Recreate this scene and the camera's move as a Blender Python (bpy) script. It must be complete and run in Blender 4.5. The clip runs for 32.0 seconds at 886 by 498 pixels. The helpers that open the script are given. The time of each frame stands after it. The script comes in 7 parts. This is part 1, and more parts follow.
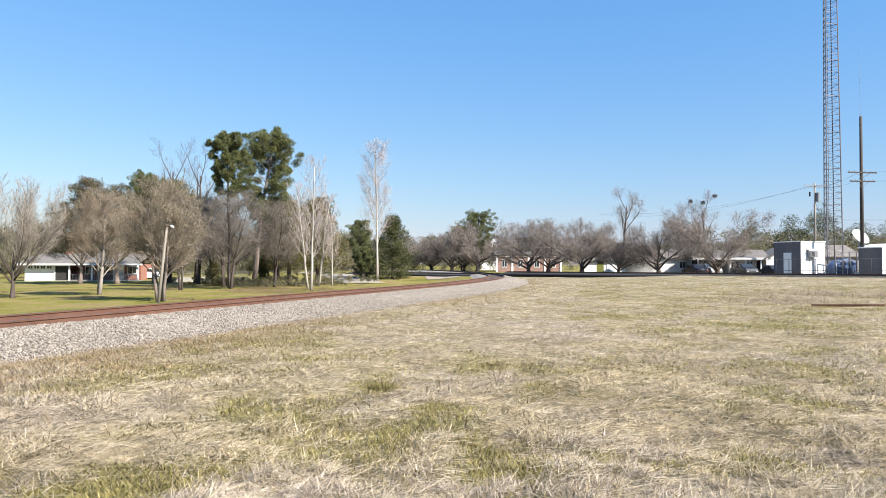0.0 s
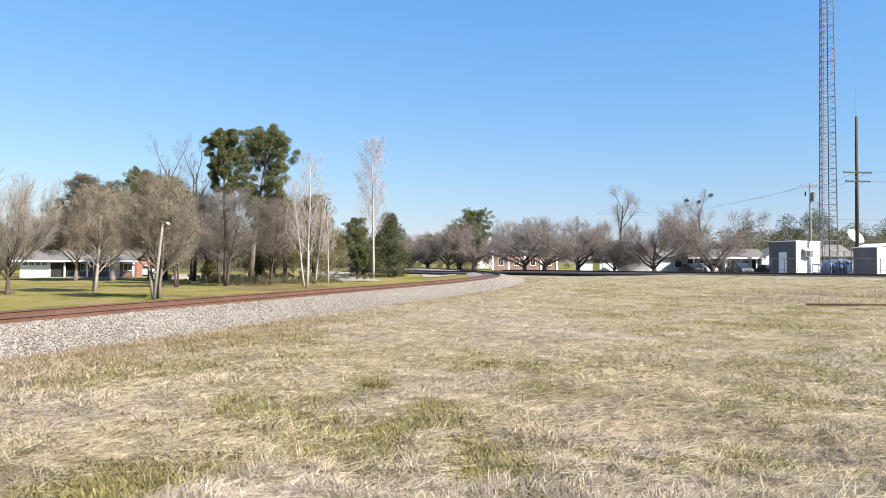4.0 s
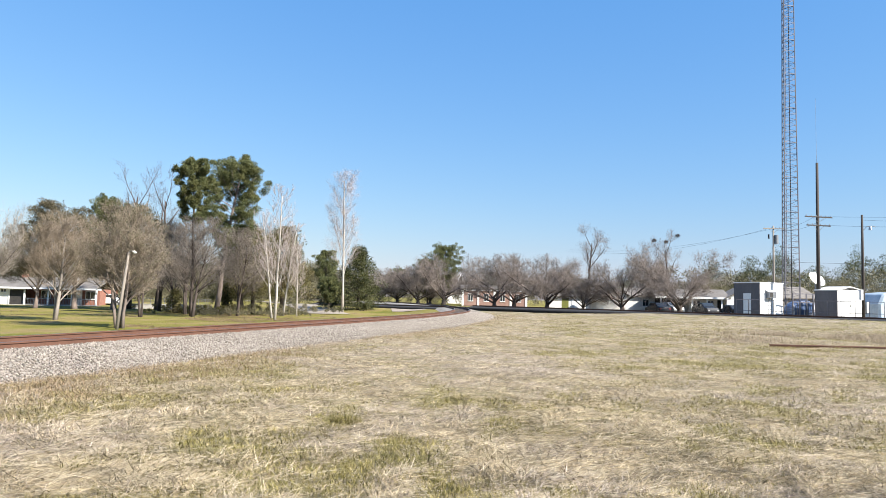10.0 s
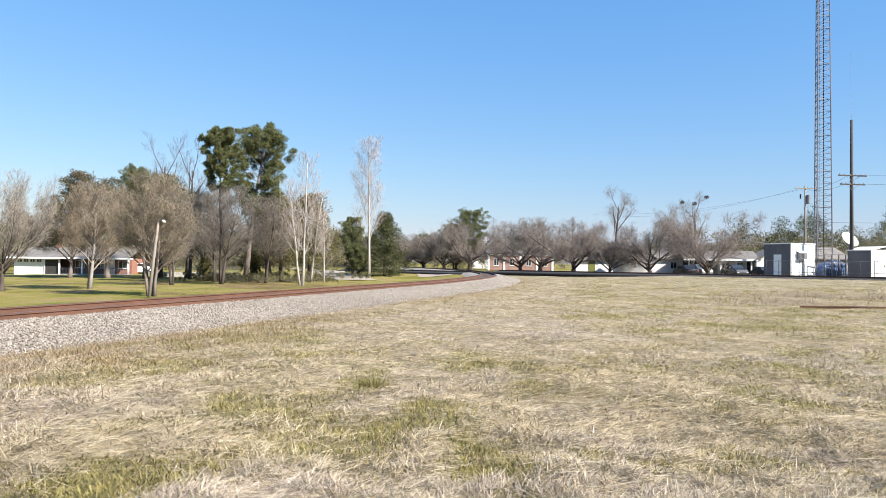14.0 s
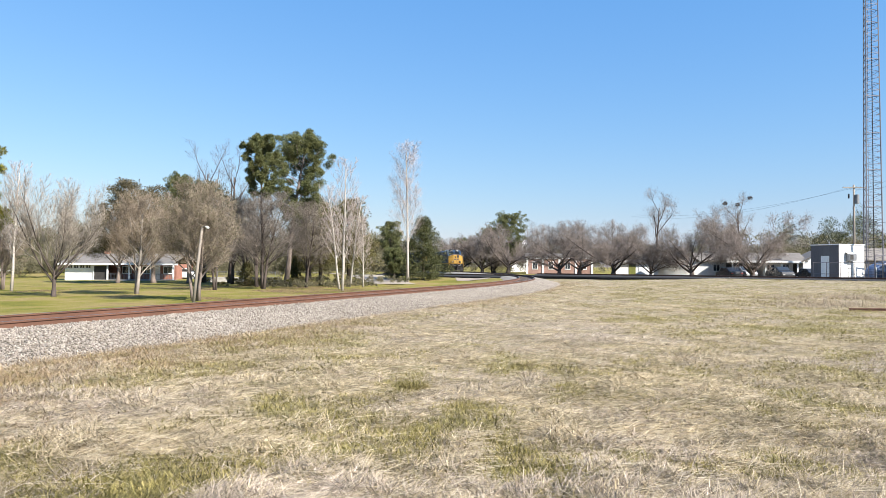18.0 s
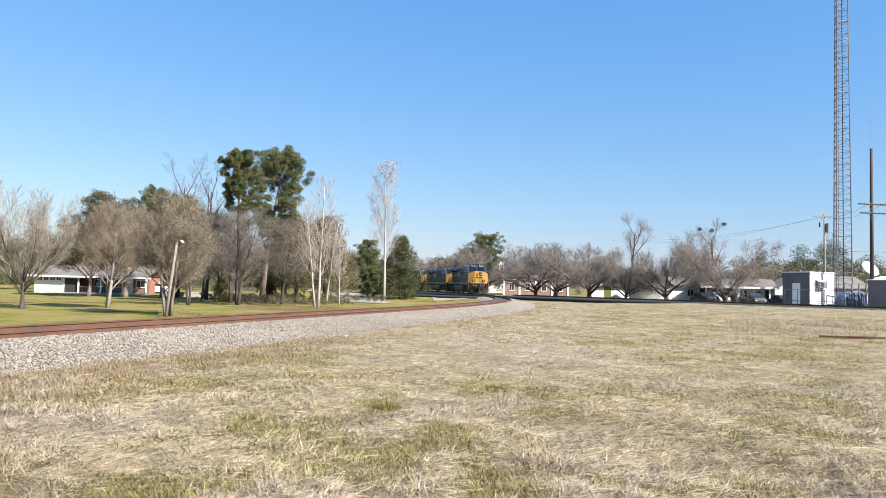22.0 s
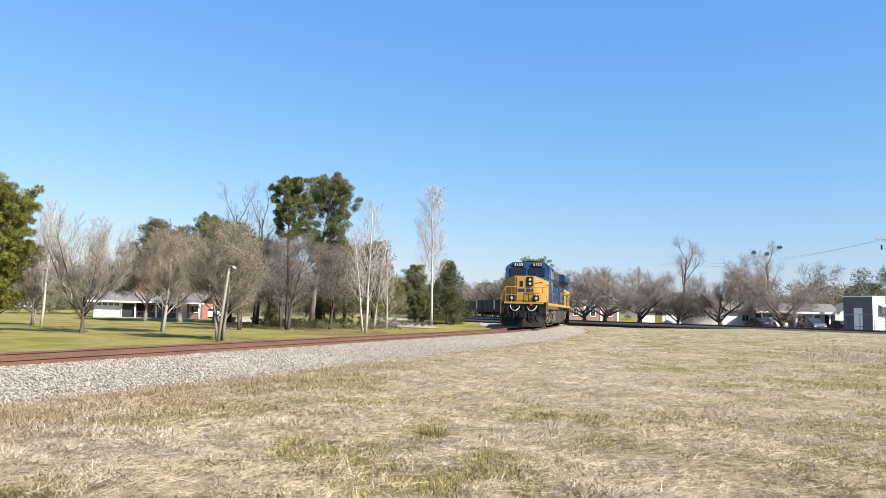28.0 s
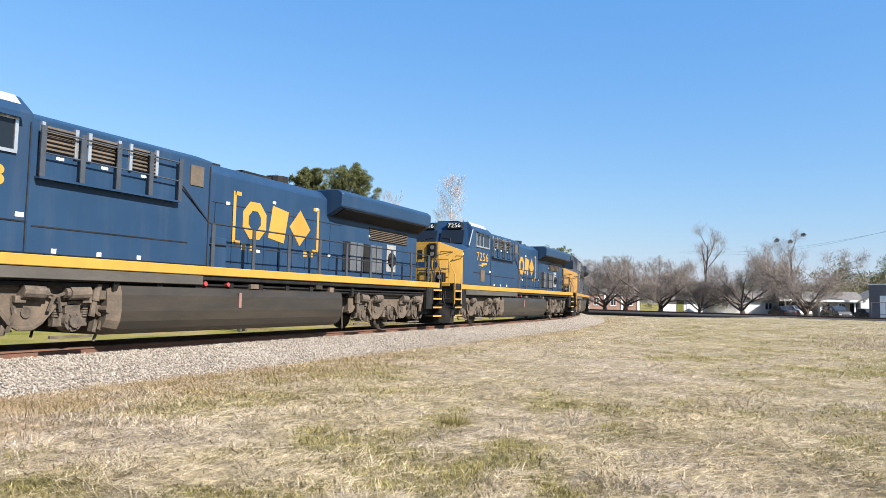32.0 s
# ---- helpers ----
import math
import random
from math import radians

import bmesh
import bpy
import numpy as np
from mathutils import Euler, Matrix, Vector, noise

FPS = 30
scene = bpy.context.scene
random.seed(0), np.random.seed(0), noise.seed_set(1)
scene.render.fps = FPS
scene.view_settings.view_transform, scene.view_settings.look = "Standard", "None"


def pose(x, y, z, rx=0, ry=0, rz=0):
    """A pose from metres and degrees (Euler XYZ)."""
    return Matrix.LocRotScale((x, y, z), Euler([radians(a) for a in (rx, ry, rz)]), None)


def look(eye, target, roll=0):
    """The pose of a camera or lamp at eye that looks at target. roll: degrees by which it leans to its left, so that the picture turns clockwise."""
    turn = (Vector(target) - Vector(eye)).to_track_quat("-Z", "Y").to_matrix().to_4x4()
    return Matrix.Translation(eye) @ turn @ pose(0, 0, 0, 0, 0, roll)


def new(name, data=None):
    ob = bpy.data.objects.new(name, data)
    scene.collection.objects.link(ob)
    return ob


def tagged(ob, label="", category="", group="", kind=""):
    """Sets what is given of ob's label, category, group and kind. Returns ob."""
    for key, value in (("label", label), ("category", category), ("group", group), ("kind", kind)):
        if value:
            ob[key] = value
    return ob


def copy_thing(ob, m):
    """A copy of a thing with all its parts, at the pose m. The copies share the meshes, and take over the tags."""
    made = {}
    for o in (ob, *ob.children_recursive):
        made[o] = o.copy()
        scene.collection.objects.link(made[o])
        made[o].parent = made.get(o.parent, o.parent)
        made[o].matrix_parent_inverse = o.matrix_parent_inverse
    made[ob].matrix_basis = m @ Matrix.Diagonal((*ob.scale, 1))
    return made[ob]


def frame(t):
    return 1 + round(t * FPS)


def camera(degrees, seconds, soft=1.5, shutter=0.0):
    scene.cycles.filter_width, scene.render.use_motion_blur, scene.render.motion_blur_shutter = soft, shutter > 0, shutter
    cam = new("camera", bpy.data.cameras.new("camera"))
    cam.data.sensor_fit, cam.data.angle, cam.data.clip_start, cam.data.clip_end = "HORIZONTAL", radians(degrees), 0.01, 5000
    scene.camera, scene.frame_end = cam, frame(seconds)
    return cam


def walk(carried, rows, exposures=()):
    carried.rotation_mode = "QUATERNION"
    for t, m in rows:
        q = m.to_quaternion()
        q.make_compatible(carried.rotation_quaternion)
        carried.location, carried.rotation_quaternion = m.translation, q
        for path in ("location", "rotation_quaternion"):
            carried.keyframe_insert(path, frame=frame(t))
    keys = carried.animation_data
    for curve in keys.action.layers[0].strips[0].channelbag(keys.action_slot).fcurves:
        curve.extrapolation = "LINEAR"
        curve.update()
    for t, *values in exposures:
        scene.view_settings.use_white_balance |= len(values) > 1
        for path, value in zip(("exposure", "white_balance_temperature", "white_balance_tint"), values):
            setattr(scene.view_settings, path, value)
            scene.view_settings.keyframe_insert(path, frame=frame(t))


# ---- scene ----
cam = camera(63.79, 32.0, soft=0.8)
PATH = [
    (0, 0, 0, 1.6, 91.249, -0.004, 0),
    (0.5, 0, -0.001, 1.598, 91.353, -0.206, 0.615),
    (1, 0.003, -0.003, 1.595, 91.28, 0.022, 0.647),
    (1.5, 0.003, -0.003, 1.602, 90.725, 0.016, 0.441),
    (2, 0.005, -0.006, 1.596, 90.981, -0.387, 0.314),
    (2.5, 0.003, -0.005, 1.604, 91.16, -0.317, 0.048),
    (3, 0.006, -0.008, 1.603, 91.381, -0.411, 0.007),
    (3.5, 0.004, -0.014, 1.597, 91.178, -0.412, -0.18),
    (5.5, 0.007, -0.029, 1.602, 91.036, 0.221, -0.446),
    (6, 0, -0.036, 1.606, 91.024, -0.011, -0.418),
    (6.5, -0.003, -0.047, 1.603, 91.051, 0.181, -0.683),
    (7, -0.007, -0.059, 1.599, 91.142, 0.128, -1.777),
    (7.5, -0.011, -0.064, 1.601, 91.633, 0.443, -2.552),
    (8, -0.006, -0.065, 1.601, 92.219, 0.375, -2.421),
    (8.5, -0.007, -0.064, 1.603, 92.35, -0.072, -2.264),
    (9, -0.003, -0.061, 1.603, 92.074, -0.076, -2.363),
    (9.5, -0.003, -0.058, 1.606, 92.985, -0.785, -2.414),
    (10, -0.01, -0.055, 1.607, 93.912, -1.327, -2.735),
    (10.5, -0.003, -0.053, 1.605, 92.393, -0.069, 0.133),
    (11, 0.004, -0.051, 1.605, 93.875, -0.748, 0.439),
    (11.5, 0.002, -0.051, 1.601, 92.311, -0.564, 0.063),
    (12, -0.001, -0.049, 1.602, 91.969, -0.605, -0.9),
    (12.5, -0.001, -0.044, 1.608, 91.353, -0.668, -1.857),
    (13, -0.001, -0.044, 1.602, 90.462, -1.069, -1.245),
    (13.5, -0.006, -0.042, 1.604, 90.157, -0.643, -1.092),
    (14, -0.004, -0.045, 1.6, 91.081, -0.649, -0.648),
    (14.5, -0.005, -0.05, 1.599, 90.929, -0.681, -0.657),
    (15, 0.002, -0.056, 1.596, 90.152, 0.38, -0.094),
    (15.5, -0.009, -0.062, 1.601, 91.693, 0.169, 1.624),
    (17.5, -0.005, -0.105, 1.586, 90.614, -0.175, 2.848),
    (18, -0.007, -0.114, 1.587, 91.37, -0.304, 2.428),
    (18.5, -0.009, -0.12, 1.587, 91.671, -0.278, 2.608),
    (19, -0.007, -0.124, 1.587, 91.445, -0.318, 2.38),
    (19.5, -0.007, -0.124, 1.588, 91.128, -0.391, 1.868),
    (20, -0.004, -0.123, 1.59, 91.411, -0.403, 1.76),
    (20.5, -0.001, -0.121, 1.591, 91.705, -0.372, 1.412),
    (21, -0.003, -0.118, 1.599, 93.002, -0.998, 1.358),
    (21.5, -0.005, -0.115, 1.6, 93.531, -1.474, 1.428),
    (22, -0.001, -0.113, 1.603, 92.97, -1.449, 0.567),
    (22.5, 0, -0.111, 1.605, 93.115, -1.157, 1.475),
    (23, 0.004, -0.111, 1.601, 93.574, -0.71, 1.878),
    (23.5, 0.005, -0.112, 1.597, 93.484, -0.935, 1.878),
    (24, 0.007, -0.111, 1.601, 93.071, -0.807, 1.97),
    (24.5, 0.005, -0.111, 1.601, 93.198, -0.854, 1.769),
    (25, 0.003, -0.11, 1.6, 93.514, -0.999, 2.213),
    (25.5, 0.002, -0.108, 1.599, 93.487, -1.01, 2.367),
    (27.5, -0.006, -0.097, 1.605, 94.891, -1.388, 4.098),
    (28, -0.01, -0.096, 1.604, 94.878, -1.445, 4.351),
    (28.5, -0.013, -0.095, 1.6, 94.58, -1.472, 4.83),
    (29, -0.012, -0.096, 1.599, 94.326, -1.372, 4.977),
    (29.5, -0.013, -0.095, 1.599, 94.176, -1.337, 5.056),
    (30, -0.014, -0.092, 1.601, 94.312, -1.344, 5.066),
    (30.5, -0.01, -0.09, 1.598, 94.041, -1.195, 4.885),
    (31, -0.016, -0.087, 1.6, 93.69, -1.194, 5.305),
    (31.5, -0.014, -0.085, 1.601, 93.859, -1.199, 5.943),
    (32, -0.015, -0.085, 1.597, 94.037, -1.172, 5.919),
]
walk(cam, [(t, pose(x, y, z, rx, ry, rz)) for t, x, y, z, rx, ry, rz in PATH])

# ---- daylight: low winter sun from the side, clear sky ----
SUN_AZ, SUN_EL = radians(124), radians(38)      # azimuth clockwise from +y
sun_dir = Vector((math.sin(SUN_AZ) * math.cos(SUN_EL), math.cos(SUN_AZ) * math.cos(SUN_EL), math.sin(SUN_EL)))
world = bpy.data.worlds.new("clear_sky")
scene.world = world
world.use_nodes = True
wn = world.node_tree
wn.nodes.clear()
sky = wn.nodes.new("ShaderNodeTexSky")
sky.sky_type = "NISHITA"
sky.sun_disc = False
sky.sun_elevation, sky.sun_rotation = SUN_EL, SUN_AZ
sky.altitude, sky.air_density, sky.dust_density, sky.ozone_density = 0, 1.6, 0.0, 1.0
bg = wn.nodes.new("ShaderNodeBackground")
bg.inputs["Strength"].default_value = 0.084
wo = wn.nodes.new("ShaderNodeOutputWorld")
tint = wn.nodes.new("ShaderNodeMix")
tint.data_type, tint.blend_type = "RGBA", "MULTIPLY"
tint.inputs[0].default_value = 1.0
tint.inputs[7].default_value = (0.345, 0.365, 0.354, 1)
wn.links.new(sky.outputs[0], tint.inputs[6])
haze = wn.nodes.new("ShaderNodeMix")
haze.data_type, haze.blend_type = "RGBA", "ADD"
haze.inputs[0].default_value = 1.0
haze.inputs[7].default_value = (0.0, 0.74, 2.47, 1)
wn.links.new(tint.outputs[2], haze.inputs[6])
wn.links.new(haze.outputs[2], bg.inputs["Color"])
wn.links.new(bg.outputs[0], wo.inputs["Surface"])
lamp = bpy.data.lights.new("sun", "SUN")
lamp.energy, lamp.angle, lamp.color = 5.0, radians(0.53), (1.0, 0.945, 0.865)
sun = new("sun", lamp)
sun.matrix_world = look(sun_dir * 200, (0, 0, 0))
scene.view_settings.exposure = 1.36

# ---- materials ----
def node_mat(name):
    m = bpy.data.materials.new(name)
    m.use_nodes = True
    nt = m.node_tree
    return m, nt, nt.nodes["Principled BSDF"]


def mix_rgb(nt, fac, a, b, kind="MIX"):
    n = nt.nodes.new("ShaderNodeMix")
    n.data_type, n.blend_type = "RGBA", kind
    for sock, v in ((n.inputs[0], fac), (n.inputs[6], a), (n.inputs[7], b)):
        if isinstance(v, bpy.types.NodeSocket):
            nt.links.new(v, sock)
        elif isinstance(v, (int, float)):
            sock.default_value = v
        else:
            sock.default_value = (*v, 1)
    return n.outputs[2]


def ramp(nt, src, stops):
    n = nt.nodes.new("ShaderNodeValToRGB")
    nt.links.new(src, n.inputs[0])
    el = n.color_ramp.elements
    while len(el) < len(stops):
        el.new(0.5)
    for e, (p, c) in zip(el, stops):
        e.position, e.color = p, ((*c, 1) if len(c) == 3 else c)
    return n.outputs[0]


def noise_tex(nt, scale, detail=4, rough=0.6, stretch=None, space="Object", distort=0.0):
    tc = nt.nodes.new("ShaderNodeTexCoord")
    src = tc.outputs[space]
    if stretch:
        mp = nt.nodes.new("ShaderNodeMapping")
        mp.inputs["Scale"].default_value = stretch
        nt.links.new(src, mp.inputs[0])
        src = mp.outputs[0]
    n = nt.nodes.new("ShaderNodeTexNoise")
    n.inputs["Scale"].default_value, n.inputs["Detail"].default_value, n.inputs["Roughness"].default_value = scale, detail, rough
    n.inputs["Distortion"].default_value = distort
    nt.links.new(src, n.inputs[0])
    return n.outputs[0]


def bump(nt, bsdf, src, strength=0.3, dist=0.02):
    b = nt.nodes.new("ShaderNodeBump")
    b.inputs["Strength"].default_value, b.inputs["Distance"].default_value = strength, dist
    nt.links.new(src, b.inputs["Height"])
    nt.links.new(b.outputs[0], bsdf.inputs["Normal"])


def surface(name, a, b, scale=3.0, fine=40.0, rough=0.7, metal=0.0, dirt=None, dirt_amt=0.5, bumpy=0.15, stretch=None, island=0.0, leafy=False):
    """Two-tone surface: broad variation a..b, fine grain, and patches of dirt."""
    m, nt, p = node_mat(name)
    big = noise_tex(nt, scale, 5, 0.65, stretch)
    col = ramp(nt, big, [(0.3, a), (0.7, b)])
    small = noise_tex(nt, fine, 3, 0.7, stretch)
    grain = ramp(nt, small, [(0.25, (0.78, 0.78, 0.78)), (0.75, (1.16, 1.16, 1.16))])
    col = mix_rgb(nt, 0.75, col, grain, "MULTIPLY")
    if dirt:
        d = noise_tex(nt, scale * 0.6 + 0.3, 6, 0.75, stretch, distort=0.6)
        fac = ramp(nt, d, [(0.48, (0, 0, 0)), (0.72, (dirt_amt,) * 3)])
        col = mix_rgb(nt, fac, col, dirt)
    if island:
        g = nt.nodes.new("ShaderNodeNewGeometry")
        v = ramp(nt, g.outputs["Random Per Island"], [(0, (1 - island,) * 3), (1, (1 + island,) * 3)])
        col = mix_rgb(nt, 1.0, col, v, "MULTIPLY")
    nt.links.new(col, p.inputs["Base Color"])
    p.inputs["Roughness"].default_value, p.inputs["Metallic"].default_value = rough, metal
    if bumpy:
        bump(nt, p, small, bumpy, 0.02)
    if leafy:
        p.inputs["Specular IOR Level"].default_value = 0.25
    return m


def blades(name, stops, patch=None, patch_scale=0.25, rough=0.8, trans=0.25, mottle=0.0):
    """Grass or leaf material: colour differs from blade to blade and from patch to patch."""
    m, nt, p = node_mat(name)
    g = nt.nodes.new("ShaderNodeNewGeometry")
    col = ramp(nt, g.outputs["Random Per Island"], stops)
    if patch:
        f = ramp(nt, noise_tex(nt, patch_scale, 5, 0.7), [(0.42, (0, 0, 0)), (0.66, (0.8, 0.8, 0.8))])
        col = mix_rgb(nt, f, col, patch)
    if mottle:
        # clumps differ from one another, at a hand's width and at a pace
        for scale, amt in ((9.0, mottle), (1.6, mottle * 0.6)):
            c = ramp(nt, noise_tex(nt, scale, 4, 0.7, (0.7, 1.25, 1), distort=0.4), [(0.34, (1 - amt,) * 3), (0.66, (1 + amt * 0.75,) * 3)])
            col = mix_rgb(nt, 1.0, col, c, "MULTIPLY")
    nt.links.new(col, p.inputs["Base Color"])
    p.inputs["Roughness"].default_value = rough
    p.inputs["Specular IOR Level"].default_value = 0.3
    if trans:
        t = nt.nodes.new("ShaderNodeBsdfTranslucent")
        nt.links.new(col, t.inputs["Color"])
        mx = nt.nodes.new("ShaderNodeMixShader")
        mx.inputs[0].default_value = trans
        nt.links.new(p.outputs[0], mx.inputs[1])
        nt.links.new(t.outputs[0], mx.inputs[2])
        nt.links.new(mx.outputs[0], nt.nodes["Material Output"].inputs["Surface"])
    return m


def glow(name, col, strength):
    m, nt, p = node_mat(name)
    p.inputs["Base Color"].default_value = (*col, 1)
    p.inputs["Emission Color"].default_value = (*col, 1)
    p.inputs["Emission Strength"].default_value = strength
    return m


def glass_mat(name, col):
    m, nt, p = node_mat(name)
    p.inputs["Base Color"].default_value = (*col, 1)
    p.inputs["Roughness"].default_value = 0.06
    p.inputs["Specular IOR Level"].default_value = 0.8
    return m


# ---- geometry tools ----
class Geo:
    """Vertices and faces of one part."""

    def __init__(self):
        self.v, self.f = [], []

    def add(self, verts, faces):
        o = len(self.v)
        self.v.extend(verts)
        self.f.extend([tuple(i + o for i in q) for q in faces])
        return self

    def box(self, x0, x1, y0, y1, z0, z1, m=None):
        vs = [Vector(c) for c in ((x0, y0, z0), (x1, y0, z0), (x1, y1, z0), (x0, y1, z0), (x0, y0, z1), (x1, y0, z1), (x1, y1, z1), (x0, y1, z1))]
        if m is not None:
            vs = [m @ c for c in vs]
        return self.add(vs, [(0, 3, 2, 1), (4, 5, 6, 7), (0, 1, 5, 4), (1, 2, 6, 5), (2, 3, 7, 6), (3, 0, 4, 7)])

    def prism(self, pts, d):
        """A flat outline pushed along d."""
        d = Vector(d)
        n = len(pts)
        a = [Vector(p) for p in pts]
        return self.add(a + [p + d for p in a], [tuple(range(n - 1, -1, -1)), tuple(range(n, 2 * n))] + [(i, (i + 1) % n, (i + 1) % n + n, i + n) for i in range(n)])

    def tube(self, p0, p1, r0, r1=None, n=8, cap=True):
        p0, p1 = Vector(p0), Vector(p1)
        r1 = r0 if r1 is None else r1
        d = p1 - p0
        a = d.orthogonal().normalized()
        b = d.normalized().cross(a)
        vs = []
        for p, r in ((p0, r0), (p1, r1)):
            vs += [p + (a * math.cos(2 * math.pi * k / n) + b * math.sin(2 * math.pi * k / n)) * r for k in range(n)]
        fs = [(k, (k + 1) % n, (k + 1) % n + n, k + n) for k in range(n)]
        if cap:
            fs += [tuple(range(n - 1, -1, -1)), tuple(range(n, 2 * n))]
        return self.add(vs, fs)

    def path(self, pts, radii, n=6):
        """A tapered tube through several points."""
        pts = [Vector(p) for p in pts]
        o = len(self.v)
        for i, p in enumerate(pts):
            d = pts[min(i + 1, len(pts) - 1)] - pts[max(i - 1, 0)]
            if d.length < 1e-6:
                d = Vector((0, 0, 1))
            d.normalize()
            a = d.cross(Vector((0.13, 0.97, 0.21))).normalized()
            b = d.cross(a)
            r = radii[i] if hasattr(radii, "__len__") else radii
            self.v.extend([p + (a * math.cos(2 * math.pi * k / n) + b * math.sin(2 * math.pi * k / n)) * r for k in range(n)])
        for i in range(len(pts) - 1):
            self.f.extend([(o + i * n + k, o + i * n + (k + 1) % n, o + (i + 1) * n + (k + 1) % n, o + (i + 1) * n + k) for k in range(n)])
        e = o + (len(pts) - 1) * n
        self.f.append(tuple(range(o + n - 1, o - 1, -1)))
        self.f.append(tuple(range(e, e + n)))
        return self


def mesh_of(name, geo, mat, bevel=0.0, smooth=False):
    me = bpy.data.meshes.new(name)
    me.from_pydata(geo.v, [], geo.f)
    if bevel:
        bm = bmesh.new()
        bm.from_mesh(me)
        bmesh.ops.recalc_face_normals(bm, faces=bm.faces)
        ed = [e for e in bm.edges if len(e.link_faces) == 2 and e.calc_face_angle(0) > 0.5]
        bmesh.ops.bevel(bm, geom=ed, offset=bevel, segments=1, affect="EDGES", profile=0.5, clamp_overlap=True)
        bm.to_mesh(me)
        bm.free()
    if smooth:
        me.polygons.foreach_set("use_smooth", [True] * len(me.polygons))
    if mat:
        me.materials.append(mat)
    me.update()
    return me


def part(name, geo, mat, parent=None, label="", bevel=0.0, smooth=False, m=None):
    me = geo if isinstance(geo, bpy.types.Mesh) else mesh_of(name, geo, mat, bevel, smooth)
    ob = new(name, me)
    if parent:
        ob.parent = parent
    if m is not None:
        ob.matrix_local = m
    if label:
        tagged(ob, label)
    return ob


def thing(name, m, label, category, group="", kind=""):
    ob = new(name)
    ob.empty_display_size = 0.2
    ob.matrix_basis = m
    return tagged(ob, label, category, group, kind)


def np_mesh(name, verts, faces, mat):
    """Mesh from arrays: verts (n, 3), faces (m, k)."""
    me = bpy.data.meshes.new(name)
    n, (m, k) = len(verts), faces.shape
    me.vertices.add(n)
    me.vertices.foreach_set("co", np.ascontiguousarray(verts, dtype=np.float32).ravel())
    me.loops.add(m * k)
    me.loops.foreach_set("vertex_index", np.ascontiguousarray(faces, dtype=np.int32).ravel())
    me.polygons.add(m)
    me.polygons.foreach_set("loop_start", np.arange(0, m * k, k, dtype=np.int32))
    me.polygons.foreach_set("loop_total", np.full(m, k, dtype=np.int32))
    me.materials.append(mat)
    me.update(calc_edges=True)
    return me

# ---- plan: tracks and ground ----
def heading(a):
    return Vector((math.sin(a), math.cos(a), 0))


def lay_track(start, a0, pieces, step=1.0):
    """Centre line as points and headings, from (length, radius) pieces; a positive radius turns left."""
    pts, p, a = [], Vector(start), a0
    for length, rad in pieces:
        n = int(round(length / step))
        for _ in range(n):
            pts.append((p.copy(), a))
            da = -step / rad if rad else 0.0
            p = p + heading(a + da / 2) * step
            a += da
    pts.append((p.copy(), a))
    return pts


RAIL_Z = 0.51
A0 = math.atan(0.335)
LEAD = 64.0
START = Vector((-9.2, 13.7, 0)) - heading(A0) * LEAD
CURVE = lay_track(START, A0, [(LEAD + 23.6, 0), (45.3, 140), (235, 250), (400, 0)])
CROSS_DIR = Vector((0.733, -0.680, 0)).normalized()
CROSS_A = math.atan2(CROSS_DIR.x, CROSS_DIR.y)
CROSS = lay_track(Vector((8.5, 89.7, 0)), CROSS_A, [(170, 0)], 2.0)
CX = np.array([[p.x, p.y] for p, a in CURVE])
CN = np.array([[math.cos(a), -math.sin(a)] for p, a in CURVE])


def smooth(v, a, b):
    t = np.clip((v - a) / (b - a), 0, 1)
    return t * t * (3 - 2 * t)


def side_of_curve(x, y):
    """Signed distance from the curved track's centre line: positive on the outer, field side."""
    x, y = np.asarray(x, float), np.asarray(y, float)
    shape = x.shape
    x, y = x.ravel(), y.ravel()
    out = np.empty(len(x))
    for i in range(0, len(x), 4000):
        dx, dy = x[i:i + 4000, None] - CX[None, ::3, 0], y[i:i + 4000, None] - CX[None, ::3, 1]
        k = np.argmin(dx * dx + dy * dy, axis=1) * 3
        out[i:i + 4000] = (x[i:i + 4000] - CX[k, 0]) * CN[k, 0] + (y[i:i + 4000] - CX[k, 1]) * CN[k, 1]
    return out.reshape(shape)


def ground_z(x, y):
    """Height of the ground: field level, lower lawn inside the curve, gentle unevenness."""
    x, y = np.asarray(x, float), np.asarray(y, float)
    d = side_of_curve(x, y)
    low = smooth(-d, 2.0, 6.5) * (1 - smooth(y + 0.35 * x, 76, 104))
    z = -0.6 * low
    lane = np.abs((x - 8.5) * 0.680 + (y - 89.7) * 0.733)
    z = z + (0.12 * (1 - smooth(lane, 3, 14)) + 0.34 * (1 - smooth(lane, 2.5, 9)) * smooth(x, 14, 26)) * (1 - low)
    w = smooth(np.abs(d), 3.0, 5.0)
    z = z + w * (0.03 * np.sin(x * 0.55 + 1.3 * np.sin(y * 0.21)) * np.cos(y * 0.43) + 0.02 * np.sin(x * 1.7 + y * 1.1))
    return z - 0.05 + 0.05 * smooth(np.abs(d), 2.5, 3.4)


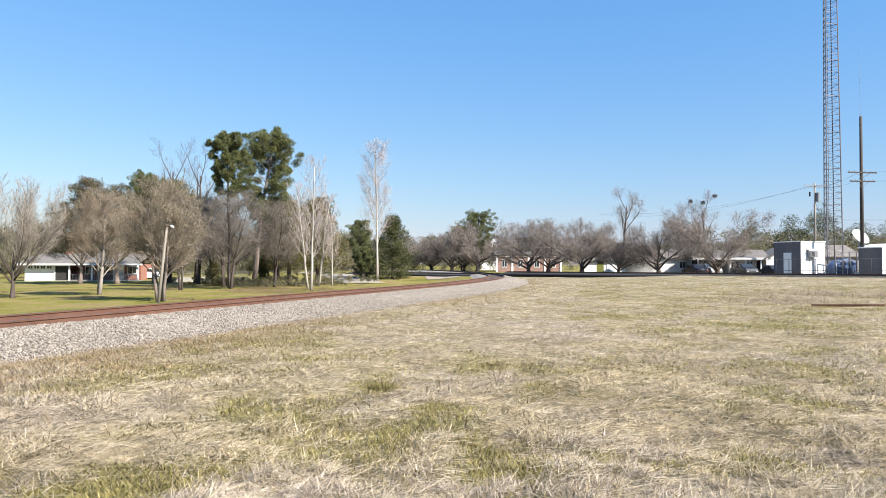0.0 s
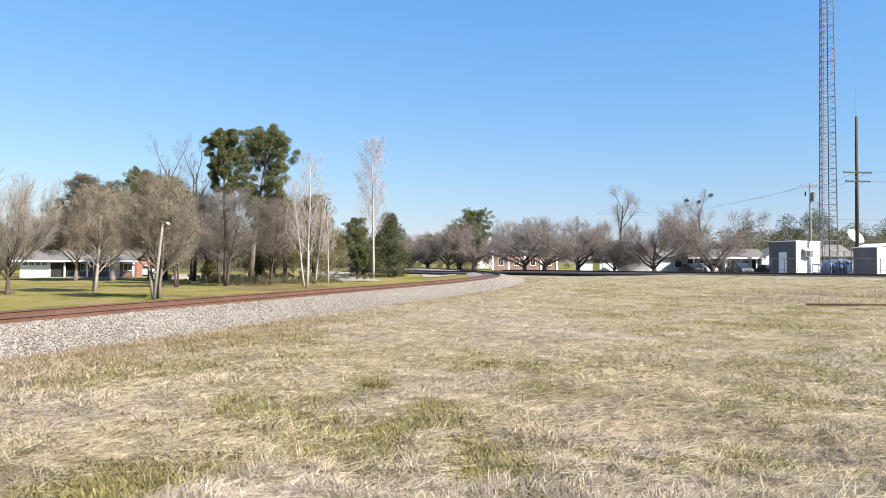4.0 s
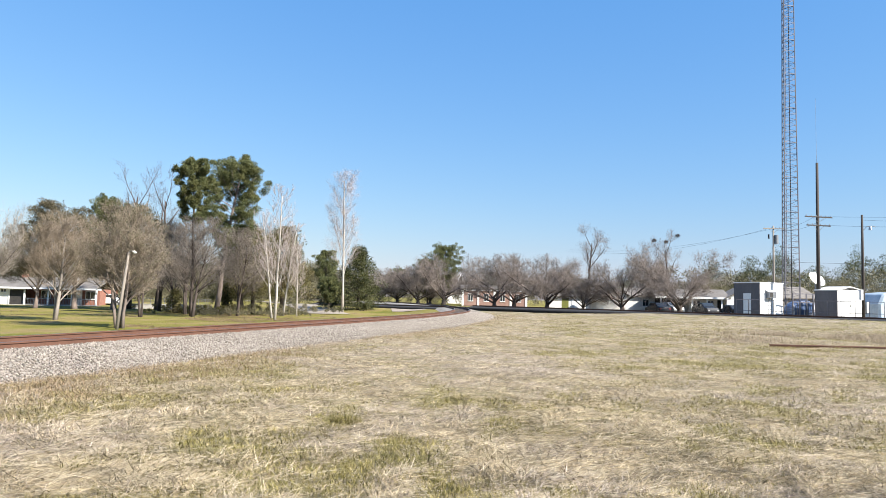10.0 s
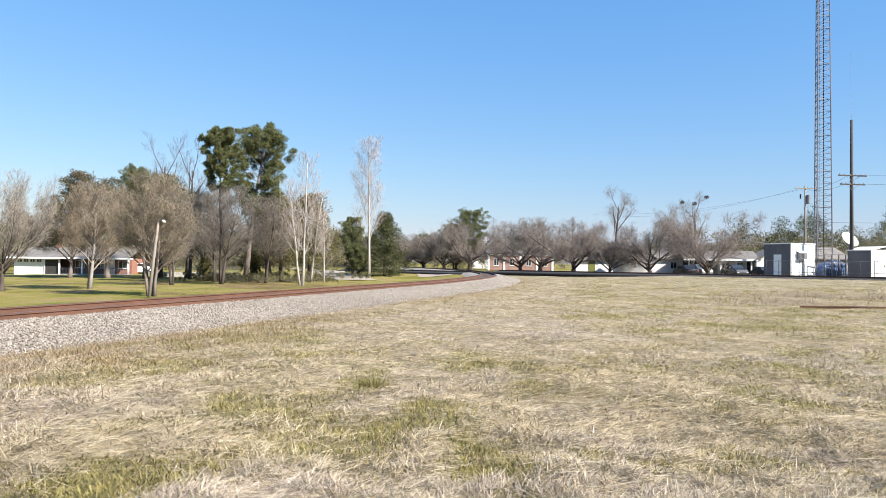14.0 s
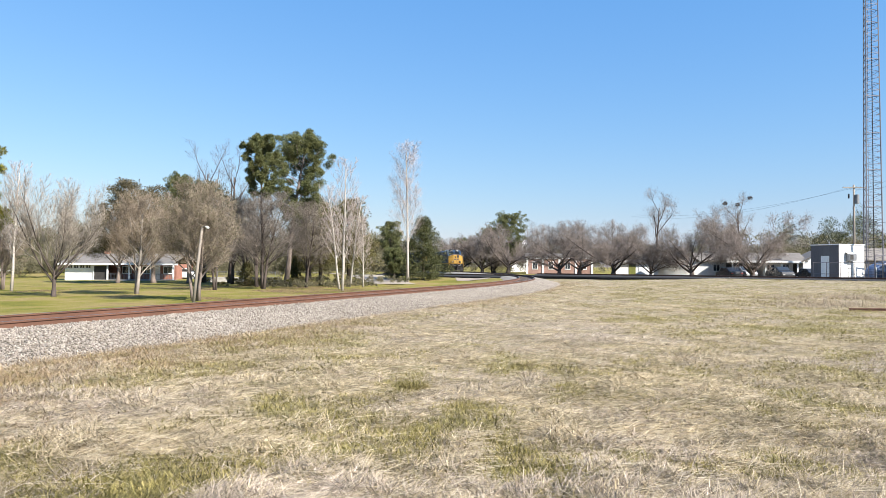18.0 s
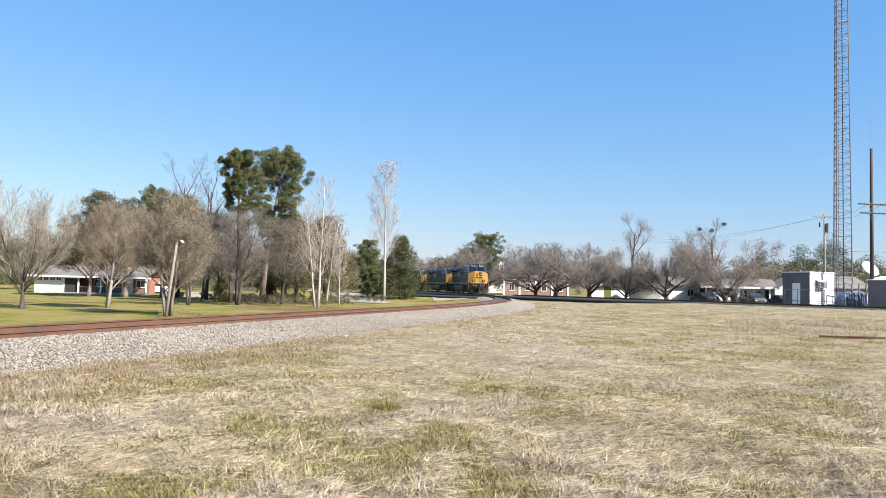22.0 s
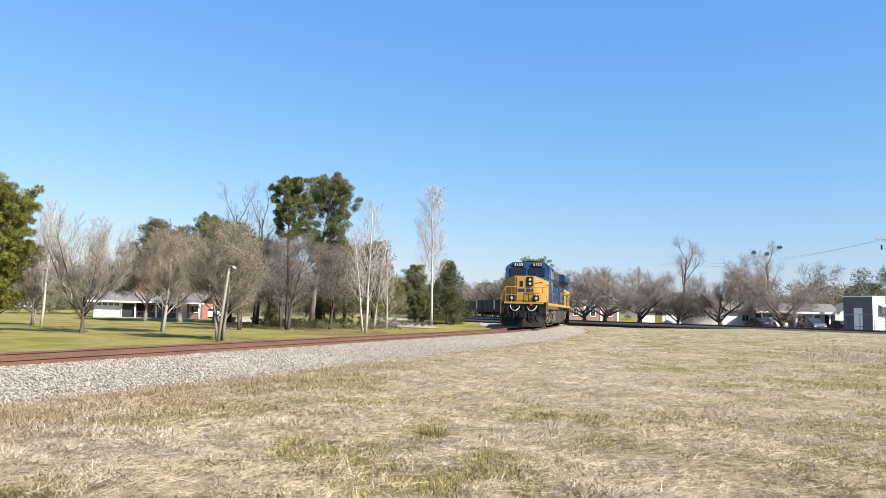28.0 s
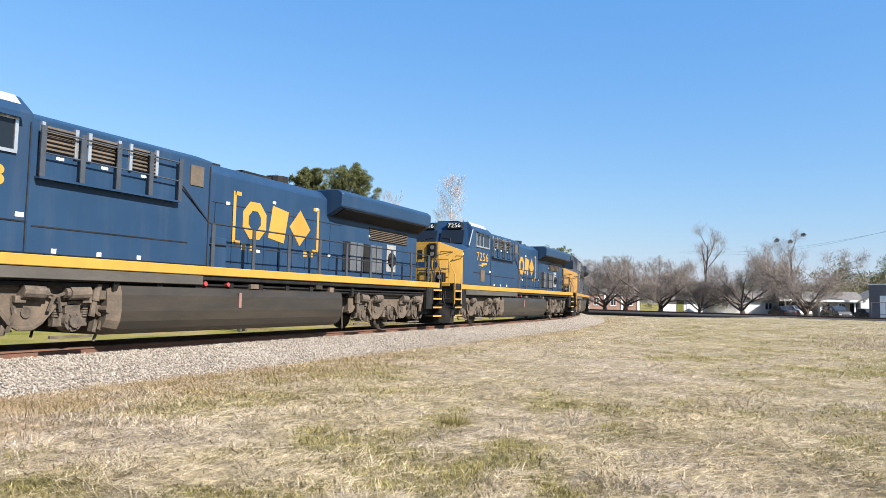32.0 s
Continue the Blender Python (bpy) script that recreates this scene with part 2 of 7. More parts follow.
def build_ground():
    m, nt, p = node_mat("field_ground")
    fibre = noise_tex(nt, 16.0, 7, 0.8, (0.45, 1.6, 1), distort=1.2)
    straw = ramp(nt, fibre, [(0.30, (0.10, 0.076, 0.045)), (0.45, (0.21, 0.17, 0.105)), (0.62, (0.345, 0.285, 0.182)), (0.78, (0.48, 0.405, 0.27))])
    rosy = ramp(nt, fibre, [(0.30, (0.16, 0.125, 0.10)), (0.5, (0.36, 0.30, 0.235)), (0.75, (0.54, 0.47, 0.39))])
    green = ramp(nt, noise_tex(nt, 22.0, 6, 0.8, (0.6, 1.3, 1)), [(0.3, (0.10, 0.095, 0.035)), (0.55, (0.25, 0.225, 0.085)), (0.8, (0.42, 0.37, 0.17))])
    col = mix_rgb(nt, ramp(nt, noise_tex(nt, 0.35, 6, 0.75, distort=0.8), [(0.42, (0, 0, 0)), (0.62, (0.9, 0.9, 0.9))]), straw, rosy)
    col = mix_rgb(nt, ramp(nt, noise_tex(nt, 0.55, 8, 0.78, (0.7, 1.2, 1), distort=0.6), [(0.45, (0, 0, 0)), (0.64, (0.85, 0.85, 0.85))]), col, green)
    col = mix_rgb(nt, 1.0, col, ramp(nt, noise_tex(nt, 1.6, 4, 0.7, (0.7, 1.25, 1), distort=0.4), [(0.34, (0.72, 0.72, 0.72)), (0.66, (1.2, 1.2, 1.2))]), "MULTIPLY")
    # bare soil spots, coloured dark for the shade in gaps between clumps
    shaded_soil = ramp(nt, noise_tex(nt, 5.0, 6, 0.75, (0.8, 1.3, 1), distort=0.5), [(0.56, (0, 0, 0)), (0.68, (0.8, 0.8, 0.8))])
    col = mix_rgb(nt, shaded_soil, col, (0.085, 0.072, 0.045))
    nt.links.new(col, p.inputs["Base Color"])
    p.inputs["Roughness"].default_value = 0.95
    p.inputs["Specular IOR Level"].default_value = 0.1
    bump(nt, p, noise_tex(nt, 26.0, 5, 0.8, (0.5, 1.5, 1)), 0.6, 0.04)
    lawn, nt, p = node_mat("mown_lawn")
    base = ramp(nt, noise_tex(nt, 0.22, 6, 0.7), [(0.30, (0.102, 0.109, 0.019)), (0.46, (0.187, 0.170, 0.039)), (0.58, (0.255, 0.200, 0.081)), (0.72, (0.187, 0.128, 0.072))])
    fine = ramp(nt, noise_tex(nt, 9.0, 6, 0.8), [(0.3, (0.65, 0.65, 0.65)), (0.7, (1.2, 1.2, 1.2))])
    nt.links.new(mix_rgb(nt, 0.9, base, fine, "MULTIPLY"), p.inputs["Base Color"])
    p.inputs["Roughness"].default_value = 0.95
    p.inputs["Specular IOR Level"].default_value = 0.1
    bump(nt, p, noise_tex(nt, 15.0, 4, 0.8), 0.8, 0.06)

    def axis(lo, hi, fine_lo, fine_hi, step):
        a = list(np.arange(fine_lo, fine_hi + 1e-6, step))
        v, s = fine_lo, step
        while v > lo:
            s *= 1.22
            v -= s
            a.insert(0, max(v, lo))
        v, s = fine_hi, step
        while v < hi:
            s *= 1.22
            v += s
            a.append(min(v, hi))
        return np.array(a)

    xs, ys = axis(-2500, 2500, -60, 50, 0.9), axis(-2500, 2500, -6, 120, 0.9)
    X, Y = np.meshgrid(xs, ys)
    Z = ground_z(X, Y)
    v = np.stack([X.ravel(), Y.ravel(), Z.ravel()], -1)
    nx, ny = len(xs), len(ys)
    i = (np.arange(ny - 1)[:, None] * nx + np.arange(nx - 1)[None]).ravel()
    f = np.stack([i, i + 1, i + nx + 1, i + nx], -1)
    me = np_mesh("ground", v, f, m)
    me.materials.append(lawn)
    c = v[f].mean(1)
    d = side_of_curve(c[:, 0], c[:, 1])
    me.polygons.foreach_set("material_index", ((d < 0) | (c[:, 1] > 135)).astype(np.int32))
    me.polygons.foreach_set("use_smooth", np.ones(len(f), dtype=bool))
    tagged(new("ground", me), "flat open ground, straw-coloured winter field and mown lawn", "ground", kind="structure")


build_ground()

MAT_BALLAST = surface("ballast_bed", (0.20, 0.172, 0.142), (0.325, 0.29, 0.248), 2.5, 26, 0.95, bumpy=0.9)
# near-black ballast: the shade on the crossing line's bank is put into its colour
MAT_BALLAST_DARK = surface("shade_dark_ballast", (0.012, 0.011, 0.010), (0.026, 0.023, 0.021), 2.0, 18, 0.95, bumpy=0.9)
# rust stain, with the rails' shadow on the crib darkened into the colour
MAT_CRIB = surface("rust_stained_shaded_ballast", (0.050, 0.031, 0.021), (0.10, 0.062, 0.043), 2.5, 30, 0.95, bumpy=0.9)
MAT_RUST = surface("rusty_rail_steel", (0.084, 0.037, 0.021), (0.138, 0.064, 0.038), 1.2, 30, 0.75, 0.0, dirt=(0.061, 0.027, 0.019), bumpy=0.1)
MAT_RAIL_TOP = surface("worn_rail_steel", (0.30, 0.27, 0.25), (0.42, 0.39, 0.36), 1.5, 30, 0.35, 0.9, bumpy=0.05)
MAT_TIE = surface("creosoted_tie", (0.034, 0.025, 0.02), (0.091, 0.068, 0.053), 2.0, 30, 0.9, stretch=(1, 8, 8), dirt=(0.152, 0.091, 0.061))


def offset(pt, a, d, z):
    return Vector((pt.x + math.cos(a) * d, pt.y - math.sin(a) * d, z))


def strip(line, prof, mat, name, label, jitter=0.0, seed=1):
    """A cross-section of (offset, height) points drawn along a centre line."""
    rnd = random.Random(seed)
    n = len(prof)
    v, f = [], []
    for p, a in line:
        v.extend([offset(p, a, d + rnd.uniform(-jitter, jitter), z + rnd.uniform(-jitter, jitter) * 0.25) for d, z in prof])
    for i in range(len(line) - 1):
        f.extend([(i * n + k, (i + 1) * n + k, (i + 1) * n + k + 1, i * n + k + 1) for k in range(n - 1)])
    g = Geo()
    g.v, g.f = v, f
    return g


def rail_profile(d):
    z = RAIL_Z
    return [(d - 0.07, z - 0.18), (d - 0.07, z - 0.168), (d - 0.012, z - 0.14), (d - 0.012, z - 0.045), (d - 0.036, z - 0.032), (d - 0.036, z - 0.003), (d - 0.03, z),
            (d + 0.03, z), (d + 0.036, z - 0.003), (d + 0.036, z - 0.032), (d + 0.012, z - 0.045), (d + 0.012, z - 0.14), (d + 0.07, z - 0.168), (d + 0.07, z - 0.18)]


def build_track(line, name, label, bed_mat, crib_mat, tie_range, toe_r=3.1, toe_l=3.2, low=-0.55, tie_step=0.53):
    root = thing(name, pose(0, 0, 0), label, "railway track", kind="structure")
    bed = strip(line, [(-toe_l, low - 0.1), (-1.75, 0.30), (-0.86, 0.375)], bed_mat, "bed", "", 0.05)
    part("ballast_shoulder", bed, bed_mat, root, smooth=True)
    bed = strip(line, [(0.86, 0.375), (1.35, 0.35), (1.75, 0.29), (2.3, 0.14), (toe_r, -0.06)], bed_mat, "bed", "", 0.05, 2)
    part("ballast_shoulder", bed, bed_mat, root, smooth=True)
    crib = strip(line, [(-0.87, 0.372), (-0.70, 0.25), (0, 0.225), (0.70, 0.25), (0.87, 0.372)], crib_mat, "crib", "", 0.02, 3)
    part("ballast_crib", crib, crib_mat, root, smooth=True)
    for d in (-0.753, 0.753):
        part("rail", strip(line, rail_profile(d), MAT_RUST, "rail", ""), MAT_RUST, root, "rust-brown steel rail")
        part("rail_head", strip(line, [(d - 0.028, RAIL_Z + 0.003), (d + 0.028, RAIL_Z + 0.003)], MAT_RAIL_TOP, "head", ""), MAT_RAIL_TOP, root, "bright worn running surface")
    tie_me = mesh_of("tie", Geo().box(-1.28, 1.28, -0.115, 0.115, -0.17, 0), MAT_TIE, 0.012)
    rnd = random.Random(5)
    p0, s_end = tie_range
    pos = p0
    lens = [(line[i + 1][0] - line[i][0]).length for i in range(len(line) - 1)]
    cum = np.concatenate([[0], np.cumsum(lens)])
    while pos < s_end:
        i = min(int(np.searchsorted(cum, pos, "right")) - 1, len(line) - 2)
        f = (pos - cum[i]) / lens[i]
        p = line[i][0].lerp(line[i + 1][0], f)
        a = line[i][1] + (line[i + 1][1] - line[i][1]) * f
        part("tie", tie_me, None, root, m=pose(p.x, p.y, RAIL_Z - 0.186 + rnd.uniform(-0.008, 0.004), 0, 0, -math.degrees(a) + rnd.uniform(-1, 1)))
        pos += tie_step
    return root


build_track(CURVE, "railway_track", "single railway track on light grey ballast, rust-brown rails, curving away", MAT_BALLAST, MAT_CRIB, (60.0, 175.0), tie_step=0.53)
build_track(CROSS, "railway_track", "straight dark railway line crossing beyond the field", MAT_BALLAST_DARK, MAT_BALLAST_DARK, (1.0, 110.0), toe_r=2.2, toe_l=2.2, low=0.0, tie_step=0.6).location.z = 0.25
CROSS_WEST = lay_track(Vector((8.5, 89.7, 0)) - CROSS_DIR * 30, CROSS_A, [(29, 0)], 1.0)
build_track(CROSS_WEST, "railway_track", "dark end of the crossing line beyond the curve", MAT_BALLAST_DARK, MAT_BALLAST_DARK, (1.0, 24.0), toe_r=2.2, toe_l=2.2, low=0.0, tie_step=0.6).location.z = -0.006

# ---- vegetation ----
MAT_BARK = surface("grey_brown_bark", (0.119, 0.091, 0.078), (0.238, 0.192, 0.164), 3, 30, 0.95, stretch=(1, 1, 0.3), bumpy=0.6)
MAT_BARK_DARK = surface("dark_bark", (0.042, 0.032, 0.027), (0.099, 0.076, 0.065), 3, 30, 0.95, stretch=(1, 1, 0.3), bumpy=0.6)
MAT_BARK_LIGHT = surface("light_grey_bark", (0.20, 0.172, 0.148), (0.32, 0.282, 0.245), 3, 24, 0.95, stretch=(1, 1, 0.4), bumpy=0.5)
MAT_BARK_PALE = surface("pale_bark", (0.319, 0.281, 0.243), (0.471, 0.433, 0.388), 3, 20, 0.9, stretch=(1, 1, 3), dirt=(0.122, 0.099, 0.084), bumpy=0.4)
MAT_TWIG = surface("bare_twigs", (0.205, 0.175, 0.145), (0.31, 0.268, 0.222), 1.0, 10, 0.95, bumpy=0, island=0.35)
MAT_TWIG_DARK = surface("dark_bare_twigs", (0.150, 0.122, 0.106), (0.225, 0.187, 0.163), 1.0, 10, 0.95, bumpy=0, island=0.35)
MAT_TWIG_BROWN = surface("brown_bare_twigs", (0.185, 0.143, 0.103), (0.29, 0.232, 0.170), 1.0, 10, 0.95, bumpy=0, island=0.35)
MAT_TWIG_GREY = surface("dark_grey_twigs", (0.090, 0.076, 0.066), (0.150, 0.128, 0.112), 1.0, 10, 0.95, bumpy=0, island=0.35)
MAT_TWIG_DIM = surface("dull_brown_twigs", (0.128, 0.106, 0.088), (0.205, 0.172, 0.145), 1.0, 10, 0.95, bumpy=0, island=0.4)
MAT_TWIG_PALE = surface("pale_bare_twigs", (0.315, 0.253, 0.228), (0.437, 0.367, 0.332), 1.0, 10, 0.95, bumpy=0, island=0.3)
MAT_PINE = blades("pine_needles", [(0, (0.045, 0.062, 0.026)), (0.6, (0.098, 0.114, 0.046)), (1, (0.185, 0.185, 0.072))], (0.15, 0.145, 0.055), 0.45, trans=0.2)
MAT_PINE_YELLOW = blades("yellow_green_pine_needles", [(0, (0.060, 0.078, 0.018)), (0.6, (0.14, 0.15, 0.032)), (1, (0.24, 0.225, 0.045))], (0.23, 0.20, 0.035), 0.45, trans=0.25)
MAT_CEDAR = blades("cedar_foliage", [(0, (0.024, 0.032, 0.012)), (0.6, (0.066, 0.072, 0.026)), (1, (0.13, 0.125, 0.045))], trans=0.15)
MAT_OAKLEAF = blades("olive_brown_oak_leaves", [(0, (0.060, 0.050, 0.027)), (0.6, (0.120, 0.097, 0.055)), (1, (0.195, 0.155, 0.090))], (0.085, 0.080, 0.036), 0.35, trans=0.2)
MAT_OLIVE = blades("dull_olive_foliage", [(0, (0.060, 0.062, 0.022)), (0.6, (0.125, 0.115, 0.040)), (1, (0.20, 0.17, 0.065))], (0.125, 0.095, 0.050), 0.4, trans=0.2)
MAT_BROWNLEAF = blades("withered_brown_leaves", [(0, (0.108, 0.091, 0.059)), (0.6, (0.183, 0.160, 0.103)), (1, (0.249, 0.227, 0.142))], (0.100, 0.100, 0.044), 0.3, trans=0.2)


def unit(rnd):
    v = Vector((rnd.gauss(0, 1), rnd.gauss(0, 1), rnd.gauss(0, 1)))
    return v.normalized()


def grow(wood, twig, rnd, p, d, length, r, level, style):
    """One branch with its side branches; the thinnest level goes to the twig mesh."""
    last = level >= style["levels"]
    n = 2 if last else (5 if level == 0 else 4)
    pts, radii = [p.copy()], [r]
    q, e = p.copy(), d.copy()
    for i in range(n):
        e = (e + unit(rnd) * style["wander"] * (0.6 if level == 0 else 1.0) + Vector((0, 0, style["lift"] * (0.25 if level == 0 else 1.0)))).normalized()
        q = q + e * (length / n)
        pts.append(q.copy())
        radii.append(max(r * (1 - 0.72 * (i + 1) / n), style["tip"]))
    (twig if level >= 2 else wood).path(pts, radii, 3 if level >= 2 else (7 if level == 0 else 5))
    if last:
        return
    kids = style["kids"][level]
    for k in range(kids):
        f = style["from"][level] + (1 - style["from"][level]) * (k + rnd.random()) / kids
        f = min(f, 0.999)
        j = int(f * n)
        base = pts[j].lerp(pts[j + 1], f * n - j)
        ax = (pts[j + 1] - pts[j]).normalized()
        side = ax.orthogonal().normalized()
        side.rotate(Matrix.Rotation(k * 2.399 + rnd.random() * 0.9, 3, ax))
        ang = style["angle"][level] * rnd.uniform(0.75, 1.25)
        nd = (ax * math.cos(ang) + side * math.sin(ang)).normalized()
        nl = length * style["ratio"][level] * rnd.uniform(0.7, 1.15) * (1.0 - style["shrink"][level] * f)
        grow(wood, twig, rnd, base, nd, nl, max(radii[j] * style.get("thin", 0.46), style["tip"]), level + 1, style)


STYLES = {
    # rounded, many-stemmed street tree
    "low": dict(levels=4, wander=0.17, lift=0.03, tip=0.0065, kids=[9, 8, 8, 7], angle=[1.0, 0.62, 0.6, 0.6], ratio=[3.6, 0.56, 0.52, 0.5], shrink=[0.1, 0.35, 0.3, 0.3], thin=0.55, **{"from": [0.35, 0.2, 0.2, 0.2]}),
    "fan": dict(levels=4, wander=0.10, lift=0.10, tip=0.0060, kids=[9, 8, 8, 6], angle=[0.60, 0.42, 0.45, 0.5], ratio=[2.5, 0.58, 0.52, 0.5], shrink=[0.0, 0.35, 0.3, 0.3], thin=0.60, **{"from": [0.40, 0.12, 0.15, 0.2]}),
    "vase": dict(levels=4, wander=0.16, lift=0.05, tip=0.0065, kids=[7, 8, 8, 7], angle=[0.85, 0.62, 0.6, 0.6], ratio=[1.9, 0.56, 0.52, 0.5], shrink=[0.15, 0.35, 0.3, 0.3], **{"from": [0.55, 0.25, 0.2, 0.2]}),
    "spread": dict(levels=4, wander=0.14, lift=0.06, tip=0.0065, kids=[14, 8, 7, 6], angle=[0.75, 0.6, 0.6, 0.6], ratio=[0.62, 0.55, 0.5, 0.5], shrink=[0.45, 0.3, 0.3, 0.3], **{"from": [0.22, 0.2, 0.2, 0.2]}),
    "open": dict(levels=4, wander=0.15, lift=0.05, tip=0.008, kids=[7, 5, 5, 4], angle=[0.55, 0.6, 0.6, 0.6], ratio=[0.52, 0.5, 0.5, 0.5], shrink=[0.35, 0.3, 0.3, 0.3], thin=0.5, **{"from": [0.40, 0.3, 0.25, 0.2]}),
    "birch": dict(thin=0.3, levels=3, wander=0.09, lift=0.05, tip=0.007, kids=[26, 7, 6], angle=[0.60, 0.55, 0.5], ratio=[0.34, 0.5, 0.5], shrink=[0.6, 0.3, 0.3], **{"from": [0.25, 0.2, 0.2]}),
}


def bare_tree(seed, height, trunk_r, style, bark, twigs, lean=(0, 0), stems=1, stem_len=None, flare=1.0):
    """Meshes of a leafless tree that stands at the origin; scaled to the wanted height."""
    rnd = random.Random(seed)
    wood, twig = Geo(), Geo()
    st = STYLES[style]
    for k in range(stems):
        a = 2.4 * k + rnd.random()
        d = Vector((lean[0] + (0.13 * math.cos(a) if stems > 1 else 0), lean[1] + (0.13 * math.sin(a) if stems > 1 else 0), 1)).normalized()
        ln = (stem_len or height * 0.8) * rnd.uniform(0.85, 1.0)
        grow(wood, twig, rnd, Vector((0.12 * k * math.cos(a), 0.12 * k * math.sin(a), -0.15)), d, ln, trunk_r * (1 if k == 0 else 0.75), 0, st)
    top = float(np.percentile([v.z for v in twig.v], 97))
    s = height / top
    wide = float(np.percentile([math.hypot(v.x, v.y) for v in twig.v], 85)) * s
    for g in (wood, twig):
        for v in g.v:
            v *= s
            # stray limbs are drawn in, so that the crown keeps a rounded outline
            r = math.hypot(v.x, v.y)
            if r > wide:
                k = (wide + (r - wide) * 0.4) / r
                v.x, v.y = v.x * k, v.y * k
            if v.z > height:
                v.z = height + (v.z - height) * 0.4
            if v.z < 0.5:
                w = 1 + 0.35 * (0.5 - max(v.z, 0)) * flare
                v.x, v.y = v.x * w, v.y * w
    return mesh_of("trunk", wood, bark, smooth=True), mesh_of("crown", twig, twigs, smooth=True)


def leaf_cloud(rng, centres, sizes, per, length, width, flat=0.75, up=0.3):
    """Small blades round many centres: arrays for np_mesh."""
    n = len(centres) * per
    c = np.repeat(np.asarray(centres), per, axis=0)
    s = np.repeat(np.asarray(sizes), per)[:, None]
    d = rng.normal(size=(n, 3))
    d /= np.linalg.norm(d, axis=1)[:, None]
    pos = c + d * s * np.cbrt(rng.random((n, 1))) * [1, 1, flat]
    ax = d + rng.normal(size=(n, 3)) * 0.6 + [0, 0, up]
    ax /= np.linalg.norm(ax, axis=1)[:, None]
    sd = np.cross(ax, rng.normal(size=(n, 3)))
    sd /= np.linalg.norm(sd, axis=1)[:, None] + 1e-9
    ln = length * rng.uniform(0.6, 1.3, (n, 1))
    w = width * rng.uniform(0.7, 1.3, (n, 1))
    v = np.stack([pos - sd * w * 0.5, pos + sd * w * 0.5, pos + ax * ln * 0.55 + sd * w * 0.5, pos + ax * ln], 1).reshape(-1, 3)
    return v, np.arange(n * 4).reshape(-1, 4)


def pine_tree(seed, height, trunk_r, crown_from, spread, needles, bark, per=70, bare_limbs=6):
    """Tall pine: straight trunk, branches in the upper part and tufts of needles at their ends."""
    rnd, rng = random.Random(seed), np.random.default_rng(seed)
    wood = Geo()
    bend = rnd.uniform(-0.03, 0.03)
    trunk = [Vector((bend * height * (k / 7) ** 2 + rnd.uniform(-0.06, 0.06), rnd.uniform(-0.06, 0.06), height * 0.97 * k / 7 - 0.1)) for k in range(8)]
    wood.path(trunk, [trunk_r * (1 - 0.8 * k / 7) for k in range(8)], 8)
    cs, ss = [], []
    n = int(44 * (1 - crown_from) / 0.5)
    for k in range(n + bare_limbs):
        if k < n:
            f = crown_from + (1 - crown_from) * (k + rnd.random() * 0.8) / n
            ln = spread * (0.45 + 0.75 * math.sin(math.pi * min(1, ((f - crown_from) / (1 - crown_from)) ** 0.8))) * rnd.uniform(0.55, 1.15)
        else:
            f, ln = rnd.uniform(crown_from * 0.6, crown_from), spread * rnd.uniform(0.2, 0.5)
        z = f * height * 0.97
        j = min(int(f * 7), 6)
        b = trunk[j].lerp(trunk[j + 1], f * 7 - j)
        a = k * 2.4 + rnd.random()
        d = Vector((math.cos(a), math.sin(a), rnd.uniform(0.05, 0.55)))
        pts = [b + d * ln * t + Vector((0, 0, 0.25 * ln * t * t)) for t in (0, 0.5, 1)]
        wood.path(pts, [trunk_r * 0.22 * (1 - f * 0.5), trunk_r * 0.14 * (1 - f * 0.5), 0.015], 4)
        if k < n:
            for t in (0.55, 0.8, 1.0):
                for _ in range(2):
                    c = pts[0].lerp(pts[2], t) + unit(rnd) * 0.38 * spread * 0.35 + Vector((0, 0, 0.2 * ln * t * t))
                    cs.append(c)
                    ss.append(rnd.uniform(0.35, 0.62) * spread * 0.32)
    v, f = leaf_cloud(rng, [tuple(c) for c in cs], np.array(ss) * 0.85, per, 0.24, 0.035)
    return mesh_of("trunk", wood, bark, smooth=True), np_mesh("crown", v, f, needles)


def cone_tree(seed, height, width, foliage, bark, count=160, per=70, bottom=0.03, leaf=(0.22, 0.05), round_top=0.5):
    """Dense evergreen with an uneven outline, from tufts round a trunk."""
    rnd, rng = random.Random(seed), np.random.default_rng(seed)
    wood = Geo()
    wood.path([Vector((0, 0, -0.1)), Vector((0.1, 0, height * 0.5)), Vector((0, 0.05, height * 0.93))], [height * 0.025, height * 0.016, 0.02], 7)
    cs, ss = [], []
    for k in range(count):
        f = bottom + (0.98 - bottom) * (k + rnd.random()) / count
        w = width * 0.5 * (max(1 - f, 0.0) ** round_top) * (0.55 + 0.45 * math.sin(min(1, f * 6) * math.pi / 2))
        a = k * 2.399 + rnd.random()
        r = w * rnd.uniform(0.3, 1.25)
        c = Vector((r * math.cos(a), r * math.sin(a), f * height * rnd.uniform(0.97, 1.02)))
        cs.append(tuple(c))
        ss.append(rnd.uniform(0.05, 0.15) * width)
        if k % 3 == 0:
            wood.path([Vector((0, 0, c.z * 0.92)), c], [0.035, 0.012], 3)
    v, f = leaf_cloud(rng, cs, ss, per, leaf[0], leaf[1])
    return mesh_of("trunk", wood, bark, smooth=True), np_mesh("crown", v, f, foliage)


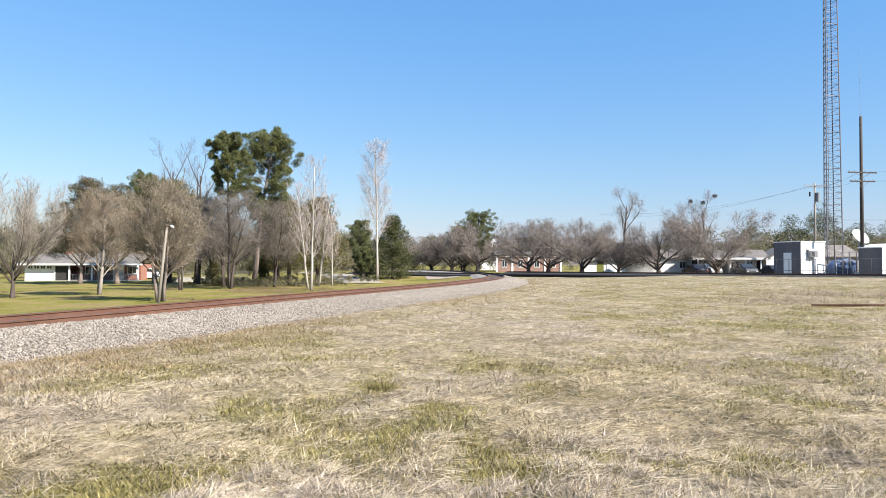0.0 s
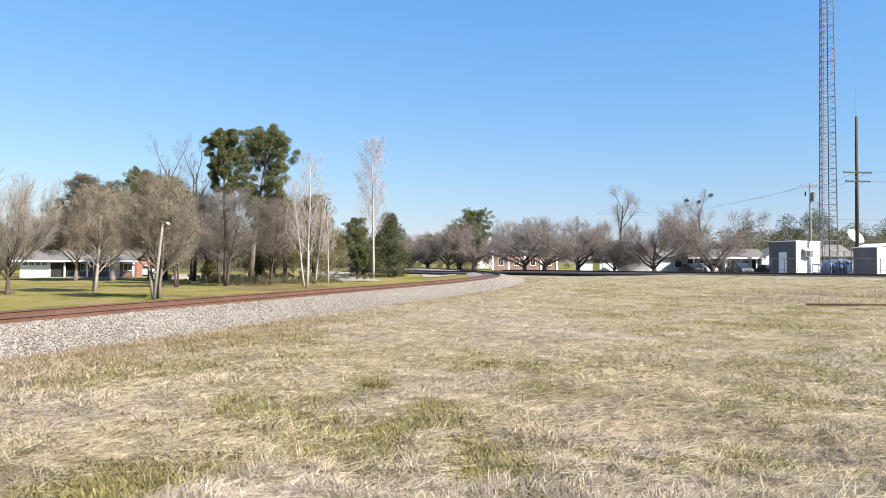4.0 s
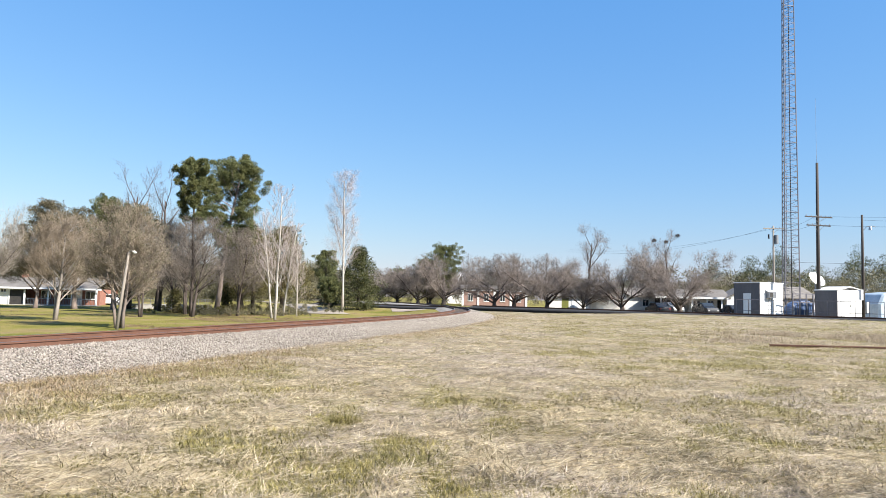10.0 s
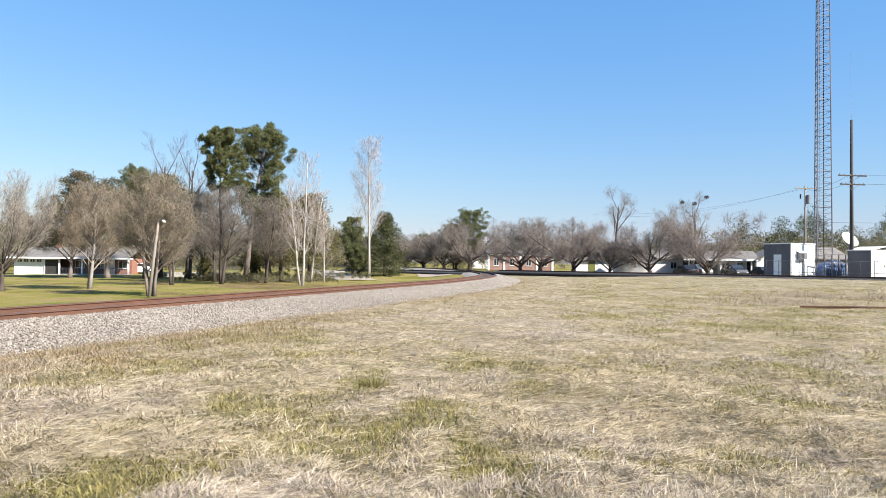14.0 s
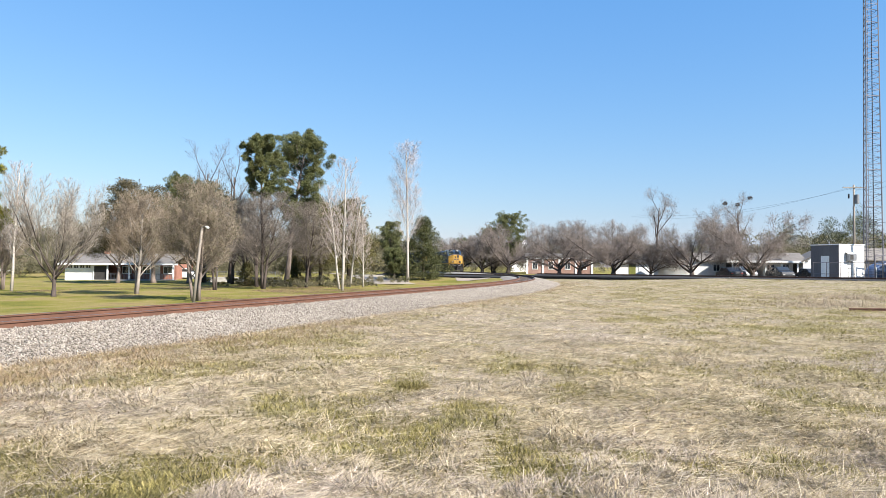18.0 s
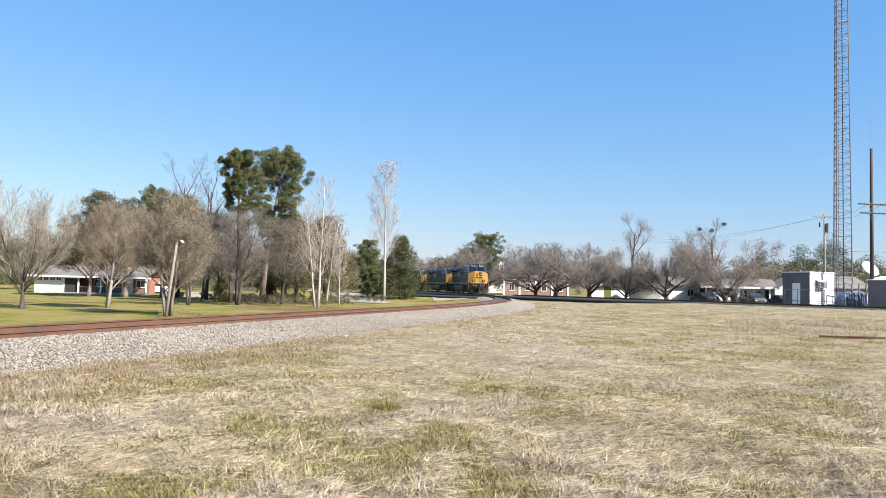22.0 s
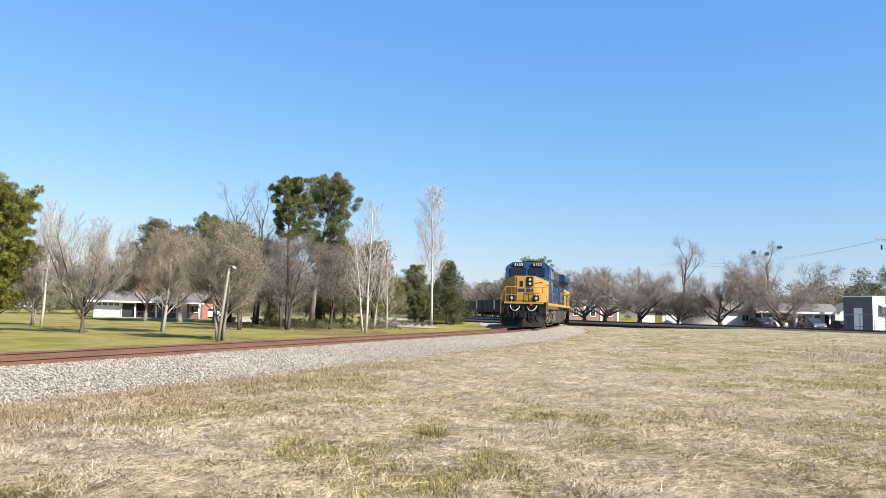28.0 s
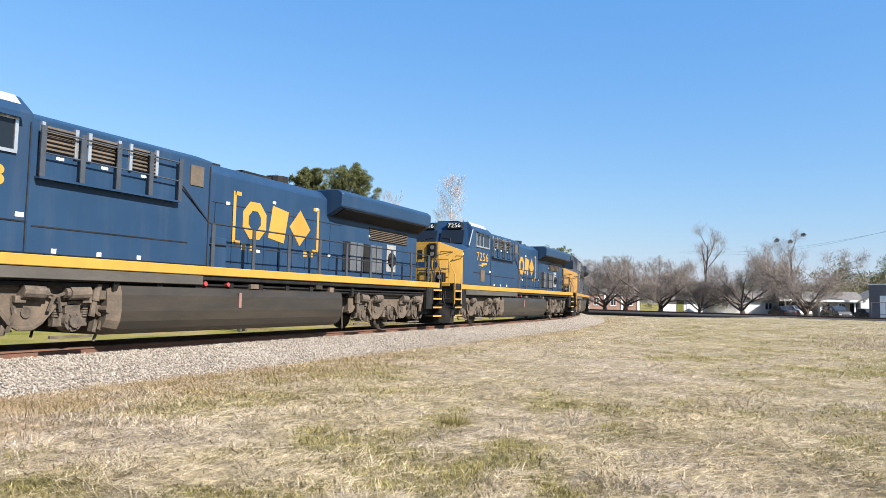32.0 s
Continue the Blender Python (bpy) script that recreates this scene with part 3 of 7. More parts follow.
def plant(name, meshes, x, y, label, category, rz=0.0, group="", s=1.0, z=None, lean=0.0):
    zz = float(ground_z(np.array([x]), np.array([y]))[0]) - 0.04 if z is None else z
    root = thing(name, pose(x, y, zz, 0, lean, 0) @ pose(0, 0, 0, 0, 0, rz), label, category, group)
    for nm, me in zip(("trunk", "crown", "twig_mass"), meshes):
        ob = part(nm, me, None, root)
        if s != 1.0:
            ob.scale = (s, s, s)
    return root


def add_leaves(meshes, seed, count, size, per, mat, length=0.12, width=0.07, low=0.35):
    """Withered leaves that still hang round the thin branches of a bare tree."""
    rng = np.random.default_rng(seed)
    me = meshes[1]
    co = np.empty(len(me.vertices) * 3, dtype=np.float32)
    me.vertices.foreach_get("co", co)
    co = co.reshape(-1, 3)
    co = co[co[:, 2] > co[:, 2].max() * low]
    cs = co[rng.integers(0, len(co), count)]
    v, f = leaf_cloud(rng, cs, np.full(count, size), per, length, width)
    return (*meshes, np_mesh("leaves", v, f, mat))


def twig_haze(meshes, seed, count, per, mat, size=0.5, length=0.55, width=0.012, low=0.2):
    """The finest twigs of a crown, too thin to model one by one."""
    rng = np.random.default_rng(seed)
    me = meshes[1]
    co = np.empty(len(me.vertices) * 3, dtype=np.float32)
    me.vertices.foreach_get("co", co)
    co = co.reshape(-1, 3)
    top = np.percentile(co[:, 2], 97)
    co = co[(co[:, 2] > top * low) & (co[:, 2] < top)]
    cs = co[rng.integers(0, len(co), count)]
    v, f = leaf_cloud(rng, cs, np.full(count, size), per, length, width, 0.9, 0.5)
    return (*meshes, np_mesh("leaves", v, f, mat))


# lawn trees inside the curve
plant("bare_tree", twig_haze(bare_tree(11, 8.0, 0.115, "fan", MAT_BARK_DARK, MAT_TWIG, stem_len=1.6), 9, 1500, 7, MAT_TWIG, 0.35, 0.4, 0.006), -28.1, 46.5, "bare spreading tree on the lawn, grey-brown twigs", "tree")
tree_b = twig_haze(bare_tree(12, 7.3, 0.13, "spread", MAT_BARK_LIGHT, MAT_TWIG_BROWN, stems=2), 14, 1800, 8, MAT_TWIG_BROWN, 0.35, 0.38, 0.007)
plant("bare_tree", tree_b, -24.5, 50.8, "bare many-stemmed lawn tree with slim grey stems", "tree")
tree_c = bare_tree(13, 7.3, 0.13, "spread", MAT_BARK, MAT_TWIG_BROWN, stems=3)
plant("bare_tree", add_leaves(tree_c, 3, 1500, 0.28, 9, MAT_BROWNLEAF, 0.085, 0.028), -17.0, 42.9, "many-stemmed lawn tree with brown twiggy crown", "tree")
oak = bare_tree(14, 12.0, 0.26, "vase", MAT_BARK, MAT_TWIG, stem_len=3.2)
oak_l = add_leaves(oak, 5, 5200, 0.5, 14, MAT_OAKLEAF, 0.16, 0.08, 0.30)
plant("oak_tree", oak_l, -36.8, 80.5, "large rounded tree with withered brown leaves before the house", "tree", s=0.92)
plant("oak_tree", oak_l, -41.8, 82.0, "large rounded tree with withered brown leaves before the house", "tree", 130, s=0.74)
plant("oak_tree", oak_l, -34.0, 84.0, "large rounded tree with withered brown leaves beside the house", "tree", 250, s=0.97)
pine_a = pine_tree(21, 14.6, 0.20, 0.60, 1.5, MAT_PINE, MAT_BARK_DARK, 210, 5)
pine_b = pine_tree(22, 16.0, 0.30, 0.42, 2.9, MAT_PINE, MAT_BARK, 250, 7)
plant("pine_tree", pine_a, -19.8, 66.0, "tall pine with a high dark green crown and bare lower trunk", "tree")
plant("pine_tree", pine_b, -19.7, 74.0, "tall leaning pine with a broad dark green crown", "tree", 40, lean=6.0)
plant("pine_tree", pine_b, -46.5, 112.0, "tall pine behind the bare trees, green crown", "tree", 200, s=0.98)
tall = bare_tree(15, 17.5, 0.26, "open", MAT_BARK_DARK, MAT_TWIG_GREY)
plant("bare_tree", tall, -33.0, 86.0, "tall bare tree with open branches behind the lawn", "tree", 0)
plant("bare_tree", tall, -29.5, 85.0, "tall bare tree with open branches behind the lawn", "tree", 140, s=0.98)
small = twig_haze(bare_tree(16, 8.8, 0.14, "spread", MAT_BARK_DARK, MAT_TWIG_DIM, stems=2), 8, 500, 8, MAT_TWIG_DIM, 0.45, 0.45, 0.008)
for x, y, rz, s in ((-19.2, 64.5, 0, 1.0), (-21.5, 70, 80, 1.05), (-22.5, 61, 200, 0.85), (-16.6, 70, 300, 0.95), (-24.5, 76, 140, 1.1), (-18.6, 80, 30, 1.15), (-27.5, 80, 260, 1.1)):
    plant("bare_tree", small, x, y, "small bare tree with grey twigs among the pines", "tree", rz, "bare trees among the pines", s)
olive = cone_tree(31, 9.2, 6.2, MAT_OLIVE, MAT_BARK_DARK, 200, 90, 0.20, (0.2, 0.06), 0.42)
plant("evergreen_tree", olive, -16.9, 78.0, "dull olive-green evergreen with a dark trunk", "tree", 0, s=1.02)
plant("evergreen_tree", olive, -14.1, 80.0, "dull olive-green evergreen with a dark trunk", "tree", 90, s=1.06)
plant("evergreen_tree", olive, -21.0, 84.0, "dull olive-green evergreen with a dark trunk", "tree", 190, s=0.8)
birch = bare_tree(17, 11.6, 0.105, "birch", MAT_BARK_PALE, MAT_TWIG_PALE)
plant("birch_tree", birch, -11.5, 62.0, "slim bare birch with white bark", "tree", 0, "birches by the track")
plant("birch_tree", birch, -12.6, 72.5, "slim bare birch with white bark, leaning outwards", "tree", 100, "birches by the track", 0.82, lean=5.0)
plant("birch_tree", birch, -12.4, 65.5, "slim bare birch with white bark, leaning towards the pines", "tree", 220, "birches by the track", 0.85, lean=-4.5)
plant("birch_tree", birch, -11.2, 72.0, "young bare birch with pale trunk", "tree", 300, "birches by the track", 0.62)
birch2 = twig_haze(bare_tree(18, 17.2, 0.135, "birch", MAT_BARK_PALE, MAT_TWIG_PALE), 4, 900, 6, MAT_TWIG_PALE, 0.4, 0.5, 0.012, 0.35)
plant("birch_tree", birch2, -8.1, 88.0, "tall slim bare birch with white bark beside a dark cedar", "tree")
cedar = cone_tree(32, 8.0, 7.4, MAT_CEDAR, MAT_BARK_DARK, 150, 150, 0.03, (0.24, 0.06), 0.75)
plant("cedar_tree", cedar, -6.6, 93.0, "dense dark green cedar reaching the ground", "tree", 0)
plant("cedar_tree", cedar, -10.4, 97.0, "low dark green cedar beside a taller one", "tree", 120, s=0.56)
plant("pine_tree", pine_tree(23, 8.2, 0.12, 0.35, 1.6, MAT_PINE, MAT_BARK_DARK), -12.9, 110.0, "small pine with an open crown", "tree")
plant("pine_tree", pine_tree(24, 4.2, 0.10, 0.3, 1.1, MAT_PINE, MAT_BARK_DARK), -9.9, 88.5, "young pine with dull green needles", "tree")
ypine = pine_tree(25, 9.9, 0.22, 0.10, 2.5, MAT_PINE_YELLOW, MAT_BARK_DARK, 260)
plant("pine_tree", ypine, -34.7, 46.0, "full yellow-green pine at the lawn's edge", "tree")
plant("birch_tree", birch, -37.0, 55.5, "pale bare tree beside the yellow-green pine", "tree", 60, s=0.9)
plant("bare_tree", tree_c, -39.5, 58.0, "small bare tree on the lawn", "tree", 130, s=0.9)

# row of rounded street trees beyond the crossing line
vase = bare_tree(41, 7.9, 0.20, "low", MAT_BARK_DARK, MAT_TWIG_DARK, stem_len=1.1)
vase2 = bare_tree(44, 8.1, 0.20, "low", MAT_BARK_DARK, MAT_TWIG_DARK, stem_len=1.2)
vase = twig_haze(vase, 1, 2600, 9, MAT_TWIG_DARK)
vase2 = twig_haze(vase2, 2, 2600, 9, MAT_TWIG_DARK)
for i, (x, y, s) in enumerate(((35.5, 92, 1.02), (31.2, 103, 0.95), (26.6, 108, 0.66), (21.9, 112, 1.05), (15.0, 125, 1.05), (8.0, 165, 1.3), (2.2, 170, 1.1), (-2.8, 176, 1.05), (-7.5, 180, 1.0), (18.6, 126, 1.1), (15.6, 178, 0.9), (-13, 186, 1.0), (5.2, 176, 1.0))):
    plant("street_tree", vase if i % 2 == 0 else vase2, x, y, "rounded leafless street tree with dense brown twigs", "tree", 75 * i + 40, "street trees beyond the crossing line", s, 0.15)
tall2 = twig_haze(bare_tree(43, 15.4, 0.28, "open", MAT_BARK_DARK, MAT_TWIG_DARK), 6, 420, 8, MAT_TWIG_DARK, 0.5, 0.6, 0.014, 0.5)
plant("bare_tree", tall2, 32.6, 128, "tall bare tree above the roofs", "tree", 0, z=0.1)
nested = plant("bare_tree", tall2, 43.5, 118, "tall bare tree with dark clumps in its top", "tree", 150, s=0.87, z=0.1)
tips = np.empty(len(tall2[1].vertices) * 3, dtype=np.float32)
tall2[1].vertices.foreach_get("co", tips)
tips = tips.reshape(-1, 3) * 0.87
tips = tips[(tips[:, 2] > 0.80 * tips[:, 2].max()) & (tips[:, 2] < 0.93 * tips[:, 2].max())]
for k in range(3):
    nv, nf = leaf_cloud(np.random.default_rng(120 + k), [tuple(tips[len(tips) * (2 * k + 1) // 6])], [0.32], 260, 0.2, 0.04)
    part("nest", np_mesh("nest", nv, nf, MAT_BARK_DARK), None, nested, "dark twig nest")
plant("bare_tree", tall2, 41.0, 125, "tall bare tree behind the houses", "tree", 250, s=0.8, z=0.1)
pine_far = pine_tree(26, 13.5, 0.3, 0.25, 3.8, MAT_PINE, MAT_BARK_DARK, 200)
plant("pine_tree", pine_far, 8.4, 172, "broad dark pine behind the street trees", "tree", z=0)
plant("pine_tree", pine_far, 4.6, 178, "smaller pine beside a broad dark pine", "tree", 100, s=0.78, z=0)
plant("pine_tree", pine_far, -3.5, 235, "distant dark pine above bare trees", "tree", 60, s=0.75, z=0)


def far_woods(name, label, seed, line, depth, height, mat, count, per, leaf, vary=0.35, base=0.0):
    """A belt of distant trees as one mass with an uneven top."""
    rng = np.random.default_rng(seed)
    p0, p1 = np.array(line[0], float), np.array(line[1], float)
    t = rng.random(count)
    tops = height * (1 + vary * (np.sin(t * 31 + seed) * 0.5 + np.sin(t * 83 + 2 * seed) * 0.3 + rng.normal(size=count) * 0.18))
    pos = p0 + (p1 - p0) * t[:, None]
    nrm = np.array([-(p1 - p0)[1], (p1 - p0)[0]])
    nrm /= np.linalg.norm(nrm)
    pos = pos + nrm * rng.uniform(-0.5, 0.5, count)[:, None] * depth
    z = base + tops * np.sqrt(rng.random(count))
    c = np.column_stack([pos, z])
    v, f = leaf_cloud(rng, c, np.full(count, height * 0.13), per, leaf[0], leaf[1])
    tagged(new(name, np_mesh(name, v, f, mat)), label, "woods", kind="stuff")


far_woods("far_woods", "distant evergreen woods behind the shelters", 3, ((78, 185), (175, 140)), 20, 11.0, MAT_CEDAR, 1500, 80, (0.5, 0.09), 0.45)
far_woods("far_woods", "distant mixed woods behind the houses", 4, ((-10, 240), (95, 180)), 25, 7.5, MAT_BROWNLEAF, 1300, 60, (0.7, 0.07), 0.35)
far_woods("far_woods", "distant bare woods beyond the lawn", 5, ((-190, 150), (-18, 215)), 30, 9.5, MAT_BROWNLEAF, 2600, 60, (0.9, 0.12), 0.35)
far_woods("far_woods", "distant dark evergreens beyond the lawn", 6, ((-150, 170), (-20, 235)), 20, 8.0, MAT_CEDAR, 1200, 40, (0.8, 0.25), 0.4)
far_woods("far_woods", "distant bare woods closing the field's far side", 7, ((60, 190), (260, -60)), 30, 9.0, MAT_BROWNLEAF, 900, 30, (0.9, 0.15), 0.35)
far_woods("far_woods", "bare thicket behind the ranch house", 9, ((-130, 112), (-24, 142)), 10, 6.0, MAT_BROWNLEAF, 1700, 60, (0.6, 0.06), 0.4, -0.6)
far_woods("far_woods", "dark evergreen hedge behind the pines", 10, ((-90, 125), (-19, 140)), 8, 5.0, MAT_CEDAR, 220, 60, (0.5, 0.12), 0.4, -0.6)
far_woods("far_woods", "distant bare thicket beyond the curve", 12, ((-40, 178), (34, 200)), 12, 4.6, MAT_BROWNLEAF, 1000, 60, (0.7, 0.07), 0.35)
far_woods("far_woods", "distant dark evergreens behind the last roofs", 14, ((62, 150), (120, 110)), 14, 5.6, MAT_BROWNLEAF, 900, 70, (0.4, 0.05), 0.35)
far_woods("far_woods", "grey bare thicket between the pines and the houses", 15, ((-75, 104), (-14, 122)), 8, 3.2, MAT_BROWNLEAF, 900, 50, (0.5, 0.05), 0.4, -0.6)
far_woods("undergrowth", "low brown brush piles and leaf litter under the trees", 18, ((-21, 70), (-12, 77)), 7, 0.42, MAT_BROWNLEAF, 260, 40, (0.22, 0.03), 0.6, -0.62)
far_woods("undergrowth", "yellow-green shrubs and weeds beneath the pines", 19, ((-26, 68), (-15, 77)), 6, 0.8, MAT_OLIVE, 45, 60, (0.2, 0.05), 0.6, -0.6)
plant("shrub", cone_tree(61, 2.9, 1.5, MAT_CEDAR, MAT_BARK_DARK, 60, 60, 0.02, (0.16, 0.05)), -20.3, 80.0, "dark vine-covered stump among the brush", "shrub")
plant("shrub", cone_tree(62, 2.4, 1.9, MAT_OLIVE, MAT_BARK_DARK, 60, 60, 0.03, (0.16, 0.05)), -23.2, 72.0, "yellow-green shrub beneath the pines", "shrub")
far_woods("undergrowth", "brown undergrowth and brush beneath the pines", 8, ((-24, 74), (-9, 84)), 7, 0.8, MAT_BROWNLEAF, 150, 40, (0.3, 0.04), 0.5, -0.6)

# ---- field grass ----
MAT_STRAW = blades("dry_straw_grass", [(0, (0.11, 0.077, 0.043)), (0.25, (0.29, 0.222, 0.126)), (0.7, (0.53, 0.425, 0.262)), (1, (0.77, 0.65, 0.44))], (0.36, 0.29, 0.185), 0.5, 0.75, 0.2, mottle=0.5)
MAT_ROSY = blades("grey_pink_dry_grass", [(0, (0.115, 0.083, 0.062)), (0.3, (0.325, 0.258, 0.198)), (0.75, (0.55, 0.455, 0.36)), (1, (0.77, 0.66, 0.54))], (0.35, 0.285, 0.225), 0.6, 0.75, 0.2, mottle=0.5)
MAT_BLEACHED = blades("bleached_straw", [(0, (0.42, 0.345, 0.23)), (1, (0.68, 0.585, 0.42))], None, 0.5, 0.65, 0.15)
MAT_GREENGRASS = blades("green_field_grass", [(0, (0.085, 0.073, 0.018)), (0.4, (0.205, 0.172, 0.046)), (0.75, (0.37, 0.30, 0.105)), (1, (0.54, 0.445, 0.22))], (0.235, 0.205, 0.08), 0.9, 0.75, 0.3, mottle=0.5)
MAT_RUSSET = blades("russet_dry_weeds", [(0, (0.14, 0.088, 0.047)), (0.6, (0.285, 0.20, 0.112)), (1, (0.44, 0.33, 0.195))], None, 0.5, 0.8, 0.2)
MAT_DEADWEED = blades("dead_brown_weeds", [(0, (0.19, 0.145, 0.10)), (1, (0.44, 0.355, 0.25))], None, 0.5, 0.8, 0.15)
MAT_DARKWEED = blades("dark_withered_grass", [(0, (0.10, 0.075, 0.045)), (0.6, (0.19, 0.15, 0.092)), (1, (0.34, 0.275, 0.175))], None, 0.5, 0.8, 0.15)
MAT_GREYWEED = blades("grey_withered_weeds", [(0, (0.262, 0.213, 0.158)), (1, (0.490, 0.417, 0.317))], None, 0.5, 0.8, 0.15)


def value_noise(x, y, scale, seed):
    """Smooth noise of the plan in 0..1."""
    rng = np.random.default_rng(seed)
    tab = rng.random((64, 64))
    out, amp, tot = 0, 1.0, 0
    for o in range(4):
        u, v = x / scale * 2 ** o + 17.3, y / scale * 2 ** o + 9.1
        i, j = np.floor(u).astype(int), np.floor(v).astype(int)
        a, b = u - i, v - j
        a, b = a * a * (3 - 2 * a), b * b * (3 - 2 * b)
        i0, i1, j0, j1 = i % 64, (i + 1) % 64, j % 64, (j + 1) % 64
        n = tab[i0, j0] * (1 - a) * (1 - b) + tab[i1, j0] * a * (1 - b) + tab[i0, j1] * (1 - a) * b + tab[i1, j1] * a * b
        out, tot, amp = out + n * amp, tot + amp, amp * 0.55
    return out / tot


def scatter(rng, n, near, far, half=0.84):
    """Points of the field, denser towards the near end."""
    r = near * (far / near) ** rng.random(n)
    y = r
    x = y * rng.uniform(-half, 0.76, n)
    d = side_of_curve(x, y)
    lane = (x - 8.5) * 0.680 + (y - 89.7) * 0.733
    ok = (d > 2.75) & (lane < -2.3)
    return x[ok], y[ok], d[ok]


def grass(rng, x, y, length, width, lay, heading_noise, z0=0.0):
    """Bent blades: two quads each, lying or standing."""
    n = len(x)
    z = ground_z(x, y) + z0
    a = heading_noise
    lay = np.clip(lay, 0.02, 1.5)
    h = np.stack([np.cos(a), np.sin(a)], -1)
    s = np.stack([-np.sin(a), np.cos(a), np.zeros(n)], -1) * (width / 2)[:, None]
    p0 = np.stack([x, y, z], -1)
    up1, up2 = np.cos(lay * 0.92), np.cos(np.minimum(lay * 1.15, 1.72))
    o1, o2 = np.sin(lay * 0.92), np.sin(np.minimum(lay * 1.15, 1.72))
    half = (length / 2)[:, None]
    p1 = p0 + np.concatenate([h * o1[:, None], up1[:, None]], -1) * half
    p2 = p1 + np.concatenate([h * o2[:, None], up2[:, None]], -1) * half
    v = np.stack([p0 - s, p0 + s, p1 + s * 0.8, p1 - s * 0.8, p2 + s * 0.25, p2 - s * 0.25], 1).reshape(-1, 3)
    i = np.arange(n)[:, None] * 6
    f = np.concatenate([i + [0, 1, 2, 3], i + [3, 2, 4, 5]], 0)
    return v, f


def straws(x, y, length, width, rise, a, z0):
    """Straight thin straws that lie on the ground: one tapered quad each."""
    n = len(x)
    p0 = np.stack([x, y, ground_z(x, y) + z0], -1)
    d = np.stack([np.cos(a) * np.cos(rise), np.sin(a) * np.cos(rise), np.sin(rise)], -1) * length[:, None]
    # the flat of a straw faces up and a little to one side
    s = np.stack([-np.sin(a), np.cos(a), np.full(n, 0.35)], -1) * (width / 2)[:, None]
    v = np.stack([p0 - s, p0 + s, p0 + d + s * 0.35, p0 + d - s * 0.35], 1).reshape(-1, 3)
    return v, np.arange(n * 4).reshape(-1, 4)


def build_grass():
    rng = np.random.default_rng(77)
    x, y, d = scatter(rng, 690000, 4.0, 80, 0.84)
    n = len(x)
    # kinds follow patches of the field, with ragged borders
    fade = smooth(y, 9, 30)
    lush = value_noise(x, y * 0.7, 0.7, 21) * 0.62 + value_noise(x, y * 0.8, 3.0, 22) * 0.38 + 0.155 * smooth(-x - 0.10 * y, 0.0, 2.4) + 0.085 * smooth(x - 0.17 * y, 0.2, 2.4)
    rosy = value_noise(x, y, 0.9, 41) * 0.45 + value_noise(x, y, 4, 42) * 0.55 + 0.05 * (1 - smooth(np.abs(x - 0.05 * y), 0.5, 3.0)) * (1 - fade)
    kind = np.where(rosy + 0.09 * rng.normal(size=n) > 0.53, 2, 0)
    kind = np.where(lush + 0.06 * rng.normal(size=n) > 0.617, 1, kind)
    kind = np.where((kind != 1) & (rng.random(n) < 0.09), 3, kind)
    swirl = (value_noise(x, y, 1.1, 9) - 0.5) * 5.0 + (value_noise(x, y, 0.22, 10) - 0.5) * 4.0
    lie = np.where(rng.random(n) < 0.5, 0.0, math.pi) + swirl + rng.normal(size=n) * np.where(kind == 2, 1.3, 0.75)
    heap = smooth(value_noise(x, y, 0.5, 12), 0.42, 0.72) * (1 - 0.5 * smooth(y, 8, 26))
    wide = 1.25 * (1 + y / 11)
    long = 1 + 0.25 * smooth(y, 8, 30)
    for sort, name, mat, label, l0, l1, w, r0, r1 in (
            (0, "straw_grass", MAT_STRAW, "matted straw-coloured winter grass lying over the field", 0.05, 0.17, 0.0026, -0.03, 0.35),
            (2, "withered_grass", MAT_ROSY, "grey-pink withered grass matted over the field", 0.04, 0.14, 0.0026, -0.03, 0.55),
            (3, "straw_strands", MAT_BLEACHED, "long bleached straw strands lying over the grass", 0.12, 0.40, 0.0022, -0.02, 0.10)):
        q = kind == sort
        c = int(q.sum())
        v, f = straws(x[q], y[q], rng.uniform(l0, l1, c) * long[q], w * wide[q] * rng.uniform(0.6, 1.4, c), rng.uniform(r0, r1, c) * (0.6 + 1.6 * heap[q]), lie[q], 0.008 + 0.015 * rng.random(c) + 0.075 * heap[q] * rng.random(c))
        tagged(new(name, np_mesh(name, v, f, mat)), label, "grass", kind="stuff")
    q = kind == 1
    c = int(q.sum())
    v, f = grass(rng, x[q], y[q], rng.uniform(0.03, 0.10, c) * (1 + 0.4 * smooth(y[q], 8, 40)), 0.0036 * wide[q] * rng.uniform(0.6, 1.4, c), rng.uniform(0.7, 1.45, c), rng.uniform(0, 6.3, c), 0.01 * rng.random(c))
    tagged(new("green_grass", np_mesh("green_grass", v, f, MAT_GREENGRASS)), "short yellow-green grass growing through in ragged patches", "grass", kind="stuff")
    # small tussocks that stand up from the mat
    m = 5200
    cx, cy, d = scatter(rng, m, 5.5, 70, 0.84)
    m = len(cx)
    per = 22
    ci = np.repeat(np.arange(m), per)
    n = len(ci)
    r = (0.045 + 0.0035 * cy[ci]) * np.abs(rng.normal(size=n))
    a = rng.uniform(0, 6.3, n)
    x, y = cx[ci] + 1.6 * r * np.cos(a), cy[ci] + r * np.sin(a)
    green = value_noise(cx, cy, 3.0, 22) + 0.12 * (smooth(-cx - 0.12 * cy, 0.2, 2.6) + smooth(cx - 0.17 * cy, 0.2, 2.4)) + 0.08 * rng.normal(size=m)
    kind = np.where(green > 0.60, 1, np.where(rng.random(m) < 0.45, 2, 0))
    tall = rng.uniform(0.03, 0.085, m) * (1 + cy / 60)
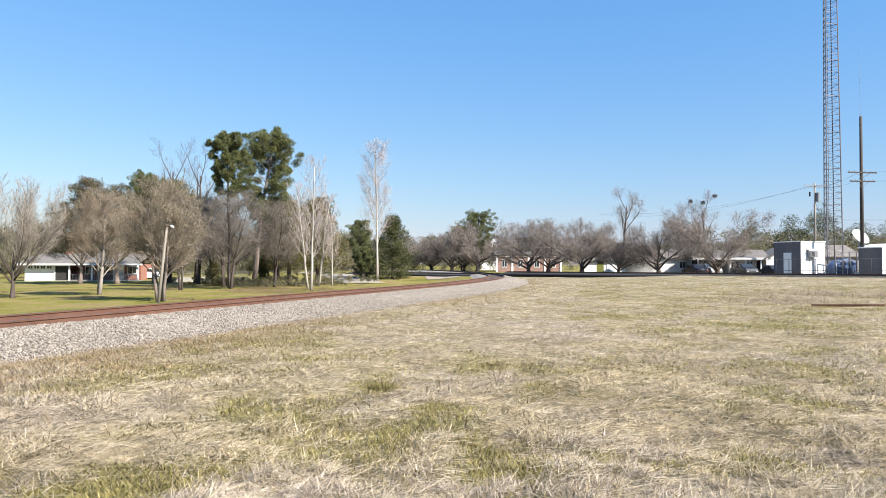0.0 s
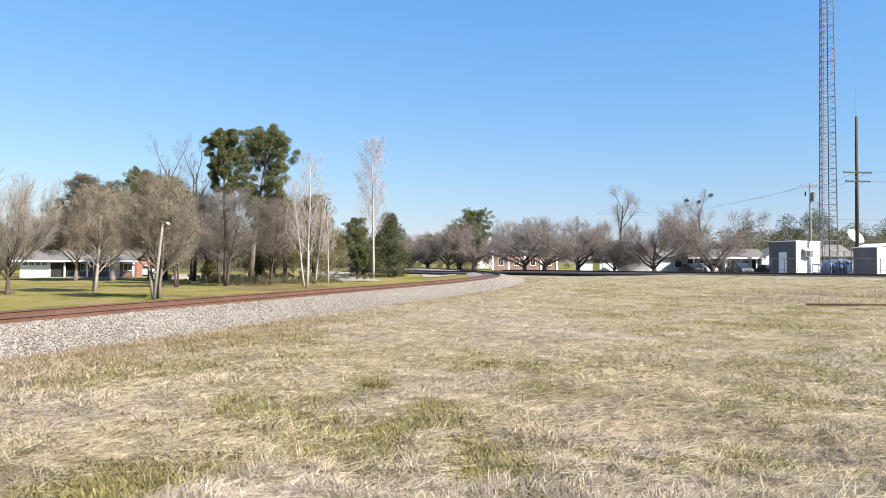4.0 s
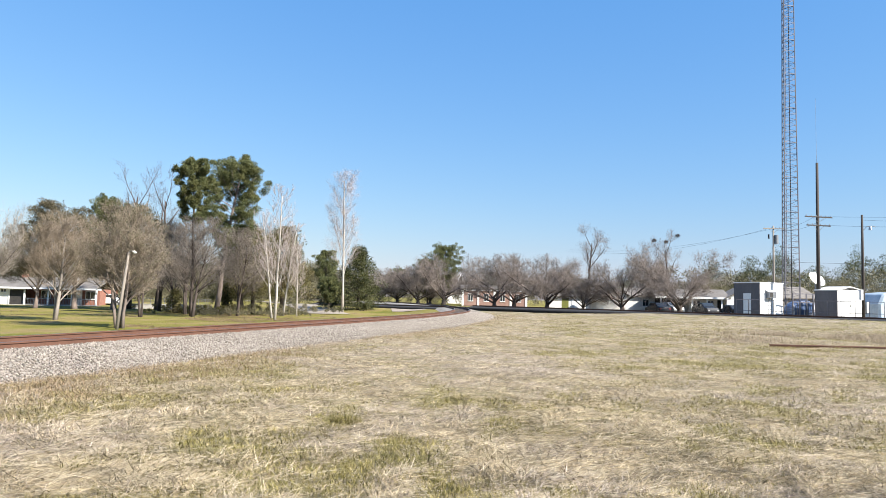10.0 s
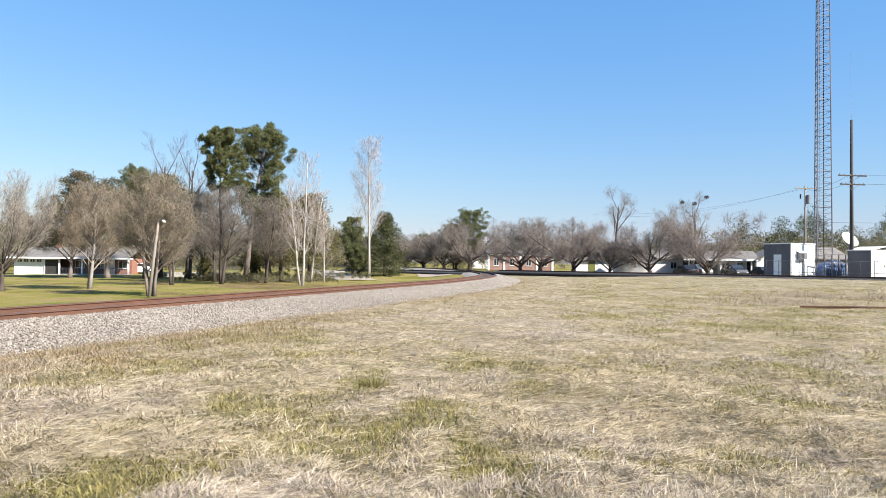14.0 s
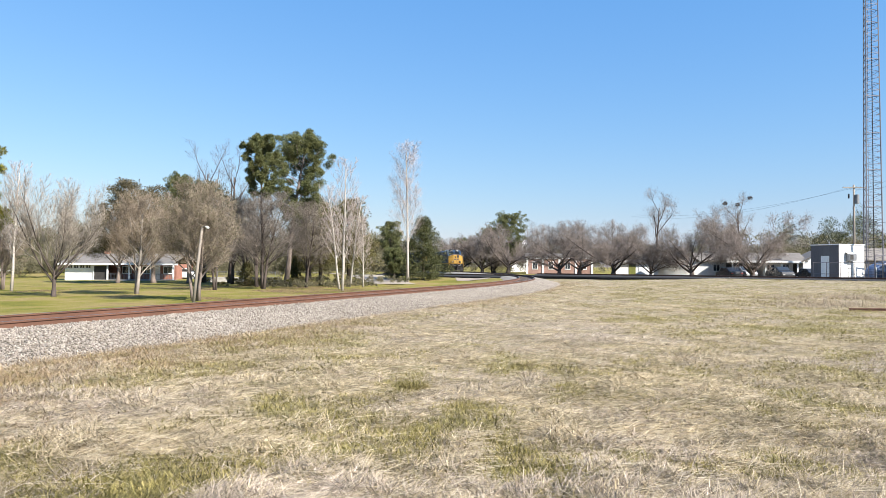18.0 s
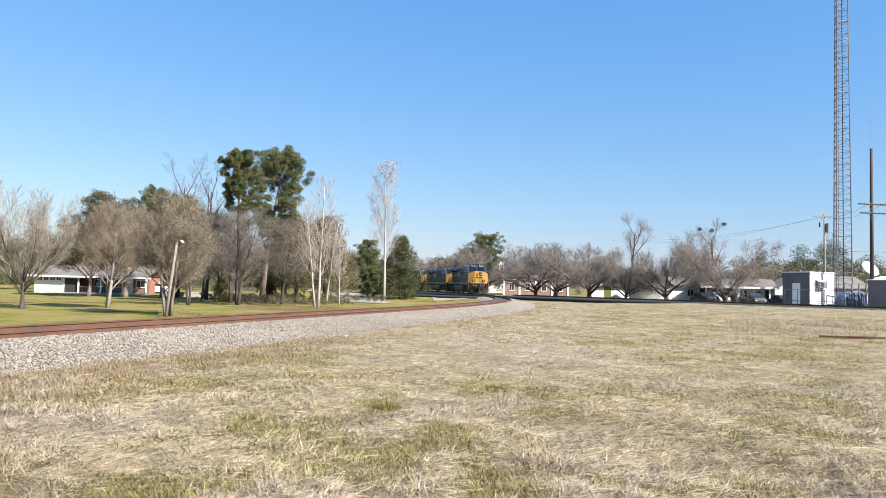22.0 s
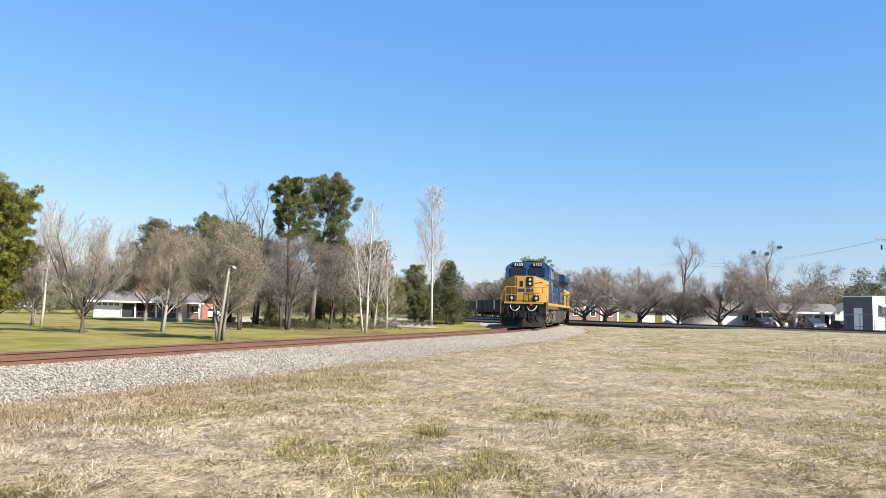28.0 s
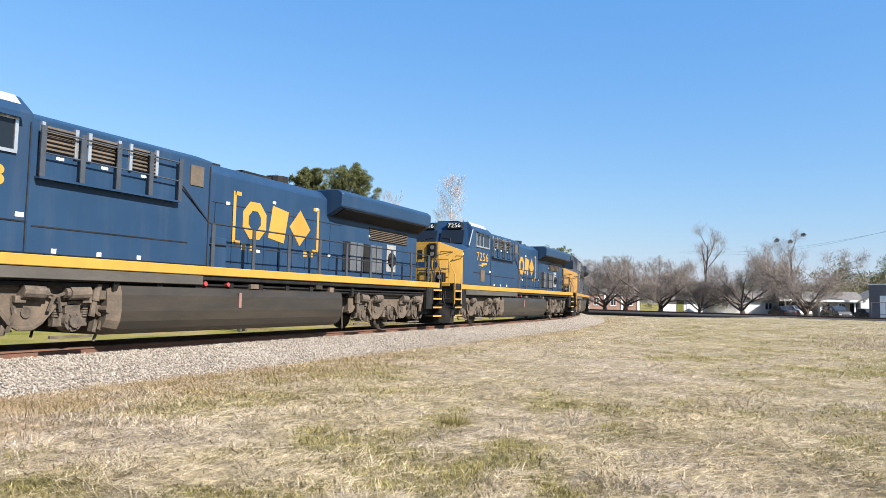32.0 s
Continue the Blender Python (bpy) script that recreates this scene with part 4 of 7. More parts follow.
    for sort, name, mat, label in ((0, "straw_tussocks", MAT_STRAW, "small straw-coloured tussocks standing in the field"), (1, "green_tussocks", MAT_GREENGRASS, "small yellow-green tussocks standing in the field"), (2, "dead_tussocks", MAT_DARKWEED, "small dark withered tussocks standing in the field")):
        q = kind[ci] == sort
        c = int(q.sum())
        v, f = grass(rng, x[q], y[q], tall[ci][q] * rng.uniform(0.5, 1.2, c), 0.0030 * (1 + y[q] / 9), rng.uniform(0.6, 1.42, c), a[q] + rng.normal(size=c) * 0.7)
        tagged(new(name, np_mesh(name, v, f, mat)), label, "grass", kind="stuff")
    # russet weeds along the ballast
    x, y, d = scatter(rng, 900000, 5, 80)
    keep = (d < 7.5) & (rng.random(len(x)) < 0.55 * (1 - smooth(d, 3.3, 6.6)) * smooth(value_noise(x, y, 2.5, 31), 0.25, 0.6) + 0.015)
    x, y = x[keep], y[keep]
    n = len(x)
    k = 1 + y / 22
    v, f = grass(rng, x, y, rng.uniform(0.05, 0.13, n) * np.minimum(k, 1.3), 0.0042 * k, rng.uniform(0.7, 1.5, n), rng.uniform(0, 6.3, n), 0.02)
    tagged(new("russet_weeds", np_mesh("russet_weeds", v, f, MAT_RUSSET)), "russet dry weeds along the foot of the ballast", "grass", kind="stuff")


build_grass()


def build_stones():
    """Loose crushed stone on the near ballast."""
    rng = np.random.default_rng(5)
    n = 84000
    s = 58 + 66 * rng.random(n) ** 1.5
    off = 0.86 + 2.32 * rng.random(n) ** 1.05
    i = np.clip(s.astype(int), 0, len(CX) - 1)
    fr = (s - i)[:, None]
    base = CX[i] + (CX[np.minimum(i + 1, len(CX) - 1)] - CX[i]) * fr
    p = base + CN[i] * off[:, None]
    z = np.interp(off, [0.86, 1.35, 1.75, 2.3, 3.1], [0.37, 0.345, 0.285, 0.14, -0.04]) + rng.uniform(0.0, 0.03, n)
    r = rng.uniform(0.013, 0.030, n) * (1 + 0.3 * np.clip((s - 75) / 40, 0, 1))
    oct_v = np.array([[1, 0, 0], [-1, 0, 0], [0, 1, 0], [0, -1, 0], [0, 0, 1], [0, 0, -1]], float)
    oct_f = np.array([[0, 2, 4], [2, 1, 4], [1, 3, 4], [3, 0, 4], [2, 0, 5], [1, 2, 5], [3, 1, 5], [0, 3, 5]])
    a = rng.uniform(0, 6.3, n)
    v = oct_v[None] * rng.uniform(0.6, 1.35, (n, 6, 1)) * r[:, None, None] + rng.normal(size=(n, 6, 3)) * (r * 0.25)[:, None, None]
    c, sn = np.cos(a)[:, None], np.sin(a)[:, None]
    v = np.stack([v[:, :, 0] * c - v[:, :, 1] * sn, v[:, :, 0] * sn + v[:, :, 1] * c, v[:, :, 2] * 0.8], -1)
    v = v + np.column_stack([p, z])[:, None]
    f = (oct_f[None] + (np.arange(n) * 6)[:, None, None]).reshape(-1, 3)
    m, nt, p_ = node_mat("crushed_stone")
    g = nt.nodes.new("ShaderNodeNewGeometry")
    col = ramp(nt, g.outputs["Random Per Island"], [(0, (0.11, 0.09, 0.073)), (0.35, (0.215, 0.182, 0.150)), (0.8, (0.30, 0.262, 0.218)), (1, (0.385, 0.345, 0.29))])
    st = ramp(nt, noise_tex(nt, 0.5, 5, 0.7), [(0.55, (0, 0, 0)), (0.8, (0.5, 0.5, 0.5))])
    nt.links.new(mix_rgb(nt, st, col, (0.24, 0.20, 0.18)), p_.inputs["Base Color"])
    p_.inputs["Roughness"].default_value = 0.9
    tagged(new("crushed_stone", np_mesh("crushed_stone", v.reshape(-1, 3), f, m)), "loose light grey crushed stone on the ballast shoulder", "gravel", kind="stuff")


build_stones()


def tuft(x, y, r, h, mat, label, seed, n=420):
    """A clump of upright blades."""
    rng = np.random.default_rng(seed)
    a, q = rng.uniform(0, 6.28, n), r * np.sqrt(rng.random(n))
    px, py = x + q * np.cos(a) * 1.5, y + q * np.sin(a)
    v, f = grass(rng, px, py, h * rng.uniform(0.3, 1.1, n) * (1 - 0.5 * q / r), np.full(n, 0.0042), rng.uniform(0.2, 1.3, n), a + rng.normal(size=n) * 0.5)
    z0 = float(ground_z(np.array([x]), np.array([y]))[0])
    ob = new("grass_tuft", np_mesh("grass_tuft", v - np.array([x, y, z0]), f, mat))
    ob.location = (x, y, z0)
    tagged(ob, label, "grass tuft", "tufts in the field", "stuff")


GREEN_T, DARK_T = "bright green grass tuft among the straw", "dull grey-green weed clump among the straw"
for i, (x, y, r, h, green) in enumerate(((-0.15, 7.75, 0.24, 0.15, 1), (2.72, 11.4, 0.34, 0.17, 1), (2.78, 11.45, 0.12, 0.20, 0), (-0.76, 9.15, 0.14, 0.26, 1), (-1.35, 8.3, 0.34, 0.12, 1), (0.85, 11.2, 0.16, 0.14, 1),
                                         (1.2, 9.3, 0.3, 0.12, 1), (1.95, 15.0, 0.4, 0.16, 0), (4.4, 24.5, 0.7, 0.16, 1), (5.2, 14.2, 0.5, 0.14, 1), (6.2, 11.5, 0.5, 0.16, 1), (-1.5, 12.3, 0.3, 0.16, 1),
                                         (-3.9, 10.0, 0.3, 0.14, 1), (-4.6, 8.2, 0.4, 0.13, 1), (2.6, 6.0, 0.35, 0.12, 1), (4.0, 8.6, 0.45, 0.14, 0), (8.6, 25.0, 0.8, 0.18, 1), (0.3, 6.0, 0.2, 0.1, 1), (3.6, 6.8, 0.4, 0.13, 1))):
    tuft(x, y, r, h, MAT_GREENGRASS if green else MAT_GREYWEED, GREEN_T if green else DARK_T, 300 + i, 520 if green else 380)


def weed_bank():
    """Tall withered weeds on the far side of the field."""
    rng = np.random.default_rng(91)
    n = 90000
    y = rng.uniform(27, 41, n)
    x = y * rng.uniform(0.34, 0.84, n)
    keep = rng.random(n) < 0.7 * smooth(value_noise(x, y, 2.2, 51), 0.42, 0.66) * smooth(x / y, 0.34, 0.56) * smooth(y, 27, 31) * (1 - smooth(y, 36, 41))
    x, y = x[keep], y[keep]
    n = len(x)
    v, f = grass(rng, x, y, rng.uniform(0.15, 0.5, n), np.full(n, 0.012), rng.uniform(0.5, 1.45, n), rng.uniform(0, 6.3, n))
    tagged(new("weed_bank", np_mesh("weed_bank", v, f, MAT_DEADWEED)), "bank of tall withered grey-brown weeds", "weeds", kind="stuff")


weed_bank()


def fallen_leaves():
    """Brown leaf litter on the lawn beneath the trees."""
    rng = np.random.default_rng(95)
    n = 90000
    y = rng.uniform(44, 88, n)
    x = y * rng.uniform(-0.66, -0.10, n)
    keep = (side_of_curve(x, y) < -4.5) & (rng.random(n) < 0.03 + 0.85 * smooth(value_noise(x, y, 5.0, 71) + 0.14 * smooth(y, 50, 64) - 0.06 - 0.12 * smooth(-x / y, 0.36, 0.44), 0.52, 0.68))
    x, y = x[keep], y[keep]
    n = len(x)
    v, f = grass(rng, x, y, rng.uniform(0.06, 0.15, n), rng.uniform(0.03, 0.07, n), rng.uniform(1.3, 1.52, n), rng.uniform(0, 6.3, n), 0.01)
    tagged(new("fallen_leaves", np_mesh("fallen_leaves", v, f, MAT_LITTER)), "brown fallen leaves scattered over the lawn under the trees", "leaves", kind="stuff")


MAT_LITTER = blades("leaf_litter", [(0, (0.085, 0.052, 0.034)), (0.6, (0.17, 0.105, 0.066)), (1, (0.27, 0.18, 0.115))], None, 0.5, 0.8, 0.1)
fallen_leaves()


def gravel_apron():
    """Spread gravel inside the curve by the junction."""
    g = Geo()
    rows = CURVE[142:166]
    for p, a in rows:
        for d in (-7.6, -6.2, -4.8, -3.3):
            q = offset(p, a, d, 0)
            g.v.append(Vector((q.x, q.y, float(ground_z(np.array([q.x]), np.array([q.y]))[0]) + 0.05)))
    g.f = [(i * 4 + k, (i + 1) * 4 + k, (i + 1) * 4 + k + 1, i * 4 + k + 1) for i in range(len(rows) - 1) for k in range(3)]
    tagged(part("gravel_apron", g, MAT_APRON), "pale tan gravel spread inside the curve", "gravel", kind="structure")


MAT_APRON = surface("pale_tan_gravel", (0.22, 0.175, 0.135), (0.34, 0.275, 0.22), 0.8, 14, 0.95, bumpy=0.6)
gravel_apron()

# ---- the train ----
def paint(name, a, b, rough=0.38, dirt=(0.16, 0.13, 0.10), amt=0.35, low_dirt=False):
    m, nt, p = node_mat(name)
    col = ramp(nt, noise_tex(nt, 0.7, 5, 0.6), [(0.3, a), (0.7, b)])
    streak = noise_tex(nt, 2.2, 6, 0.75, (1, 1, 0.12))
    f = ramp(nt, streak, [(0.5, (0, 0, 0)), (0.8, (amt,) * 3)])
    col = mix_rgb(nt, f, col, dirt)
    nt.links.new(col, p.inputs["Base Color"])
    p.inputs["Roughness"].default_value = rough
    bump(nt, p, noise_tex(nt, 3.0, 3, 0.5), 0.05, 0.01)
    return m


MAT_BLUE = paint("dark_blue_paint", (0.0115, 0.031, 0.066), (0.016, 0.040, 0.082), amt=0.10)
MAT_BLUE.node_tree.nodes["Principled BSDF"].inputs["Specular IOR Level"].default_value = 0.22
MAT_BLUE_OLD = paint("faded_dark_paint", (0.017, 0.021, 0.032), (0.03, 0.034, 0.042), 0.6, amt=0.5)
MAT_YELLOW = paint("golden_yellow_paint", (0.31, 0.170, 0.026), (0.39, 0.222, 0.038), 0.42, (0.16, 0.09, 0.03), 0.35)
MAT_YELLOW_OLD = paint("dulled_yellow_paint", (0.251, 0.129, 0.023), (0.342, 0.182, 0.03), 0.6, (0.076, 0.046, 0.03), 0.6)
MAT_BLACK = surface("grimy_black_steel", (0.006, 0.006, 0.007), (0.018, 0.017, 0.016), 2, 20, 0.6, dirt=(0.06, 0.048, 0.04), dirt_amt=0.25, bumpy=0.1)
MAT_BLACK.node_tree.nodes["Principled BSDF"].inputs["Specular IOR Level"].default_value = 0.15
MAT_RAILING = surface("black_handrail", (0.008, 0.008, 0.010), (0.02, 0.02, 0.024), 2, 20, 0.5, bumpy=0.0)
MAT_TRUCK = surface("dust_covered_cast_steel", (0.058, 0.043, 0.031), (0.135, 0.100, 0.072), 1.6, 18, 0.9, dirt=(0.036, 0.030, 0.025), dirt_amt=0.7, bumpy=0.4)
MAT_GEAR = surface("dusty_brake_gear", (0.040, 0.031, 0.023), (0.130, 0.100, 0.075), 4, 24, 0.9, dirt=(0.020, 0.017, 0.015), dirt_amt=0.85, bumpy=0.4)
MAT_SKIRT = surface("dusty_grey_sill", (0.040, 0.036, 0.031), (0.075, 0.066, 0.056), 1.2, 12, 0.8, dirt=(0.045, 0.038, 0.032), dirt_amt=0.5, bumpy=0.1, stretch=(0.4, 1, 1))
MAT_TANK = surface("grimy_fuel_tank", (0.016, 0.014, 0.012), (0.032, 0.028, 0.023), 0.9, 12, 0.45, dirt=(0.062, 0.046, 0.032), dirt_amt=0.45, bumpy=0.08, stretch=(0.25, 1, 1.4))
MAT_TANK.node_tree.nodes["Principled BSDF"].inputs["Specular IOR Level"].default_value = 0.3
MAT_WHEEL = surface("worn_wheel_steel", (0.085, 0.070, 0.055), (0.19, 0.155, 0.125), 3, 20, 0.6, 0.3, bumpy=0.1)
MAT_LOUVRE = surface("brown_louvre", (0.05, 0.038, 0.027), (0.10, 0.076, 0.053), 3, 20, 0.7, bumpy=0.1)
MAT_WHITE = surface("white_paint", (0.70, 0.70, 0.68), (0.80, 0.80, 0.78), 2, 20, 0.5, dirt=(0.4, 0.36, 0.3), dirt_amt=0.3, bumpy=0.03)
MAT_SILVER = surface("bare_aluminium", (0.50, 0.50, 0.50), (0.62, 0.62, 0.62), 3, 20, 0.35, 0.8, bumpy=0.0)
MAT_ROOFGREY = surface("pale_grey_roof_paint", (0.24, 0.25, 0.265), (0.34, 0.35, 0.365), 2, 20, 0.6, dirt=(0.25, 0.24, 0.23), dirt_amt=0.4)
MAT_CABGLASS = glass_mat("tinted_cab_glass", (0.010, 0.013, 0.018))
MAT_CABGLASS.node_tree.nodes["Principled BSDF"].inputs["Specular IOR Level"].default_value = 0.35
MAT_LAMP = glow("lit_lamp", (0.36, 0.31, 0.26), 0.12)
MAT_LAMP_DIM = glow("lamp_glass", (0.30, 0.29, 0.27), 0.06)
MAT_LENS = surface("lamp_lens", (0.22, 0.22, 0.21), (0.34, 0.34, 0.33), 6, 30, 0.15, 0.5, bumpy=0.0)
MAT_STANCHION = surface("grey_blue_railing_post", (0.020, 0.026, 0.036), (0.040, 0.047, 0.058), 2, 20, 0.55, bumpy=0.0)
MAT_DOORGREY = surface("dull_grey_hood_door", (0.05, 0.055, 0.062), (0.085, 0.09, 0.098), 2, 20, 0.6, bumpy=0.05)
MAT_HOSE = surface("pale_air_hose", (0.36, 0.36, 0.36), (0.48, 0.48, 0.48), 4, 30, 0.5, bumpy=0.0)
MAT_RED = surface("red_valve", (0.228, 0.023, 0.023), (0.304, 0.038, 0.03), 4, 30, 0.5, bumpy=0.0)
MAT_RED_DULL = surface("dusty_red_gauge", (0.15, 0.075, 0.062), (0.21, 0.11, 0.09), 4, 30, 0.7, bumpy=0.0)
MAT_TRIMGREY = surface("pale_grey_enamel", (0.17, 0.17, 0.165), (0.28, 0.28, 0.27), 4, 30, 0.5, dirt=(0.1, 0.09, 0.08), dirt_amt=0.7, bumpy=0.0)
MAT_GONDOLA = surface("weathered_grey_wagon_steel", (0.042, 0.038, 0.036), (0.091, 0.08, 0.076), 0.8, 10, 0.75, dirt=(0.129, 0.076, 0.053), dirt_amt=0.6, bumpy=0.1, stretch=(1, 1, 0.3))


def text_mesh(body, size, mat, thick=0.006):
    cu = bpy.data.curves.new("lettering", "FONT")
    cu.body, cu.size, cu.align_x, cu.align_y, cu.extrude = body, size, "CENTER", "CENTER", thick
    ob = bpy.data.objects.new("lettering", cu)
    me = bpy.data.meshes.new_from_object(ob)
    bpy.data.objects.remove(ob)
    bpy.data.curves.remove(cu)
    me.materials.clear()
    me.materials.append(mat)
    return me


def axle_mesh(radius):
    g = Geo()
    for s in (-1, 1):
        g.tube((0, s * 0.70, 0), (0, s * 0.735, 0), radius + 0.025, n=28)
        g.tube((0, s * 0.735, 0), (0, s * 0.84, 0), radius, n=28)
        g.tube((0, s * 0.84, 0), (0, s * 0.87, 0), radius * 0.35, n=12)
        for k in range(6):
            a = k * math.pi / 3
            g.tube((radius * 0.55 * math.cos(a), s * 0.84, radius * 0.55 * math.sin(a)), (radius * 0.55 * math.cos(a), s * 0.85, radius * 0.55 * math.sin(a)), 0.07, n=8)
    g.tube((0, -0.9, 0), (0, 0.9, 0), 0.09, n=10)
    return mesh_of("wheelset", g, MAT_WHEEL)


LOCO_AXLE, CAR_AXLE = axle_mesh(0.53), axle_mesh(0.42)
LOCO_R, CAR_R = 0.53, 0.42


def loco_truck_meshes():
    """Side frame, spring nests, journal boxes and brake gear of a three-axle truck."""
    out = []
    for s in (-1, 1):
        y0, y1 = (0.98, 1.16) if s > 0 else (-1.16, -0.98)
        o = y1 if s > 0 else y0
        fr = Geo()
        prof = [(-2.75, 0.80), (-2.68, 1.06), (-2.2, 1.16), (2.2, 1.16), (2.68, 1.06), (2.75, 0.80), (2.62, 0.62), (2.42, 0.66), (2.25, 0.84), (1.85, 0.90), (1.48, 0.82), (1.22, 0.52), (1.06, 0.42),
                (0.80, 0.42), (0.62, 0.52), (0.38, 0.80), (0, 0.88), (-0.38, 0.80), (-0.62, 0.52), (-0.80, 0.42), (-1.06, 0.42), (-1.22, 0.52), (-1.48, 0.82), (-1.85, 0.90), (-2.25, 0.84), (-2.42, 0.66), (-2.62, 0.62)]
        # the plate in strips between the upper and the lower edge, so that every face is convex
        top = lambda x: 1.16 if abs(x) < 2.2 else 1.16 - (abs(x) - 2.2) * 0.21
        low = sorted([q for q in prof if q[1] < 0.95 and not (abs(q[0]) == 2.75)])
        for (xa, za), (xb, zb) in zip(low[:-1], low[1:]):
            if xb > xa:
                fr.prism([(xa, y0, za), (xb, y0, zb), (xb, y0, top(xb)), (xa, y0, top(xa))], (0, y1 - y0, 0))
        rim = Geo()
        for (xa, za), (xb, zb) in zip(low[:-1], low[1:]):
            rim.path([(xa, o + s * 0.01, za), (xb, o + s * 0.01, zb)], 0.045, 5)
        rim.tube((-2.6, o, 1.14), (2.6, o, 1.14), 0.05, n=6)
        gear = Geo()
        for ax in (-1.85, 0, 1.85):
            gear.tube((ax, o - s * 0.16, 0.53), (ax, o + s * 0.07, 0.53), 0.21, 0.19, 14)
            gear.tube((ax, o + s * 0.07, 0.53), (ax, o + s * 0.13, 0.53), 0.12, n=10)
            for k in range(6):
                a = k * math.pi / 3
                gear.tube((ax + 0.15 * math.cos(a), o + s * 0.07, 0.53 + 0.15 * math.sin(a)), (ax + 0.15 * math.cos(a), o + s * 0.095, 0.53 + 0.15 * math.sin(a)), 0.025, n=6)
            gear.box(ax - 0.36, ax + 0.36, *sorted((o - s * 0.14, o - s * 0.02)), 0.44, 0.68)
            gear.box(ax - 0.16, ax + 0.16, *sorted((o - s * 0.1, o + s * 0.03)), 0.68, 0.84)
            for dx in (-0.30, 0.30):
                for k in range(5):
                    gear.tube((ax + dx, o - s * 0.05, 0.62 + 0.045 * k), (ax + dx, o - s * 0.05, 0.65 + 0.045 * k), 0.075, n=9)
            # brake shoe and hanger before each wheel
            gear.path([(ax - 0.66, o - s * 0.02, 0.98), (ax - 0.70, o + s * 0.05, 0.68), (ax - 0.62, o, 0.36)], 0.04, 5)
            gear.prism([(ax - 0.62, o - s * 0.2, 0.30), (ax - 0.52, o - s * 0.2, 0.32), (ax - 0.60, o - s * 0.2, 0.72), (ax - 0.70, o - s * 0.2, 0.72)], (0, s * 0.14, 0))
            gear.box(ax - 0.45, ax + 0.45, *sorted((o + s * 0.0, o + s * 0.05)), 0.22, 0.27)
        # brake cylinders with their rods, dampers, pipes and clamps along the top
        for dx, e in ((-2.1, 1), (-0.75, -1), (0.75, 1), (2.1, -1)):
            gear.tube((dx, o + s * 0.10, 1.08), (dx + e * 0.42, o + s * 0.10, 1.06), 0.135, n=12)
            gear.tube((dx + e * 0.42, o + s * 0.10, 1.06), (dx + e * 0.50, o + s * 0.10, 1.06), 0.10, n=10)
            gear.path([(dx + e * 0.45, o + s * 0.10, 1.06), (dx + e * 0.72, o + s * 0.12, 0.98), (dx + e * 0.80, o + s * 0.10, 0.72)], 0.032, 5)
            gear.box(dx - 0.1, dx + 0.1, *sorted((o, o + s * 0.12)), 0.88, 1.0)
        for dx in (-2.3, 2.3):
            gear.tube((dx, o + s * 0.12, 1.22), (dx * 0.96, o + s * 0.10, 0.62), 0.06, n=9)
            gear.tube((dx, o + s * 0.12, 1.24), (dx * 0.98, o + s * 0.11, 0.92), 0.085, n=9)
        for k, dz in enumerate((1.22, 1.27)):
            gear.path([(-2.5, o - s * 0.02, dz - 0.06), (-1.7, o + s * 0.04, dz + 0.02), (-0.9, o + s * 0.02, dz - 0.03), (0, o + s * 0.05, dz + 0.02), (0.9, o + s * 0.02, dz - 0.04), (1.7, o + s * 0.05, dz), (2.5, o - s * 0.01, dz - 0.08)], 0.022, 5)
        for dx in (-1.55, -0.2, 1.1, 1.7):
            gear.box(dx, dx + 0.14, *sorted((o - s * 0.05, o + s * 0.06)), 1.16, 1.30)
        for dx in (-2.55, 2.55):
            gear.path([(dx, o - s * 0.1, 1.15), (dx * 1.06, o - s * 0.18, 0.6), (dx * 1.0, o - s * 0.24, 0.12)], 0.03, 5)
        for dx in (-0.93, 0.93):
            gear.tube((dx, o, 0.70), (dx, o + s * 0.03, 0.70), 0.10, n=10)
        fr.v += rim.v
        fr.f += [tuple(i + len(fr.v) - len(rim.v) for i in q) for q in rim.f]
        out.append((mesh_of("side_frame", fr, MAT_TRUCK), mesh_of("brake_gear", gear, MAT_GEAR)))
    cross = Geo()
    for ax in (-0.95, 0.95):
        cross.box(ax - 0.22, ax + 0.22, -1.0, 1.0, 0.5, 0.85)
    return out, mesh_of("bolster", cross, MAT_BLACK)


TRUCK_SIDES, TRUCK_BOLSTER = loco_truck_meshes()


def louvre(g, x0, x1, y, z0, z1, s, n=6):
    for k in range(n):
        z = z0 + (z1 - z0) * (k + 0.5) / n
        h = (z1 - z0) / n * 0.42
        g.prism([(x0, y, z - h), (x0, y + s * 0.05, z - h * 0.6), (x0, y, z + h)], (x1 - x0, 0, 0))


